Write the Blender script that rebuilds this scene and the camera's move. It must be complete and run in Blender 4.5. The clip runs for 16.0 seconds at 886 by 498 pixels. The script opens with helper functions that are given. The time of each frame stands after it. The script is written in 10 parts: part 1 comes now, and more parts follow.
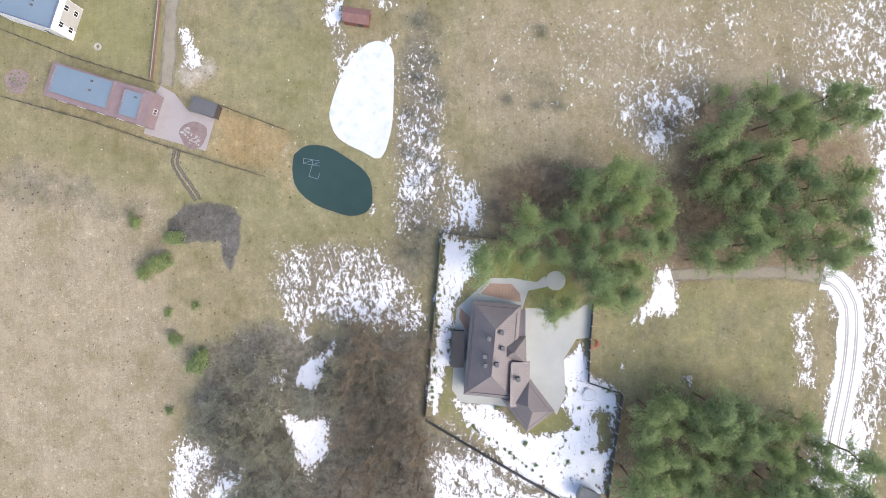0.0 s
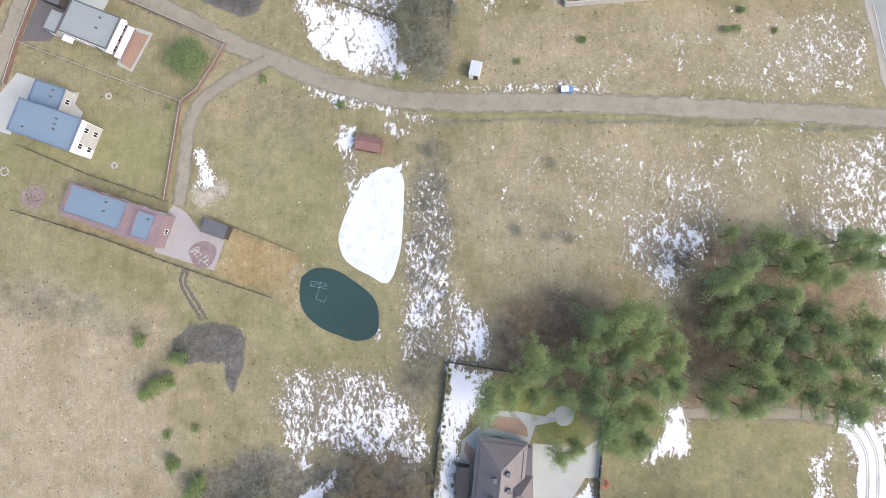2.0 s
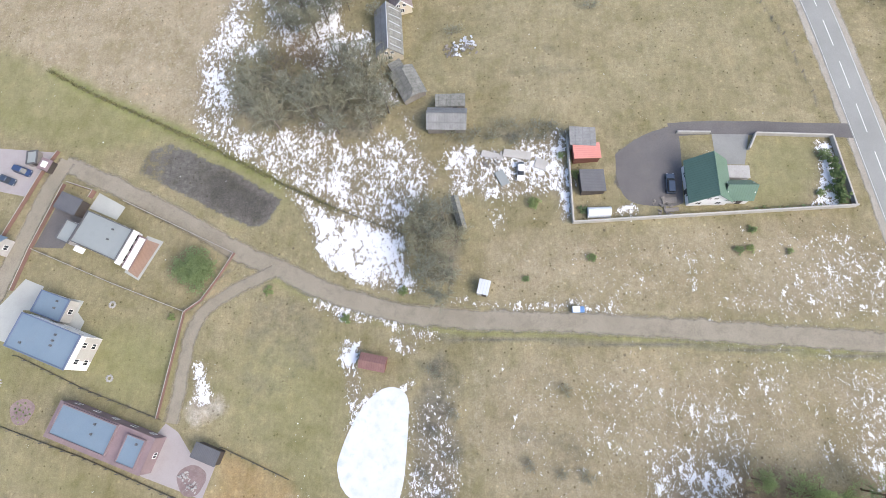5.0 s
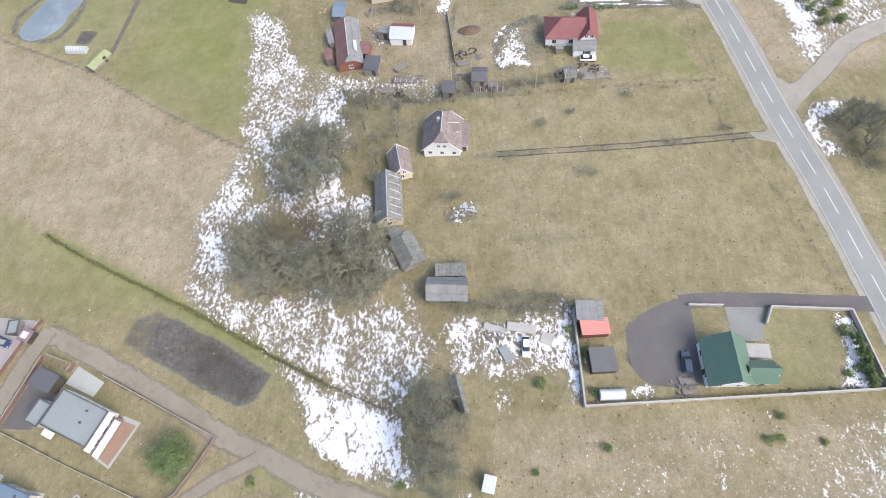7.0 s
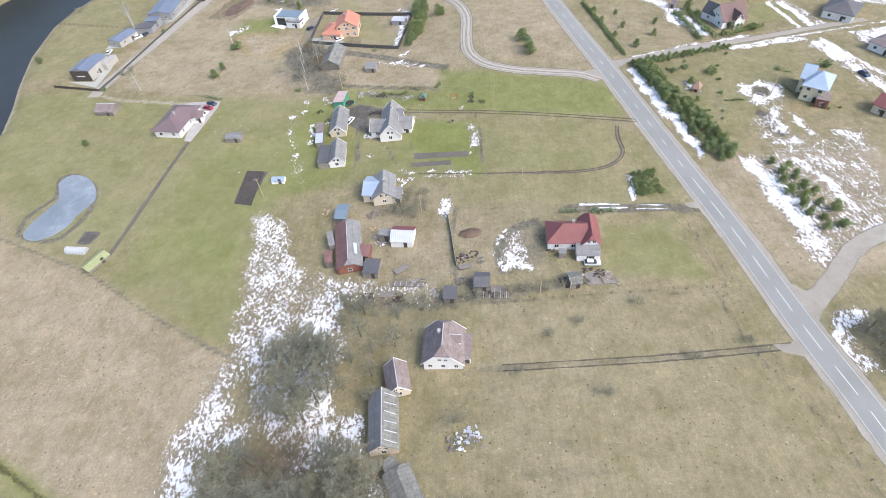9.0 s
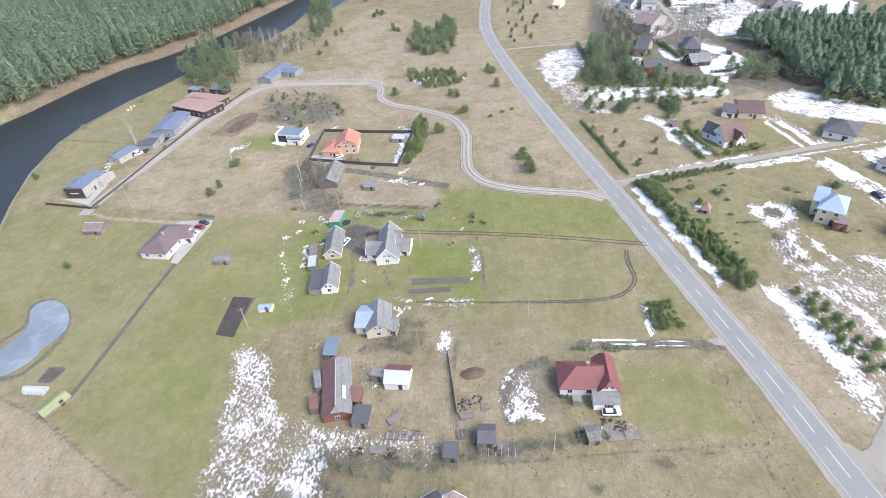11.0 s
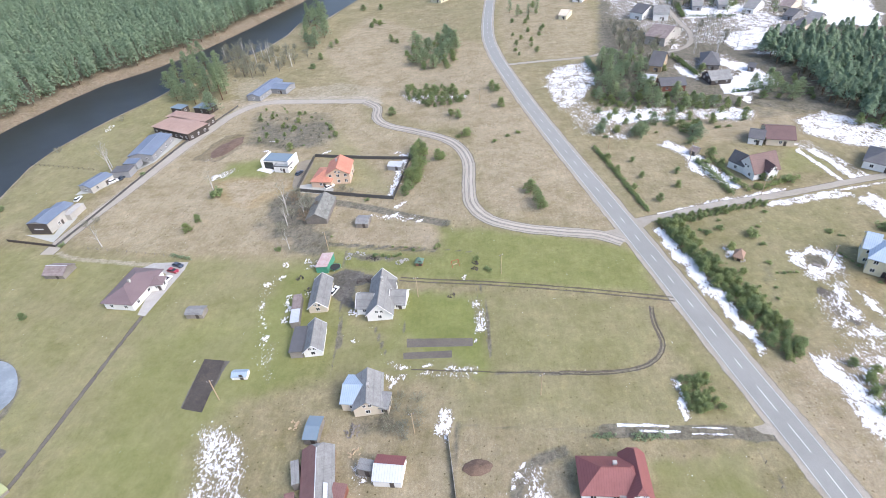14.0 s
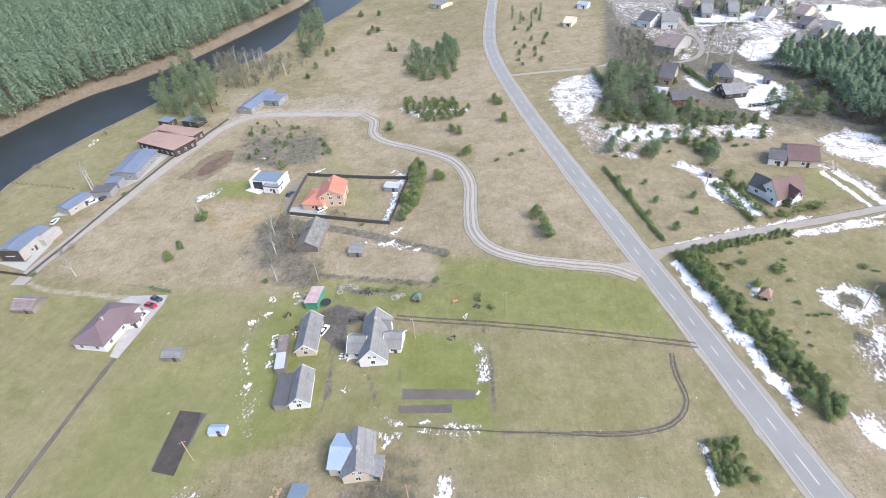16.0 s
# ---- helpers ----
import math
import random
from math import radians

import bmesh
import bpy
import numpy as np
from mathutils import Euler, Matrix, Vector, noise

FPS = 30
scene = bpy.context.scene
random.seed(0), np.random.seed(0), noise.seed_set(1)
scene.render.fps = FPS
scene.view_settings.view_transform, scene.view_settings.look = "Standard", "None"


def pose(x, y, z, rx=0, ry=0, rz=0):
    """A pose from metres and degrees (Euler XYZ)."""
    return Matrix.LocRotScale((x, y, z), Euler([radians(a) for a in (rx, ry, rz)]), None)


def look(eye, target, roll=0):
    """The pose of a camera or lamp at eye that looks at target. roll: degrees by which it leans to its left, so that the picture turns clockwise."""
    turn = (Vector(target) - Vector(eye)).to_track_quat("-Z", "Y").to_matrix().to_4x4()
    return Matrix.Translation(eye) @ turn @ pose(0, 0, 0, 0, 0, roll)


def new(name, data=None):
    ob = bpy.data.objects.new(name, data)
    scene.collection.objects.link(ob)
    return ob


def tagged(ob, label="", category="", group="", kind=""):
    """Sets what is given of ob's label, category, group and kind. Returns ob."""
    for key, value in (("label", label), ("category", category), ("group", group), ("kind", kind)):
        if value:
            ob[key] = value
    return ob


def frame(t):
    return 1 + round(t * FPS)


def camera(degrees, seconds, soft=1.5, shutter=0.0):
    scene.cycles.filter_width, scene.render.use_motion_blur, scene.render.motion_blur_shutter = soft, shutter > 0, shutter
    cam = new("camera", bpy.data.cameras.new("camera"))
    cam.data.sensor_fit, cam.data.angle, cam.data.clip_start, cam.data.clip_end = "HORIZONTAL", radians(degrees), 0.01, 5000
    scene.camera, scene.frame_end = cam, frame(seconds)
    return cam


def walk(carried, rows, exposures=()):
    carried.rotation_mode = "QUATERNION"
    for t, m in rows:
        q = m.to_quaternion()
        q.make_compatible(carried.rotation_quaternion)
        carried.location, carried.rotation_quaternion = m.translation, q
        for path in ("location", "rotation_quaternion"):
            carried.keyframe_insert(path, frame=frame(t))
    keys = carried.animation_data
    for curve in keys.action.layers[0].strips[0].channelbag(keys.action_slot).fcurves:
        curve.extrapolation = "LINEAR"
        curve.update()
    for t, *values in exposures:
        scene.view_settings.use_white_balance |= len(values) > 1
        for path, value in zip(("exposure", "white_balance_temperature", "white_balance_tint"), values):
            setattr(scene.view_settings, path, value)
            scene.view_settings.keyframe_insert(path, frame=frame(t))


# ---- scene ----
cam = camera(79.5, 16.0, 0.7)
METRES, EYE, TILT, LEAN, TURN = 139.0, 110.0, 0.0, 0.0, 67.0
ROWS = [
    (0.0, 0.0, 0.0, 0.0, -68.72, -89.33, 1.72),
    (0.5, 0.0306, 0.0126, -0.0004, -68.46, -88.59, 1.82),
    (1.0, 0.0609, 0.0253, -0.0004, -68.12, -87.38, 1.96),
    (1.5, 0.0907, 0.0378, -0.0003, -67.8, -86.18, 2.13),
    (2.0, 0.12, 0.0497, -0.0004, -67.51, -84.9, 2.33),
    (2.5, 0.1491, 0.0607, -0.0004, -67.29, -83.55, 2.57),
    (3.0, 0.1788, 0.0729, -0.0002, -67.14, -81.85, 2.7),
    (3.5, 0.2084, 0.0839, -0.0003, -67.05, -80.07, 2.89),
    (4.0, 0.2367, 0.0946, -0.0011, -66.99, -78.18, 3.1),
    (6.5, 0.3828, 0.1525, -0.0028, -67.08, -67.39, 3.62),
    (7.0, 0.4114, 0.1652, -0.0033, -67.12, -64.0, 3.6),
    (7.5, 0.4404, 0.1767, -0.0037, -67.11, -60.21, 3.67),
    (8.0, 0.4688, 0.1883, -0.0044, -67.12, -55.98, 3.77),
    (8.5, 0.4975, 0.2004, -0.0055, -67.13, -51.77, 3.81),
    (9.0, 0.5274, 0.2114, -0.0042, -67.09, -47.7, 3.91),
    (9.5, 0.5571, 0.2237, -0.0045, -67.08, -43.06, 3.96),
    (10.0, 0.5857, 0.2347, -0.0053, -67.06, -38.0, 4.0),
    (12.5, 0.7275, 0.2922, -0.0084, -66.97, -37.68, 4.01),
    (13.0, 0.756, 0.3039, -0.0087, -66.96, -37.64, 4.04),
    (13.5, 0.7846, 0.315, -0.0096, -66.93, -37.6, 4.06),
    (14.0, 0.8134, 0.3263, -0.0102, -66.92, -37.58, 4.07),
    (14.5, 0.8418, 0.3384, -0.0108, -66.91, -37.54, 4.05),
    (15.0, 0.8704, 0.3501, -0.0114, -66.9, -37.51, 4.05),
    (15.5, 0.8988, 0.3613, -0.0122, -66.87, -37.46, 4.04),
    (16.0, 0.9273, 0.3735, -0.0118, -66.86, -37.48, 4.02),
]
walk(cam, [(t, pose(0, 0, EYE, TILT, LEAN, TURN) @ pose(METRES * x, METRES * y, METRES * z, 90 + pitch, roll, yaw)) for t, x, y, z, yaw, pitch, roll in ROWS],
     [(0.0, 1.06, 6380, 12), (4.0, 1.06, 6340, 11), (8.0, 1.055, 6280, 11), (11.0, 1.13, 6060, 13), (16.0, 1.13, 6060, 13)])

# ---- light: a bright thin overcast with a weak, veiled sun ----
SUN_UP, SUN_FROM = 46.0, 122.0   # elevation; compass from +Y towards +X
world = bpy.data.worlds.new("sky")
scene.world = world
world.use_nodes = True
wn = world.node_tree
sky = wn.nodes.new("ShaderNodeTexSky")
sky.sky_type, sky.sun_disc = "NISHITA", False
sky.sun_elevation, sky.sun_rotation = radians(SUN_UP), radians(SUN_FROM)
sky.dust_density, sky.air_density, sky.altitude = 4.0, 1.0, 100.0
wn.nodes["Background"].inputs["Strength"].default_value = 0.15
wn.links.new(sky.outputs[0], wn.nodes["Background"].inputs["Color"])
sun = new("sun", bpy.data.lights.new("sun", "SUN"))
sun.data.energy, sun.data.angle, sun.data.color = 0.85, radians(40), (1.0, 0.97, 0.93)
sa, se = radians(SUN_FROM), radians(SUN_UP)
sun.matrix_world = look((math.sin(sa) * math.cos(se) * 300, math.cos(sa) * math.cos(se) * 300, math.sin(se) * 300), (0, 0, 0))

# ---- tools ----
def land(x, y):
    """Height of the ground: the western half lies lower, towards the river."""
    return -1.3 + 1.8 * math.tanh((x + 8) / 22)


def mesh_of(bm, name, smooth=False):
    me = bpy.data.meshes.new(name)
    bm.to_mesh(me)
    bm.free()
    if smooth:
        me.polygons.foreach_set("use_smooth", [True] * len(me.polygons))
    return me


def part(name, bm, material, parent, label="", smooth=False):
    me = bm if isinstance(bm, bpy.types.Mesh) else mesh_of(bm, name, smooth)
    if not me.materials:
        me.materials.append(material)
    ob = new(name, me)
    ob.parent = parent
    return tagged(ob, label)


def thing(name, x, y, ang=0, label="", category="", group="", kind="", dz=0.0):
    ob = new(name)
    ob.empty_display_size = 0.2
    ob.matrix_basis = pose(x, y, land(x, y) + dz, 0, 0, ang)
    return tagged(ob, label, category, group, kind)


def box(bm, x0, x1, y0, y1, z0, z1, m=None):
    vs = [bm.verts.new((x, y, z)) for z in (z0, z1) for x, y in ((x0, y0), (x1, y0), (x1, y1), (x0, y1))]
    for f in ((3, 2, 1, 0), (4, 5, 6, 7), (0, 1, 5, 4), (1, 2, 6, 5), (2, 3, 7, 6), (3, 0, 4, 7)):
        bm.faces.new([vs[i] for i in f])
    if m is not None:
        bmesh.ops.transform(bm, matrix=m, verts=vs)
    return vs


def bevelled(x0, x1, y0, y1, z0, z1, r=0.03):
    bm = bmesh.new()
    box(bm, x0, x1, y0, y1, z0, z1)
    bmesh.ops.bevel(bm, geom=bm.edges[:], offset=r, segments=1, affect="EDGES")
    return bm


def tube(bm, a, b, r0, r1, n=6):
    a, b = Vector(a), Vector(b)
    q = (b - a).to_track_quat("Z", "Y")
    ring = []
    for p, r in ((a, r0), (b, r1)):
        ring.append([bm.verts.new(p + q @ Vector((r * math.cos(k * math.tau / n), r * math.sin(k * math.tau / n), 0))) for k in range(n)])
    for k in range(n):
        bm.faces.new((ring[0][k], ring[0][(k + 1) % n], ring[1][(k + 1) % n], ring[1][k]))
    bm.faces.new(ring[1])
    return ring


def smooth_line(points, step=3.0):
    """A Catmull-Rom line through the points, resampled."""
    p = [np.array(v, float) for v in points]
    p = [2 * p[0] - p[1]] + p + [2 * p[-1] - p[-2]]
    out = []
    for i in range(1, len(p) - 2):
        n = max(2, int(np.linalg.norm(p[i + 1] - p[i]) / step))
        for k in range(n):
            t = k / n
            a, b, c, d = p[i - 1:i + 3]
            out.append(0.5 * (2 * b + (c - a) * t + (2 * a - 5 * b + 4 * c - d) * t * t + (3 * b - a - 3 * c + d) * t ** 3))
    out.append(p[-2])
    return out


def strip(points, width, lift, step=3.0, rough=0.0, across=4, crown=0.0, aside=0.0):
    """A ribbon of ground that follows the land: lanes, tracks and paths."""
    line = smooth_line(points, step)
    bm, rows = bmesh.new(), []
    inside = bm.verts.layers.float.new("inside")
    for i, c in enumerate(line):
        d = line[min(i + 1, len(line) - 1)] - line[max(i - 1, 0)]
        n = np.array((-d[1], d[0])) / max(1e-6, np.hypot(*d))
        wl, wr = [width / 2 + rough * noise.noise((c[0] * 0.21, c[1] * 0.21, s * 7.0)) for s in (1, 2)]
        row = []
        for k in range(across + 1):
            u = k / across * 2 - 1
            q = c + n * (aside + u * (wl if u < 0 else wr))
            row.append(bm.verts.new((q[0], q[1], land(*q) + lift + crown * (1 - u * u))))
            row[-1][inside] = (1 - abs(u)) * width / 2
        rows.append(row)
    for a, b in zip(rows, rows[1:]):
        for k in range(across):
            bm.faces.new((a[k + 1], a[k], b[k], b[k + 1]))
    bmesh.ops.recalc_face_normals(bm, faces=bm.faces[:])
    return bm


def sheet(points, lift, soft=True, wobble=0.0, step=1.2):
    """A flat patch of ground inside an outline: yards, ponds and beds."""
    line = smooth_line(points + points[:1], step) if soft else [np.array(p) for p in points]
    c = sum(line) / len(line)
    bm = bmesh.new()
    inside = bm.verts.layers.float.new("inside")
    vs = []
    for q in line[:-1] if soft else line:
        k = 1 + wobble * noise.noise((q[0] * 0.3, q[1] * 0.3, 3.0))
        q = c + (q - c) * k
        vs.append(bm.verts.new((q[0], q[1], land(*q) + lift)))
        vs[-1][inside] = 9.0
    f = bm.faces.new(vs)
    if f.normal.z < 0 or f.calc_area() and (f.normal_update() or f.normal.z < 0):
        f.normal_flip()
    bmesh.ops.triangulate(bm, faces=bm.faces[:])
    return bm

# ---- materials ----
def nodes_of(m):
    m.use_nodes = True
    nt = m.node_tree
    return nt, nt.nodes["Principled BSDF"]


def nz(nt, scale, detail=4.0, rough=0.6, coord=None, stretch=None):
    n = nt.nodes.new("ShaderNodeTexNoise")
    n.inputs["Scale"].default_value, n.inputs["Detail"].default_value, n.inputs["Roughness"].default_value = scale, detail, rough
    src = coord
    if stretch:
        mp = nt.nodes.new("ShaderNodeMapping")
        mp.inputs["Scale"].default_value, mp.inputs["Rotation"].default_value = stretch[0], stretch[1]
        nt.links.new(coord, mp.inputs["Vector"])
        src = mp.outputs[0]
    if src is not None:
        nt.links.new(src, n.inputs["Vector"])
    return n.outputs["Fac"]


def ramp(nt, fac, stops):
    r = nt.nodes.new("ShaderNodeValToRGB")
    el = r.color_ramp.elements
    while len(el) < len(stops):
        el.new(0.5)
    for e, (p, c) in zip(el, stops):
        e.position = p
        e.color = (*c, 1) if isinstance(c, tuple) else (c, c, c, 1)
    nt.links.new(fac, r.inputs[0])
    return r.outputs[0]


def mixc(nt, fac, a, b, how="MIX"):
    m = nt.nodes.new("ShaderNodeMix")
    m.data_type, m.blend_type = "RGBA", how
    for sock, v in ((m.inputs[0], fac), (m.inputs[6], a), (m.inputs[7], b)):
        if isinstance(v, bpy.types.NodeSocket):
            nt.links.new(v, sock)
        elif isinstance(v, tuple):
            sock.default_value = (*v, 1)
        else:
            sock.default_value = v
    return m.outputs[2]


def maths(nt, how, a, b=0.0, c=None, clamp=False):
    m = nt.nodes.new("ShaderNodeMath")
    m.operation, m.use_clamp = how, clamp
    for sock, v in zip(m.inputs, (a, b, c)):
        if v is None:
            continue
        if isinstance(v, bpy.types.NodeSocket):
            nt.links.new(v, sock)
        else:
            sock.default_value = v
    return m.outputs[0]


def coords(nt, which="Object"):
    return nt.nodes.new("ShaderNodeTexCoord").outputs[which]


def bump(nt, bsdf, height, strength=0.4, dist=0.05):
    b = nt.nodes.new("ShaderNodeBump")
    b.inputs["Strength"].default_value, b.inputs["Distance"].default_value = strength, dist
    nt.links.new(height, b.inputs["Height"])
    nt.links.new(b.outputs[0], bsdf.inputs["Normal"])


def world_at(nt):
    return nt.nodes.new("ShaderNodeNewGeometry").outputs["Position"]


def surface(name, a, b, rough=0.8, metal=0.0, scale=1.5, fine=14.0, stain=None, amount=0.5, relief=0.02, vary=0.15, seams=0.0, rows=0.0, frayed=0.0, fade=0.0):
    """A weathered surface: two tones at two scales, stains, grain, and ribs (seams) or courses (rows) at their true spacing."""
    m = bpy.data.materials.new(name)
    nt, bs = nodes_of(m)
    co = coords(nt)
    big, small = nz(nt, scale * 0.35, 5, 0.65, co), nz(nt, fine, 3, 0.7, co)
    col = mixc(nt, ramp(nt, big, [(0.35, 0.0), (0.65, 1.0)]), a, b)
    if stain:
        col = mixc(nt, maths(nt, "MULTIPLY", ramp(nt, nz(nt, scale, 6, 0.75, co), [(0.5, 0.0), (0.72, 1.0)]), amount), col, stain)
    grain = ramp(nt, small, [(0.2, 1 - vary * 1.6), (0.8, 1 + vary * 0.6)])
    col = mixc(nt, 1.0, col, grain, "MULTIPLY")
    rnd = nt.nodes.new("ShaderNodeObjectInfo").outputs["Random"]
    col = mixc(nt, 1.0, col, ramp(nt, rnd, [(0.0, 1 - vary * 0.5), (1.0, 1.0)]), "MULTIPLY")
    height = small
    sep = nt.nodes.new("ShaderNodeSeparateXYZ")
    nt.links.new(co, sep.inputs[0])
    for gap, axis, depth in ((seams, 0, 1.0), (rows, 1, 0.7)):
        if gap:
            wave = maths(nt, "PINGPONG", maths(nt, "DIVIDE", sep.outputs[axis], gap), 0.5)
            line = ramp(nt, wave, [(0.0, 0.55), (0.10, 1.0)])
            col = mixc(nt, depth * 0.6, col, line, "MULTIPLY")
            height = maths(nt, "ADD", height, maths(nt, "MULTIPLY", line, 2.0))
    nt.links.new(col, bs.inputs["Base Color"])
    nt.links.new(maths(nt, "ADD", maths(nt, "MULTIPLY", big, 0.2), rough - 0.1), bs.inputs["Roughness"])
    bs.inputs["Metallic"].default_value = metal
    bump(nt, bs, height, 0.5, relief)
    if fade:
        at = nt.nodes.new("ShaderNodeAttribute")
        at.attribute_name = "inside"
        thin = maths(nt, "MULTIPLY_ADD", maths(nt, "ADD", nz(nt, 0.5, 4, 0.7, co), -0.5), fade * 1.5, at.outputs["Fac"])
        nt.links.new(ramp(nt, thin, [(0.0, 0.0), (fade, 0.85)]), bs.inputs["Alpha"])
    if frayed:
        # the worn border of a lane: gravel thins out into the grass
        at = nt.nodes.new("ShaderNodeAttribute")
        at.attribute_name = "inside"
        rag = maths(nt, "ADD", nz(nt, 0.35, 3, 0.6, co), nz(nt, 2.2, 4, 0.75, co))
        gone = maths(nt, "MULTIPLY_ADD", maths(nt, "ADD", rag, -0.95), frayed * 2.6, at.outputs["Fac"])
        nt.links.new(ramp(nt, gone, [(0.12 * frayed, 0.0), (0.85 * frayed, 1.0)]), bs.inputs["Alpha"])
    return m


def leafy(name, a, b, c, rough=0.7, through_light=0.55):
    """Needles, leaves or twigs: each spray its own tone; thin ones let light through."""
    m = bpy.data.materials.new(name)
    nt, bs = nodes_of(m)
    isl = nt.nodes.new("ShaderNodeNewGeometry").outputs["Random Per Island"]
    col = ramp(nt, isl, [(0.0, a), (0.5, b), (1.0, c)])
    rnd = nt.nodes.new("ShaderNodeObjectInfo").outputs["Random"]
    col = mixc(nt, 1.0, col, ramp(nt, rnd, [(0.0, (0.84, 0.88, 0.92)), (0.5, (1.0, 1.0, 1.0)), (1.0, (1.07, 1.04, 0.95))]), "MULTIPLY")
    nt.links.new(col, bs.inputs["Base Color"])
    bs.inputs["Roughness"].default_value = rough
    bs.inputs["Specular IOR Level"].default_value = 0.12
    if through_light:
        tr = nt.nodes.new("ShaderNodeBsdfTranslucent")
        nt.links.new(col, tr.inputs["Color"])
        mx = nt.nodes.new("ShaderNodeMixShader")
        mx.inputs[0].default_value = through_light
        nt.links.new(bs.outputs[0], mx.inputs[1])
        nt.links.new(tr.outputs[0], mx.inputs[2])
        nt.links.new(mx.outputs[0], nt.nodes["Material Output"].inputs["Surface"])
    return m


M_ASPHALT = surface("asphalt", (0.268, 0.272, 0.254), (0.308, 0.312, 0.292), 0.8, 0, 0.25, 9, (0.25, 0.256, 0.24), 0.5, 0.01, 0.14)
M_LANE = surface("lane_gravel", (0.318, 0.28, 0.212), (0.378, 0.338, 0.262), 0.95, 0, 0.4, 5, (0.21, 0.178, 0.14), 0.6, 0.03, 0.2, fade=0.9)
M_PALERUT = surface("packed_pale_track", (0.43, 0.395, 0.335), (0.475, 0.44, 0.38), 0.95, 0, 0.4, 5, (0.36, 0.33, 0.28), 0.5, 0.02, 0.15, fade=0.5)
M_GRAVEL = surface("gravel", (0.30, 0.264, 0.202), (0.36, 0.322, 0.252), 0.95, 0, 0.4, 5, (0.19, 0.16, 0.12), 0.6, 0.03, 0.2, fade=1.1)
M_PALE = surface("pale_gravel", (0.39, 0.358, 0.30), (0.445, 0.412, 0.352), 0.95, 0, 0.4, 5, (0.28, 0.24, 0.19), 0.5, 0.03, 0.2, fade=0.6)
M_TRACK = surface("worn_earth", (0.135, 0.115, 0.092), (0.185, 0.158, 0.128), 0.95, 0, 0.5, 6, (0.12, 0.10, 0.07), 0.6, 0.04, 0.25, fade=0.25)
M_DARKYARD = surface("dark_yard_gravel", (0.125, 0.117, 0.114), (0.165, 0.155, 0.15), 0.95, 0, 0.3, 7, (0.18, 0.16, 0.14), 0.5, 0.02, 0.2)
M_DARKGRAVEL = surface("dark_loose_gravel", (0.125, 0.117, 0.114), (0.165, 0.155, 0.15), 0.95, 0, 0.3, 7, (0.18, 0.16, 0.14), 0.5, 0.02, 0.2, frayed=1.4)
M_SOIL = surface("tilled_soil", (0.062, 0.055, 0.05), (0.095, 0.083, 0.072), 0.98, 0, 0.4, 4, (0.15, 0.125, 0.09), 0.7, 0.08, 0.35)
M_GREYSOIL = surface("ashy_soil", (0.138, 0.124, 0.108), (0.19, 0.17, 0.146), 0.98, 0, 0.5, 4, (0.18, 0.155, 0.11), 0.6, 0.08, 0.3, frayed=0.35)
M_PAVING = surface("concrete_paving", (0.365, 0.375, 0.345), (0.435, 0.445, 0.41), 0.85, 0, 0.3, 6, (0.34, 0.33, 0.31), 0.4, 0.01, 0.08)
M_PINKPAVE = surface("rosy_paving", (0.31, 0.28, 0.272), (0.36, 0.33, 0.322), 0.85, 0, 0.3, 6, (0.28, 0.22, 0.21), 0.4, 0.01, 0.08)
M_DECK = surface("terracotta_deck", (0.30, 0.20, 0.145), (0.36, 0.245, 0.18), 0.8, 0, 0.5, 6, (0.25, 0.165, 0.12), 0.4, 0.01, 0.1, 0.3)
M_WHITE = surface("white_render", (0.78, 0.78, 0.77), (0.70, 0.70, 0.68), 0.85, 0, 0.6, 10, (0.55, 0.54, 0.5), 0.3, 0.01, 0.04)
M_CREAM = surface("cream_render", (0.62, 0.55, 0.43), (0.55, 0.49, 0.39), 0.85, 0, 0.6, 10, (0.45, 0.40, 0.32), 0.4, 0.01, 0.06)
M_SALMON = surface("salmon_render", (0.62, 0.46, 0.34), (0.56, 0.42, 0.31), 0.85, 0, 0.6, 10, (0.46, 0.34, 0.25), 0.3, 0.01, 0.06)
M_YELLOW = surface("pale_yellow_render", (0.68, 0.64, 0.46), (0.60, 0.56, 0.40), 0.85, 0, 0.6, 10, (0.5, 0.46, 0.34), 0.3, 0.01, 0.05)
M_BRICK = surface("purple_brown_brick", (0.21, 0.155, 0.16), (0.26, 0.195, 0.20), 0.85, 0, 0.7, 12, (0.16, 0.115, 0.115), 0.4, 0.01, 0.12)
M_PLANKS = surface("silvered_planks", (0.22, 0.20, 0.175), (0.30, 0.275, 0.245), 0.9, 0, 0.9, 9, (0.14, 0.12, 0.10), 0.6, 0.02, 0.2, 0.22)
M_DARKWOOD = surface("dark_stained_wood", (0.06, 0.05, 0.045), (0.09, 0.075, 0.065), 0.7, 0, 0.9, 9, (0.13, 0.10, 0.08), 0.4, 0.02, 0.15, 0.2)
M_REDWOOD = surface("red_brown_wood", (0.22, 0.085, 0.06), (0.28, 0.12, 0.085), 0.8, 0, 0.9, 9, (0.15, 0.07, 0.05), 0.5, 0.02, 0.15, 0.2)
M_BROWNROOF = surface("brown_metal_tile", (0.185, 0.16, 0.155), (0.215, 0.188, 0.182), 0.55, 0.1, 0.5, 9, (0.155, 0.13, 0.126), 0.4, 0.02, 0.08, 0.35, 0.45)
M_MAROONROOF = surface("maroon_metal_tile", (0.185, 0.135, 0.138), (0.215, 0.16, 0.162), 0.5, 0.1, 0.5, 9, (0.15, 0.11, 0.112), 0.4, 0.02, 0.08, 0.4, 0.5)
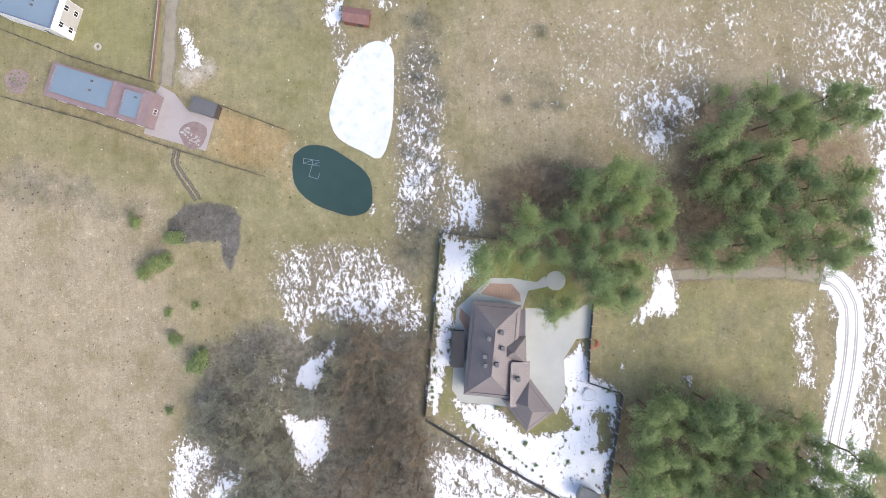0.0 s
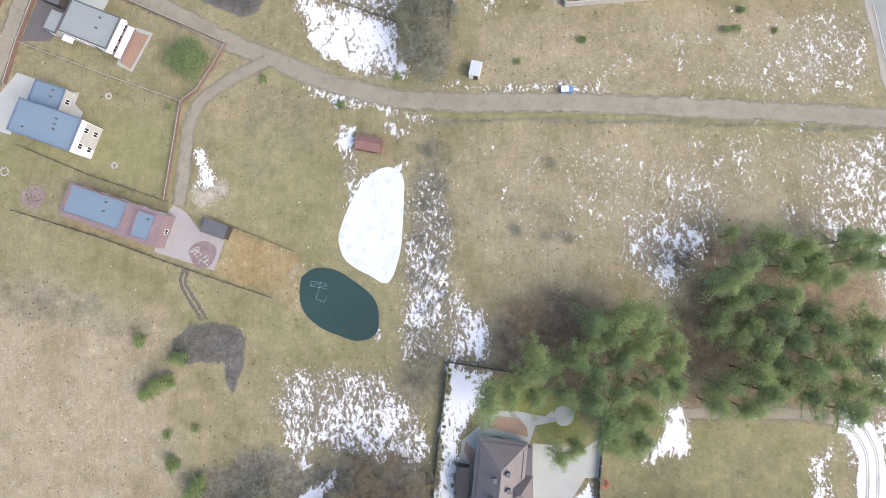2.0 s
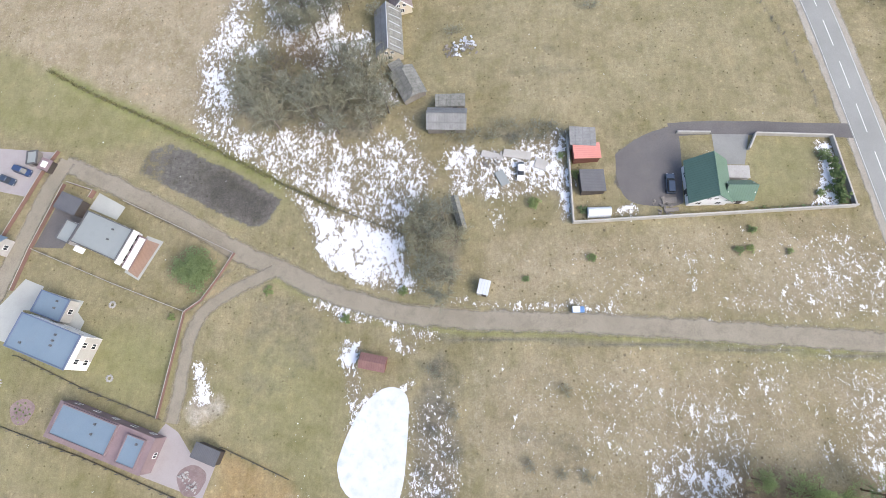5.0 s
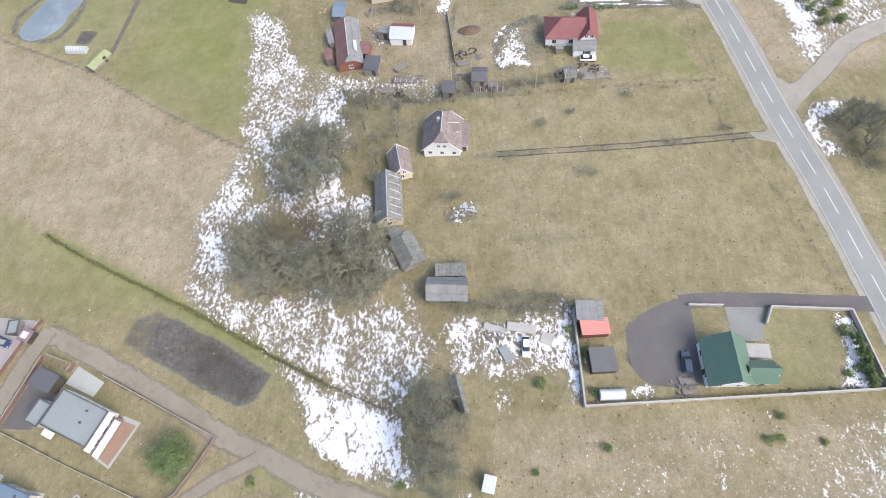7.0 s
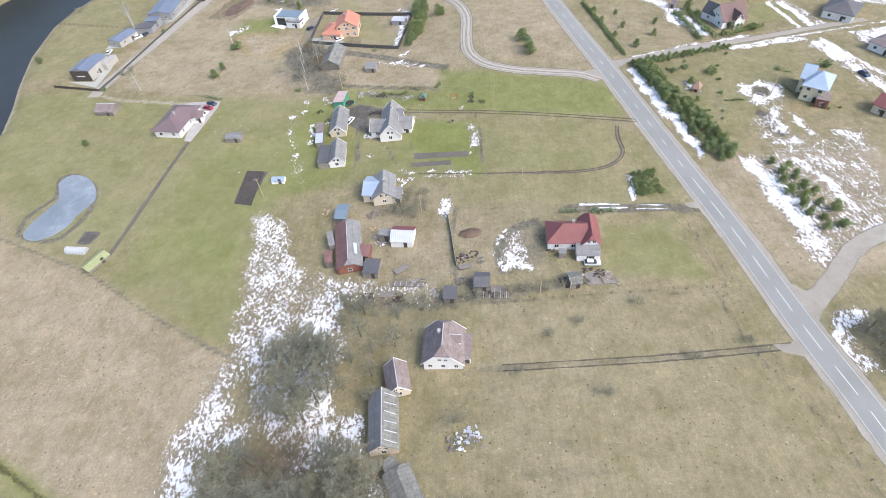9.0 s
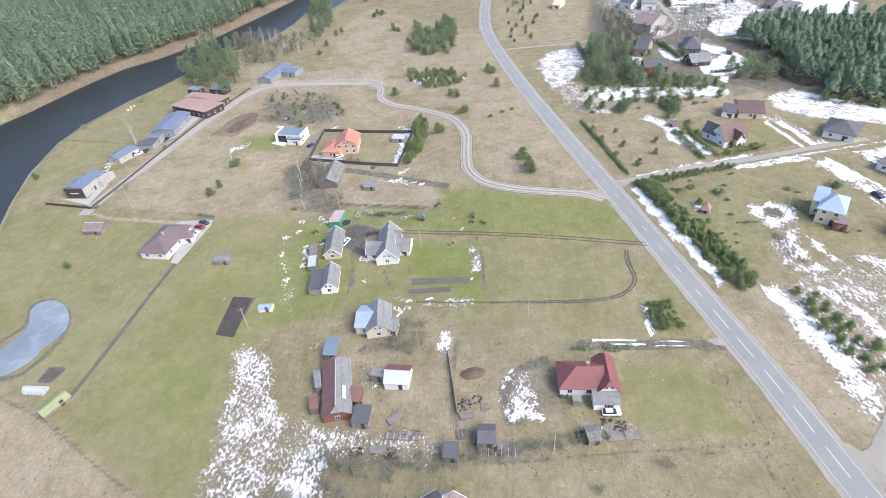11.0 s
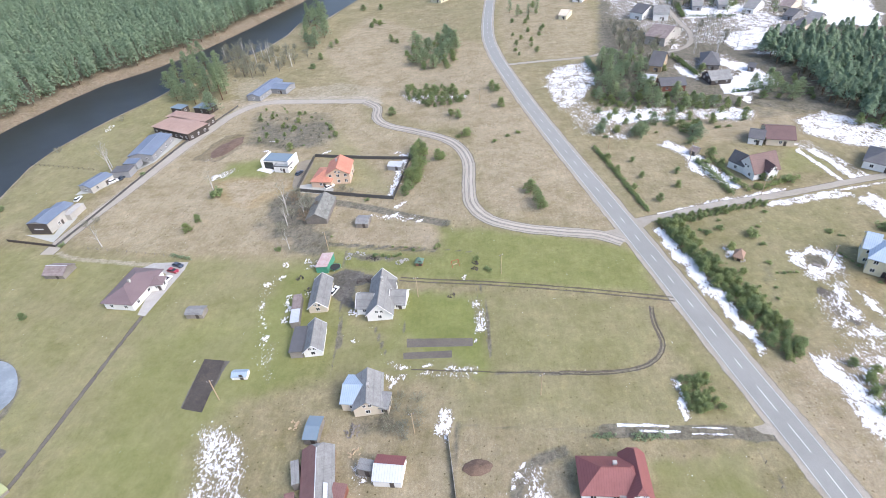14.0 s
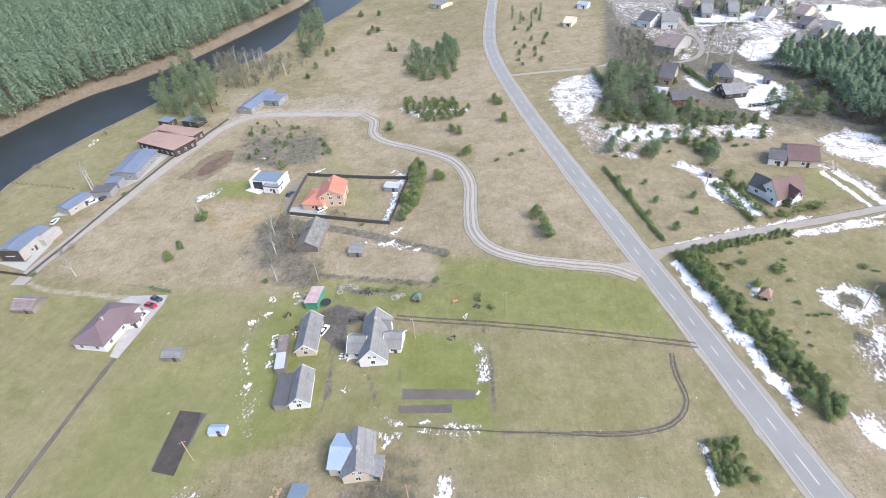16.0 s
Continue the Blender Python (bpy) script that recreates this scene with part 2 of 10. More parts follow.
M_REDROOF = surface("red_metal_roof", (0.21, 0.074, 0.072), (0.25, 0.095, 0.09), 0.6, 0.0, 0.5, 9, (0.19, 0.06, 0.055), 0.5, 0.02, 0.08, 0.5)
M_DEEPMAROON = surface("deep_maroon_tile", (0.135, 0.082, 0.076), (0.165, 0.102, 0.094), 0.65, 0.0, 0.5, 9, (0.11, 0.07, 0.065), 0.4, 0.02, 0.1, 0.4, 0.5)
M_LIME = surface("lime_green_tarpaulin", (0.27, 0.30, 0.14), (0.33, 0.36, 0.19), 0.8, 0, 0.9, 9, (0.20, 0.21, 0.10), 0.5, 0.02, 0.12)
M_FADEDRED = surface("faded_red_roof", (0.20, 0.105, 0.095), (0.255, 0.145, 0.13), 0.85, 0, 0.8, 9, (0.15, 0.09, 0.08), 0.6, 0.02, 0.18, 0.5)
M_MULCH = surface("purple_mulch", (0.22, 0.16, 0.155), (0.30, 0.225, 0.215), 0.95, 0, 1.2, 9, (0.36, 0.31, 0.28), 0.6, 0.03, 0.25)
M_ORANGEROOF = surface("orange_tile_roof", (0.50, 0.21, 0.14), (0.55, 0.25, 0.17), 0.7, 0, 0.5, 9, (0.42, 0.17, 0.12), 0.4, 0.03, 0.1, 0.3, 0.4)
M_CORALROOF = surface("coral_sheet_roof", (0.56, 0.22, 0.18), (0.62, 0.27, 0.23), 0.7, 0, 0.5, 9, (0.5, 0.16, 0.13), 0.4, 0.02, 0.1, 0.5)
M_GREENROOF = surface("green_metal_roof", (0.11, 0.185, 0.135), (0.13, 0.21, 0.155), 0.5, 0.1, 0.5, 9, (0.09, 0.15, 0.11), 0.5, 0.02, 0.08, 0.5)
M_GREYROOF = surface("grey_fibre_cement_roof", (0.225, 0.228, 0.225), (0.30, 0.303, 0.298), 0.9, 0, 1.0, 9, (0.165, 0.165, 0.15), 0.75, 0.03, 0.18, 0.36, 1.6)
M_OLDROOF = surface("lichened_old_roof", (0.195, 0.20, 0.18), (0.31, 0.315, 0.29), 0.95, 0, 1.6, 9, (0.12, 0.112, 0.09), 0.85, 0.05, 0.28, 0.9, 1.4)
M_RUSTROOF = surface("weathered_brown_roof", (0.20, 0.158, 0.148), (0.285, 0.24, 0.228), 0.9, 0, 1.5, 9, (0.40, 0.37, 0.36), 0.6, 0.03, 0.15, 0.4, 1.2)
M_BLUEROOF = surface("blue_grey_membrane_roof", (0.150, 0.208, 0.262), (0.180, 0.240, 0.292), 0.7, 0.0, 0.25, 9, (0.19, 0.22, 0.25), 0.4, 0.01, 0.06)
M_BLUERIM = surface("blue_coping", (0.115, 0.15, 0.235), (0.14, 0.18, 0.265), 0.6, 0.1, 0.4, 9, (0.17, 0.20, 0.26), 0.4, 0.01, 0.06)
M_FLATBROWN = surface("pale_brown_flat_roof", (0.33, 0.225, 0.18), (0.39, 0.275, 0.225), 0.85, 0, 0.4, 9, (0.27, 0.18, 0.145), 0.5, 0.01, 0.1, 0.8)
M_BLUEMETAL = surface("blue_metal_roof", (0.15, 0.186, 0.25), (0.185, 0.225, 0.292), 0.6, 0.05, 0.4, 9, (0.2, 0.245, 0.31), 0.4, 0.02, 0.06, 0.5)
M_PALEBLUE = surface("pale_blue_metal_roof", (0.33, 0.42, 0.53), (0.40, 0.49, 0.59), 0.45, 0.2, 0.4, 9, (0.45, 0.5, 0.56), 0.4, 0.02, 0.06, 0.5)
M_TINROOF = surface("pale_tin_roof", (0.56, 0.59, 0.63), (0.64, 0.66, 0.69), 0.45, 0.3, 0.4, 9, (0.45, 0.46, 0.47), 0.4, 0.02, 0.08, 0.6)
M_FLATGREY = surface("grey_flat_roof", (0.245, 0.268, 0.262), (0.275, 0.298, 0.292), 0.85, 0, 0.2, 9, (0.18, 0.195, 0.19), 0.4, 0.01, 0.05)
M_DARKROOF = surface("dark_grey_roof", (0.095, 0.095, 0.10), (0.125, 0.125, 0.132), 0.65, 0, 0.5, 9, (0.15, 0.145, 0.14), 0.5, 0.02, 0.1, 0.35)
M_CONCRETE = surface("concrete", (0.36, 0.35, 0.33), (0.43, 0.42, 0.40), 0.9, 0, 0.8, 9, (0.25, 0.24, 0.22), 0.5, 0.02, 0.1)
M_MESHFENCE = surface("dark_fence", (0.07, 0.07, 0.07), (0.10, 0.10, 0.098), 0.8, 0, 1.0, 9, (0.13, 0.12, 0.11), 0.4, 0.01, 0.1)
# dark olive for the fence line, with the shadow at its foot coloured in
M_FOOTSTRIP = surface("mossy_plinth", (0.115, 0.105, 0.075), (0.16, 0.145, 0.105), 0.95, 0, 0.8, 9, (0.09, 0.08, 0.055), 0.5, 0.02, 0.15)
M_PALEWALL = surface("pale_wall", (0.38, 0.365, 0.335), (0.46, 0.445, 0.41), 0.9, 0, 0.8, 9, (0.38, 0.36, 0.32), 0.5, 0.02, 0.08)
M_COURT = surface("grey_asphalt_court", (0.225, 0.228, 0.215), (0.265, 0.268, 0.252), 0.9, 0, 0.4, 9, (0.19, 0.19, 0.18), 0.5, 0.01, 0.1)
M_BLACKROOF = surface("black_felt_roof", (0.026, 0.026, 0.03), (0.04, 0.04, 0.044), 0.85, 0, 0.5, 9, (0.055, 0.052, 0.05), 0.4, 0.01, 0.1)
M_RUSTFENCE = surface("rusty_brown_fence", (0.165, 0.095, 0.08), (0.215, 0.13, 0.11), 0.85, 0, 0.9, 9, (0.2, 0.13, 0.10), 0.5, 0.01, 0.12)
M_FADEDPINK = surface("faded_pink_sheet_roof", (0.50, 0.36, 0.34), (0.58, 0.50, 0.48), 0.8, 0, 1.4, 9, (0.46, 0.25, 0.22), 0.6, 0.02, 0.15, 0.5)
M_GREYWALL = surface("grey_render", (0.245, 0.25, 0.258), (0.30, 0.305, 0.312), 0.85, 0, 0.6, 10, (0.21, 0.21, 0.21), 0.3, 0.01, 0.06)
M_EARTH = surface("dug_brown_earth", (0.135, 0.09, 0.065), (0.19, 0.13, 0.095), 0.98, 0, 0.6, 5, (0.24, 0.18, 0.13), 0.6, 0.06, 0.25)
M_BARK = surface("pine_bark", (0.16, 0.095, 0.06), (0.23, 0.14, 0.09), 0.95, 0, 2.0, 12, (0.09, 0.06, 0.045), 0.6, 0.03, 0.25)
M_GREYBARK = surface("grey_bark", (0.15, 0.125, 0.10), (0.20, 0.17, 0.14), 0.95, 0, 2.0, 12, (0.10, 0.085, 0.07), 0.5, 0.02, 0.2)
M_BIRCH = surface("birch_bark", (0.50, 0.48, 0.45), (0.58, 0.56, 0.53), 0.9, 0, 3.0, 12, (0.10, 0.09, 0.085), 0.7, 0.02, 0.2)
M_TWIG = leafy("bare_twigs", (0.190, 0.194, 0.140), (0.248, 0.249, 0.185), (0.305, 0.303, 0.238), 0.9, 0)
M_RUSTTWIG = leafy("russet_twigs", (0.15, 0.12, 0.082), (0.21, 0.17, 0.122), (0.27, 0.224, 0.17), 0.9, 0)
# needle and bush tones raised: haze and fill light put into the colour
M_NEEDLE = leafy("pine_needles", (0.225, 0.295, 0.135), (0.278, 0.352, 0.165), (0.33, 0.405, 0.198), 0.7, 0.55)
M_DARKNEEDLE = leafy("spruce_needles", (0.255, 0.325, 0.20), (0.315, 0.39, 0.245), (0.37, 0.45, 0.285), 0.7, 0.6)
M_BUSH = leafy("evergreen_leaves", (0.195, 0.25, 0.115), (0.25, 0.31, 0.142), (0.305, 0.37, 0.172), 0.7, 0.45)
M_THUJA = leafy("thuja_sprays", (0.105, 0.155, 0.07), (0.145, 0.20, 0.09), (0.185, 0.245, 0.11), 0.8, 0.4)
M_RANK = leafy("rank_grass", (0.115, 0.115, 0.055), (0.16, 0.155, 0.075), (0.205, 0.19, 0.10), 0.9, 0.2)
M_WOOD = bpy.data.materials.new("distant_pine_wood")
nt, bs = nodes_of(M_WOOD)
tone = ramp(nt, nt.nodes.new("ShaderNodeAttribute").outputs["Fac"], [(0.0, (0.215, 0.295, 0.205)), (0.5, (0.265, 0.352, 0.238)), (1.0, (0.318, 0.402, 0.268))])
nt.nodes["Attribute"].attribute_name = "tone"
isl = nt.nodes.new("ShaderNodeNewGeometry").outputs["Random Per Island"]
nt.links.new(mixc(nt, 1.0, tone, ramp(nt, isl, [(0.0, 0.9), (1.0, 1.12)]), "MULTIPLY"), bs.inputs["Base Color"])
bs.inputs["Roughness"].default_value, bs.inputs["Specular IOR Level"].default_value = 0.9, 0.08
shine = nt.nodes.new("ShaderNodeBsdfTranslucent")
blend = nt.nodes.new("ShaderNodeMixShader")
blend.inputs[0].default_value = 0.42
nt.links.new(bs.inputs["Base Color"].links[0].from_socket, shine.inputs["Color"])
nt.links.new(bs.outputs[0], blend.inputs[1])
nt.links.new(shine.outputs[0], blend.inputs[2])
nt.links.new(blend.outputs[0], nt.nodes["Material Output"].inputs["Surface"])
M_PAINT = surface("road_paint", (0.62, 0.62, 0.60), (0.70, 0.70, 0.68), 0.7, 0, 1, 12, (0.4, 0.4, 0.39), 0.5, 0.005, 0.1)
M_REDPAINT = surface("red_paint", (0.45, 0.06, 0.04), (0.52, 0.09, 0.06), 0.5, 0, 1, 12, None, 0, 0.005, 0.08)
M_TIMBER = surface("raw_timber", (0.42, 0.32, 0.20), (0.50, 0.39, 0.26), 0.85, 0, 1.2, 12, (0.30, 0.23, 0.15), 0.4, 0.01, 0.12)
M_GREENPAINT = surface("green_paint", (0.06, 0.26, 0.17), (0.09, 0.32, 0.21), 0.6, 0, 1, 12, None, 0, 0.005, 0.08)
M_TYRE = surface("tyre_rubber", (0.03, 0.03, 0.03), (0.04, 0.04, 0.04), 0.9, 0, 3, 12, None, 0, 0.005, 0.1)
M_STREAK = surface("snow_in_ruts", (0.76, 0.78, 0.82), (0.80, 0.81, 0.835), 0.75, 0, 0.25, 3, (0.64, 0.70, 0.78), 0.5, 0.05, 0.05, frayed=0.45)
M_SNOW = surface("old_snow", (0.76, 0.78, 0.82), (0.80, 0.81, 0.835), 0.75, 0, 0.25, 3, (0.64, 0.70, 0.78), 0.5, 0.05, 0.05, frayed=0.6)


def plain(name, colour, rough, metal=0.0, coat=0.0):
    m = bpy.data.materials.new(name)
    nt, bs = nodes_of(m)
    bs.inputs["Roughness"].default_value, bs.inputs["Metallic"].default_value, bs.inputs["Coat Weight"].default_value = rough, metal, coat
    nt.links.new(mixc(nt, 1.0, colour, ramp(nt, nz(nt, 6.0, 3, 0.6, coords(nt)), [(0.2, 0.9), (0.8, 1.0)]), "MULTIPLY"), bs.inputs["Base Color"])
    return m


M_GLASS = plain("window_glass", (0.03, 0.036, 0.042), 0.08)
M_FRAME = plain("white_frames", (0.75, 0.75, 0.74), 0.5)
M_POLY = plain("greenhouse_film", (0.66, 0.70, 0.74), 0.3)
M_DULLPOLY = plain("dull_greenhouse_film", (0.42, 0.45, 0.46), 0.45)
M_BLUECAR = plain("blue_car_paint", (0.045, 0.075, 0.16), 0.3, 0.3, 0.6)
M_DARKCAR = plain("dark_car_paint", (0.055, 0.075, 0.11), 0.3, 0.3, 0.6)
M_WHITECAR = plain("white_car_paint", (0.74, 0.75, 0.76), 0.3, 0.0, 0.6)
M_REDCAR = plain("red_car_paint", (0.38, 0.03, 0.05), 0.3, 0.1, 0.6)
M_BLUEBIN = plain("blue_plastic", (0.10, 0.22, 0.45), 0.5)


def water(name, deep, rough, ripple, gloss=0.5):
    m = bpy.data.materials.new(name)
    nt, bs = nodes_of(m)
    co = world_at(nt)
    nt.links.new(ramp(nt, nz(nt, 0.09, 4, 0.6, co), [(0.3, deep), (0.75, tuple(v * 1.35 for v in deep))]), bs.inputs["Base Color"])
    bs.inputs["Roughness"].default_value, bs.inputs["IOR"].default_value, bs.inputs["Specular IOR Level"].default_value = rough, 1.33, gloss
    bump(nt, bs, nz(nt, 0.7, 3, 0.6, co), ripple, 0.05)
    return m


M_POND = water("pond_water", (0.027, 0.050, 0.046), 0.18, 0.06)
M_RIVER = water("river_water", (0.028, 0.032, 0.033), 0.30, 0.03, 0.22)
M_ICE = surface("grey_pond_ice", (0.155, 0.19, 0.215), (0.25, 0.285, 0.315), 0.45, 0, 0.14, 2, (0.40, 0.44, 0.47), 0.6, 0.01, 0.05)
M_SNOWICE = surface("snow_on_pond_ice", (0.57, 0.59, 0.625), (0.64, 0.655, 0.685), 0.7, 0, 0.5, 2, (0.40, 0.47, 0.54), 0.8, 0.03, 0.04)

# ---- the ground: one sheet, with what grows or lies on it ----
def axis(lo, hi, fine, grow, end):
    a = list(np.arange(lo, hi + fine / 2, fine))
    s = fine
    while a[-1] < end[1]:
        s *= grow
        a.append(a[-1] + s)
    s = fine
    while a[0] > end[0]:
        s *= grow
        a.insert(0, a[0] - s)
    return np.array(a)


def away(px, py, poly):
    """Distance to an outline, positive inside."""
    inside, best = np.zeros(px.shape, bool), np.full(px.shape, 1e9)
    for (x0, y0), (x1, y1) in zip(poly, poly[1:] + poly[:1]):
        dx, dy = x1 - x0, y1 - y0
        t = np.clip(((px - x0) * dx + (py - y0) * dy) / max(1e-9, dx * dx + dy * dy), 0, 1)
        best = np.minimum(best, np.hypot(px - x0 - t * dx, py - y0 - t * dy))
        if y0 != y1:
            inside ^= ((y0 > py) != (y1 > py)) & (px < x0 + (py - y0) / (y1 - y0) * dx)
    return np.where(inside, best, -best)


gx = axis(-150, 150, 1.2, 1.02, (-2600, 2600))
gy = axis(-60, 300, 1.2, 1.015, (-2600, 3200))
GX, GY = np.meshgrid(gx, gy)
GZ = -1.3 + 1.8 * np.tanh((GX + 8) / 22)
KINDS = ("green", "tan", "needle", "litter", "snow", "soil", "sand", "clay", "lush")
cover = {k: np.zeros(GX.shape) for k in KINDS}
# a slow drift of edges, so that no border runs ruler-straight
WX = GX + 0.5 * np.sin(GY * 0.37 + 1.7 * np.sin(GX * 0.21)) + 0.4 * np.sin(GY * 0.9 + GX * 0.5)
WY = GY + 0.5 * np.sin(GX * 0.33 + 1.9 * np.sin(GY * 0.19)) + 0.4 * np.sin(GX * 1.1 - GY * 0.4)


def zone(kind, amount, soft, poly, drift=1.0):
    xs, ys = [p[0] for p in poly], [p[1] for p in poly]
    pad = soft + 4
    i0, i1 = np.searchsorted(gx, (min(xs) - pad, max(xs) + pad))
    j0, j1 = np.searchsorted(gy, (min(ys) - pad, max(ys) + pad))
    s = np.s_[j0:j1, i0:i1]
    x, y = (WX[s], WY[s]) if drift else (GX[s], GY[s])
    w = np.clip(away(x, y, poly) / (2 * soft) + 0.5, 0, 1)
    w = w * w * (3 - 2 * w)
    c = cover[kind][s]
    cover[kind][s] = c + (amount - c) * w


def trail(kind, amount, width, points, soft=0.6):
    """A worn line on the ground: wheel tracks and trodden edges."""
    line = smooth_line(points, 4)
    left, right = [], []
    for i, c in enumerate(line):
        d = line[min(i + 1, len(line) - 1)] - line[max(i - 1, 0)]
        n = np.array((-d[1], d[0])) / max(1e-6, np.hypot(*d)) * width / 2
        left.append(tuple(c + n))
        right.append(tuple(c - n))
    zone(kind, amount, soft, left + right[::-1], 0)


RIVER_EAST = [(-181.3, 255.0), (-187.2, 273.5), (-194.7, 292.2), (-203.6, 319.7), (-208.7, 351.9)]+[(-207.1, 371.4), (-202.4, 387.7), (-195.9, 406.2), (-181.7, 436.9), (-175.2, 457.8), (-168.8, 483.2), (-153.5, 499.7), (-137.9, 520.1), (-128.2, 555.3), (-125.5, 591.6), (-107.7, 583.7), (-95.8, 623.9), (-82.1, 670.6)]
RIVER_WEST = [(-136.0, 687.7), (-139.7, 666.8), (-164.9, 590.3), (-186.9, 530.8), (-198.1, 512.3), (-211.6, 489.3), (-231.0, 467.8), (-241.8, 442.7), (-251.6, 410.8), (-255.0, 397.5)]
RIVER_EAST = [(RIVER_EAST[0][0] - 30, RIVER_EAST[0][1] - 160), (RIVER_EAST[0][0] - 8, RIVER_EAST[0][1] - 70)] + RIVER_EAST + [(-60.0, 950.0), (60.0, 1400.0)]
RIVER_WEST = [(0.0, 1400.0), (-120.0, 950.0)] + RIVER_WEST + [(RIVER_WEST[-1][0] - 30, RIVER_WEST[-1][1] - 70), (RIVER_WEST[-1][0] - 90, RIVER_WEST[-1][1] - 180)]
RIVER = RIVER_EAST + RIVER_WEST
d = away(GX, GY, RIVER)
GZ -= 3.2 * np.clip(d / 14 + 0.35, 0, 1)
WEST_BANK = RIVER_WEST + [(-2600.0, RIVER_WEST[-1][1] - 900), (-2600.0, 1500.0)]
# the far bank rises into the wood
rise = np.clip((away(GX, GY, WEST_BANK) - 1) / 11, 0, 1)
GZ += 2.0 * rise * rise * (3 - 2 * rise)
zone("litter", 0.9, 10, [(-270.5, 357.1), (-271.1, 439.1), (-257.0, 467.6), (-241.3, 486.6), (-222.1, 511.4), (-207.8, 535.4), (-195.2, 552.7), (-171.9, 614.1), (-138.6, 700.1), (-255.8, 807.2), (-614.0, 936.2), (-1072.3, 1059.0), (-498.5, 479.9)])

BANK = [(-132.1, 668.8), (-135.8, 649.1), (-161.3, 578.3), (-183.3, 521.3), (-194.4, 503.5), (-207.8, 481.3), (-227.0, 460.5), (-237.9, 436.2), (-247.9, 405.3), (-255.6, 389.8), (-281.7, 424.9), (-281.0, 453.5), (-260.3, 473.0), (-246.4, 496.0), (-226.4, 520.6), (-210.8, 542.6), (-197.0, 557.3), (-174.3, 621.9), (-149.3, 710.7)]
zone("litter", 0.75, 4, BANK)
zone("tan", 1.0, 4, BANK)
zone("clay", 0.06, 4, BANK)
zone("needle", 0.55, 4, BANK)

# fields and lawns
zone("tan", 1.0, 4, [(-99.5, 21.7), (-86.9, 23.2), (-78.2, 16.7), (-63.3, 16.8), (-61.1, 4.5), (-62.6, -6.4), (-59.1, -16.2), (-60.8, -35.6), (-66.1, -50.2), (-70.1, -64.4), (-152.3, -75.6), (-150.7, 29.8)])
zone("tan", 0.7, 5, [(4.0, 50.6), (20.5, 52.7), (48.8, 50.0), (83.6, 47.4), (81.2, 29.6), (60.9, 27.5), (49.1, 27.5), (38.7, 18.8), (19.2, 20.9), (3.7, 27.4), (0.4, 38.8)])
zone("tan", 0.7, 4, [(4.1, 76.1), (28.3, 77.9), (74.2, 80.1), (85.8, 74.2), (84.1, 58.6), (20.4, 61.9), (3.9, 63.5)])
zone("tan", 1.0, 3, [(-213.4, 226.6), (-147.9, 196.7), (-124.7, 185.4), (-109.6, 178.0), (-84.5, 162.2), (-59.1, 148.3), (-59.7, 136.1), (-64.3, 111.7), (-64.1, 105.6), (-83.5, 112.3), (-118.7, 129.3), (-171.2, 153.7)])
zone("green", 0.12, 6, [(1.4, 162.2), (61.5, 160.7), (66.9, 140.0), (76.1, 104.2), (43.4, 103.7), (8.5, 106.1), (2.0, 132.1)])
zone("tan", 0.38, 6, [(1.4, 162.2), (61.5, 160.7), (62.9, 129.0), (73.1, 104.2), (43.4, 103.7), (8.5, 106.1), (2.0, 132.1)])
zone("tan", 0.8, 6, [(-49.4, 282.3), (-2.4, 281.7), (5.2, 280.4), (2.3, 312.9), (-4.1, 346.7), (-42.1, 372.6), (-51.8, 404.0), (-144.1, 422.7), (-152.5, 364.4), (-152.1, 284.7), (-122.7, 276.3), (-62.8, 266.1)])
zone("tan", 0.9, 6, [(6.0, 354.7), (7.8, 293.1), (16.3, 278.8), (53.4, 266.4), (57.3, 287.3), (46.2, 342.4), (35.3, 415.1), (24.4, 473.9), (-67.4, 589.4), (-91.1, 498.1), (-50.2, 414.9), (-17.4, 367.2)])
zone("tan", 0.7, 6, [(71.6, 203.4), (84.2, 207.5), (92.0, 171.8), (100.5, 167.1), (87.6, 158.2), (84.1, 160.3), (78.9, 188.1)])
zone("tan", 0.7, 5, [(32.7, 451.2), (78.7, 436.8), (100.5, 502.8), (104.6, 595.4), (48.1, 613.3), (33.4, 520.0)])
zone("tan", 1.0, 0.8, [(-48.0, 289.3), (-6.7, 278.1), (-7.3, 265.2), (-45.8, 274.5)], 0)
zone("litter", 0.0, 0.8, [(-48.0, 289.3), (-6.7, 278.1), (-7.3, 265.2), (-45.8, 274.5)], 0)
zone("green", 0.55, 5, [(-98.9, 51.5), (-91.4, 47.4), (-73.9, 41.8), (-65.2, 40.2), (-61.1, 57.3), (-98.8, 59.0), (-137.2, 65.7), (-137.6, 38.1), (-99.2, 36.6)])
zone("green", 0.35, 6, [(-61.9, 20.4), (-47.2, 16.2), (-36.1, 15.9), (-33.3, 26.7), (-18.7, 23.6), (-12.8, 18.5), (-14.4, 5.4), (-25.3, 5.2), (-45.0, 5.2), (-58.5, 8.1)])
zone("green", 0.45, 6, [(-47.4, 56.6), (-25.2, 55.4), (-25.8, 31.2), (-32.1, 26.6), (-46.7, 33.3), (-56.4, 44.7)])
zone("green", 0.30, 6, [(-99.3, 35.4), (-69.3, 26.8), (-59.5, 20.3), (-62.1, 15.5), (-77.0, 17.3), (-86.9, 23.2), (-99.4, 26.1), (-124.8, 35.1)])
zone("green", 0.60, 3, [(-101.1, 122.6), (-42.8, 91.2), (-38.5, 86.8), (-52.9, 82.4), (-71.2, 103.0), (-82.3, 101.8), (-92.0, 100.6), (-114.7, 107.4), (-147.0, 119.5), (-152.3, 143.2)])
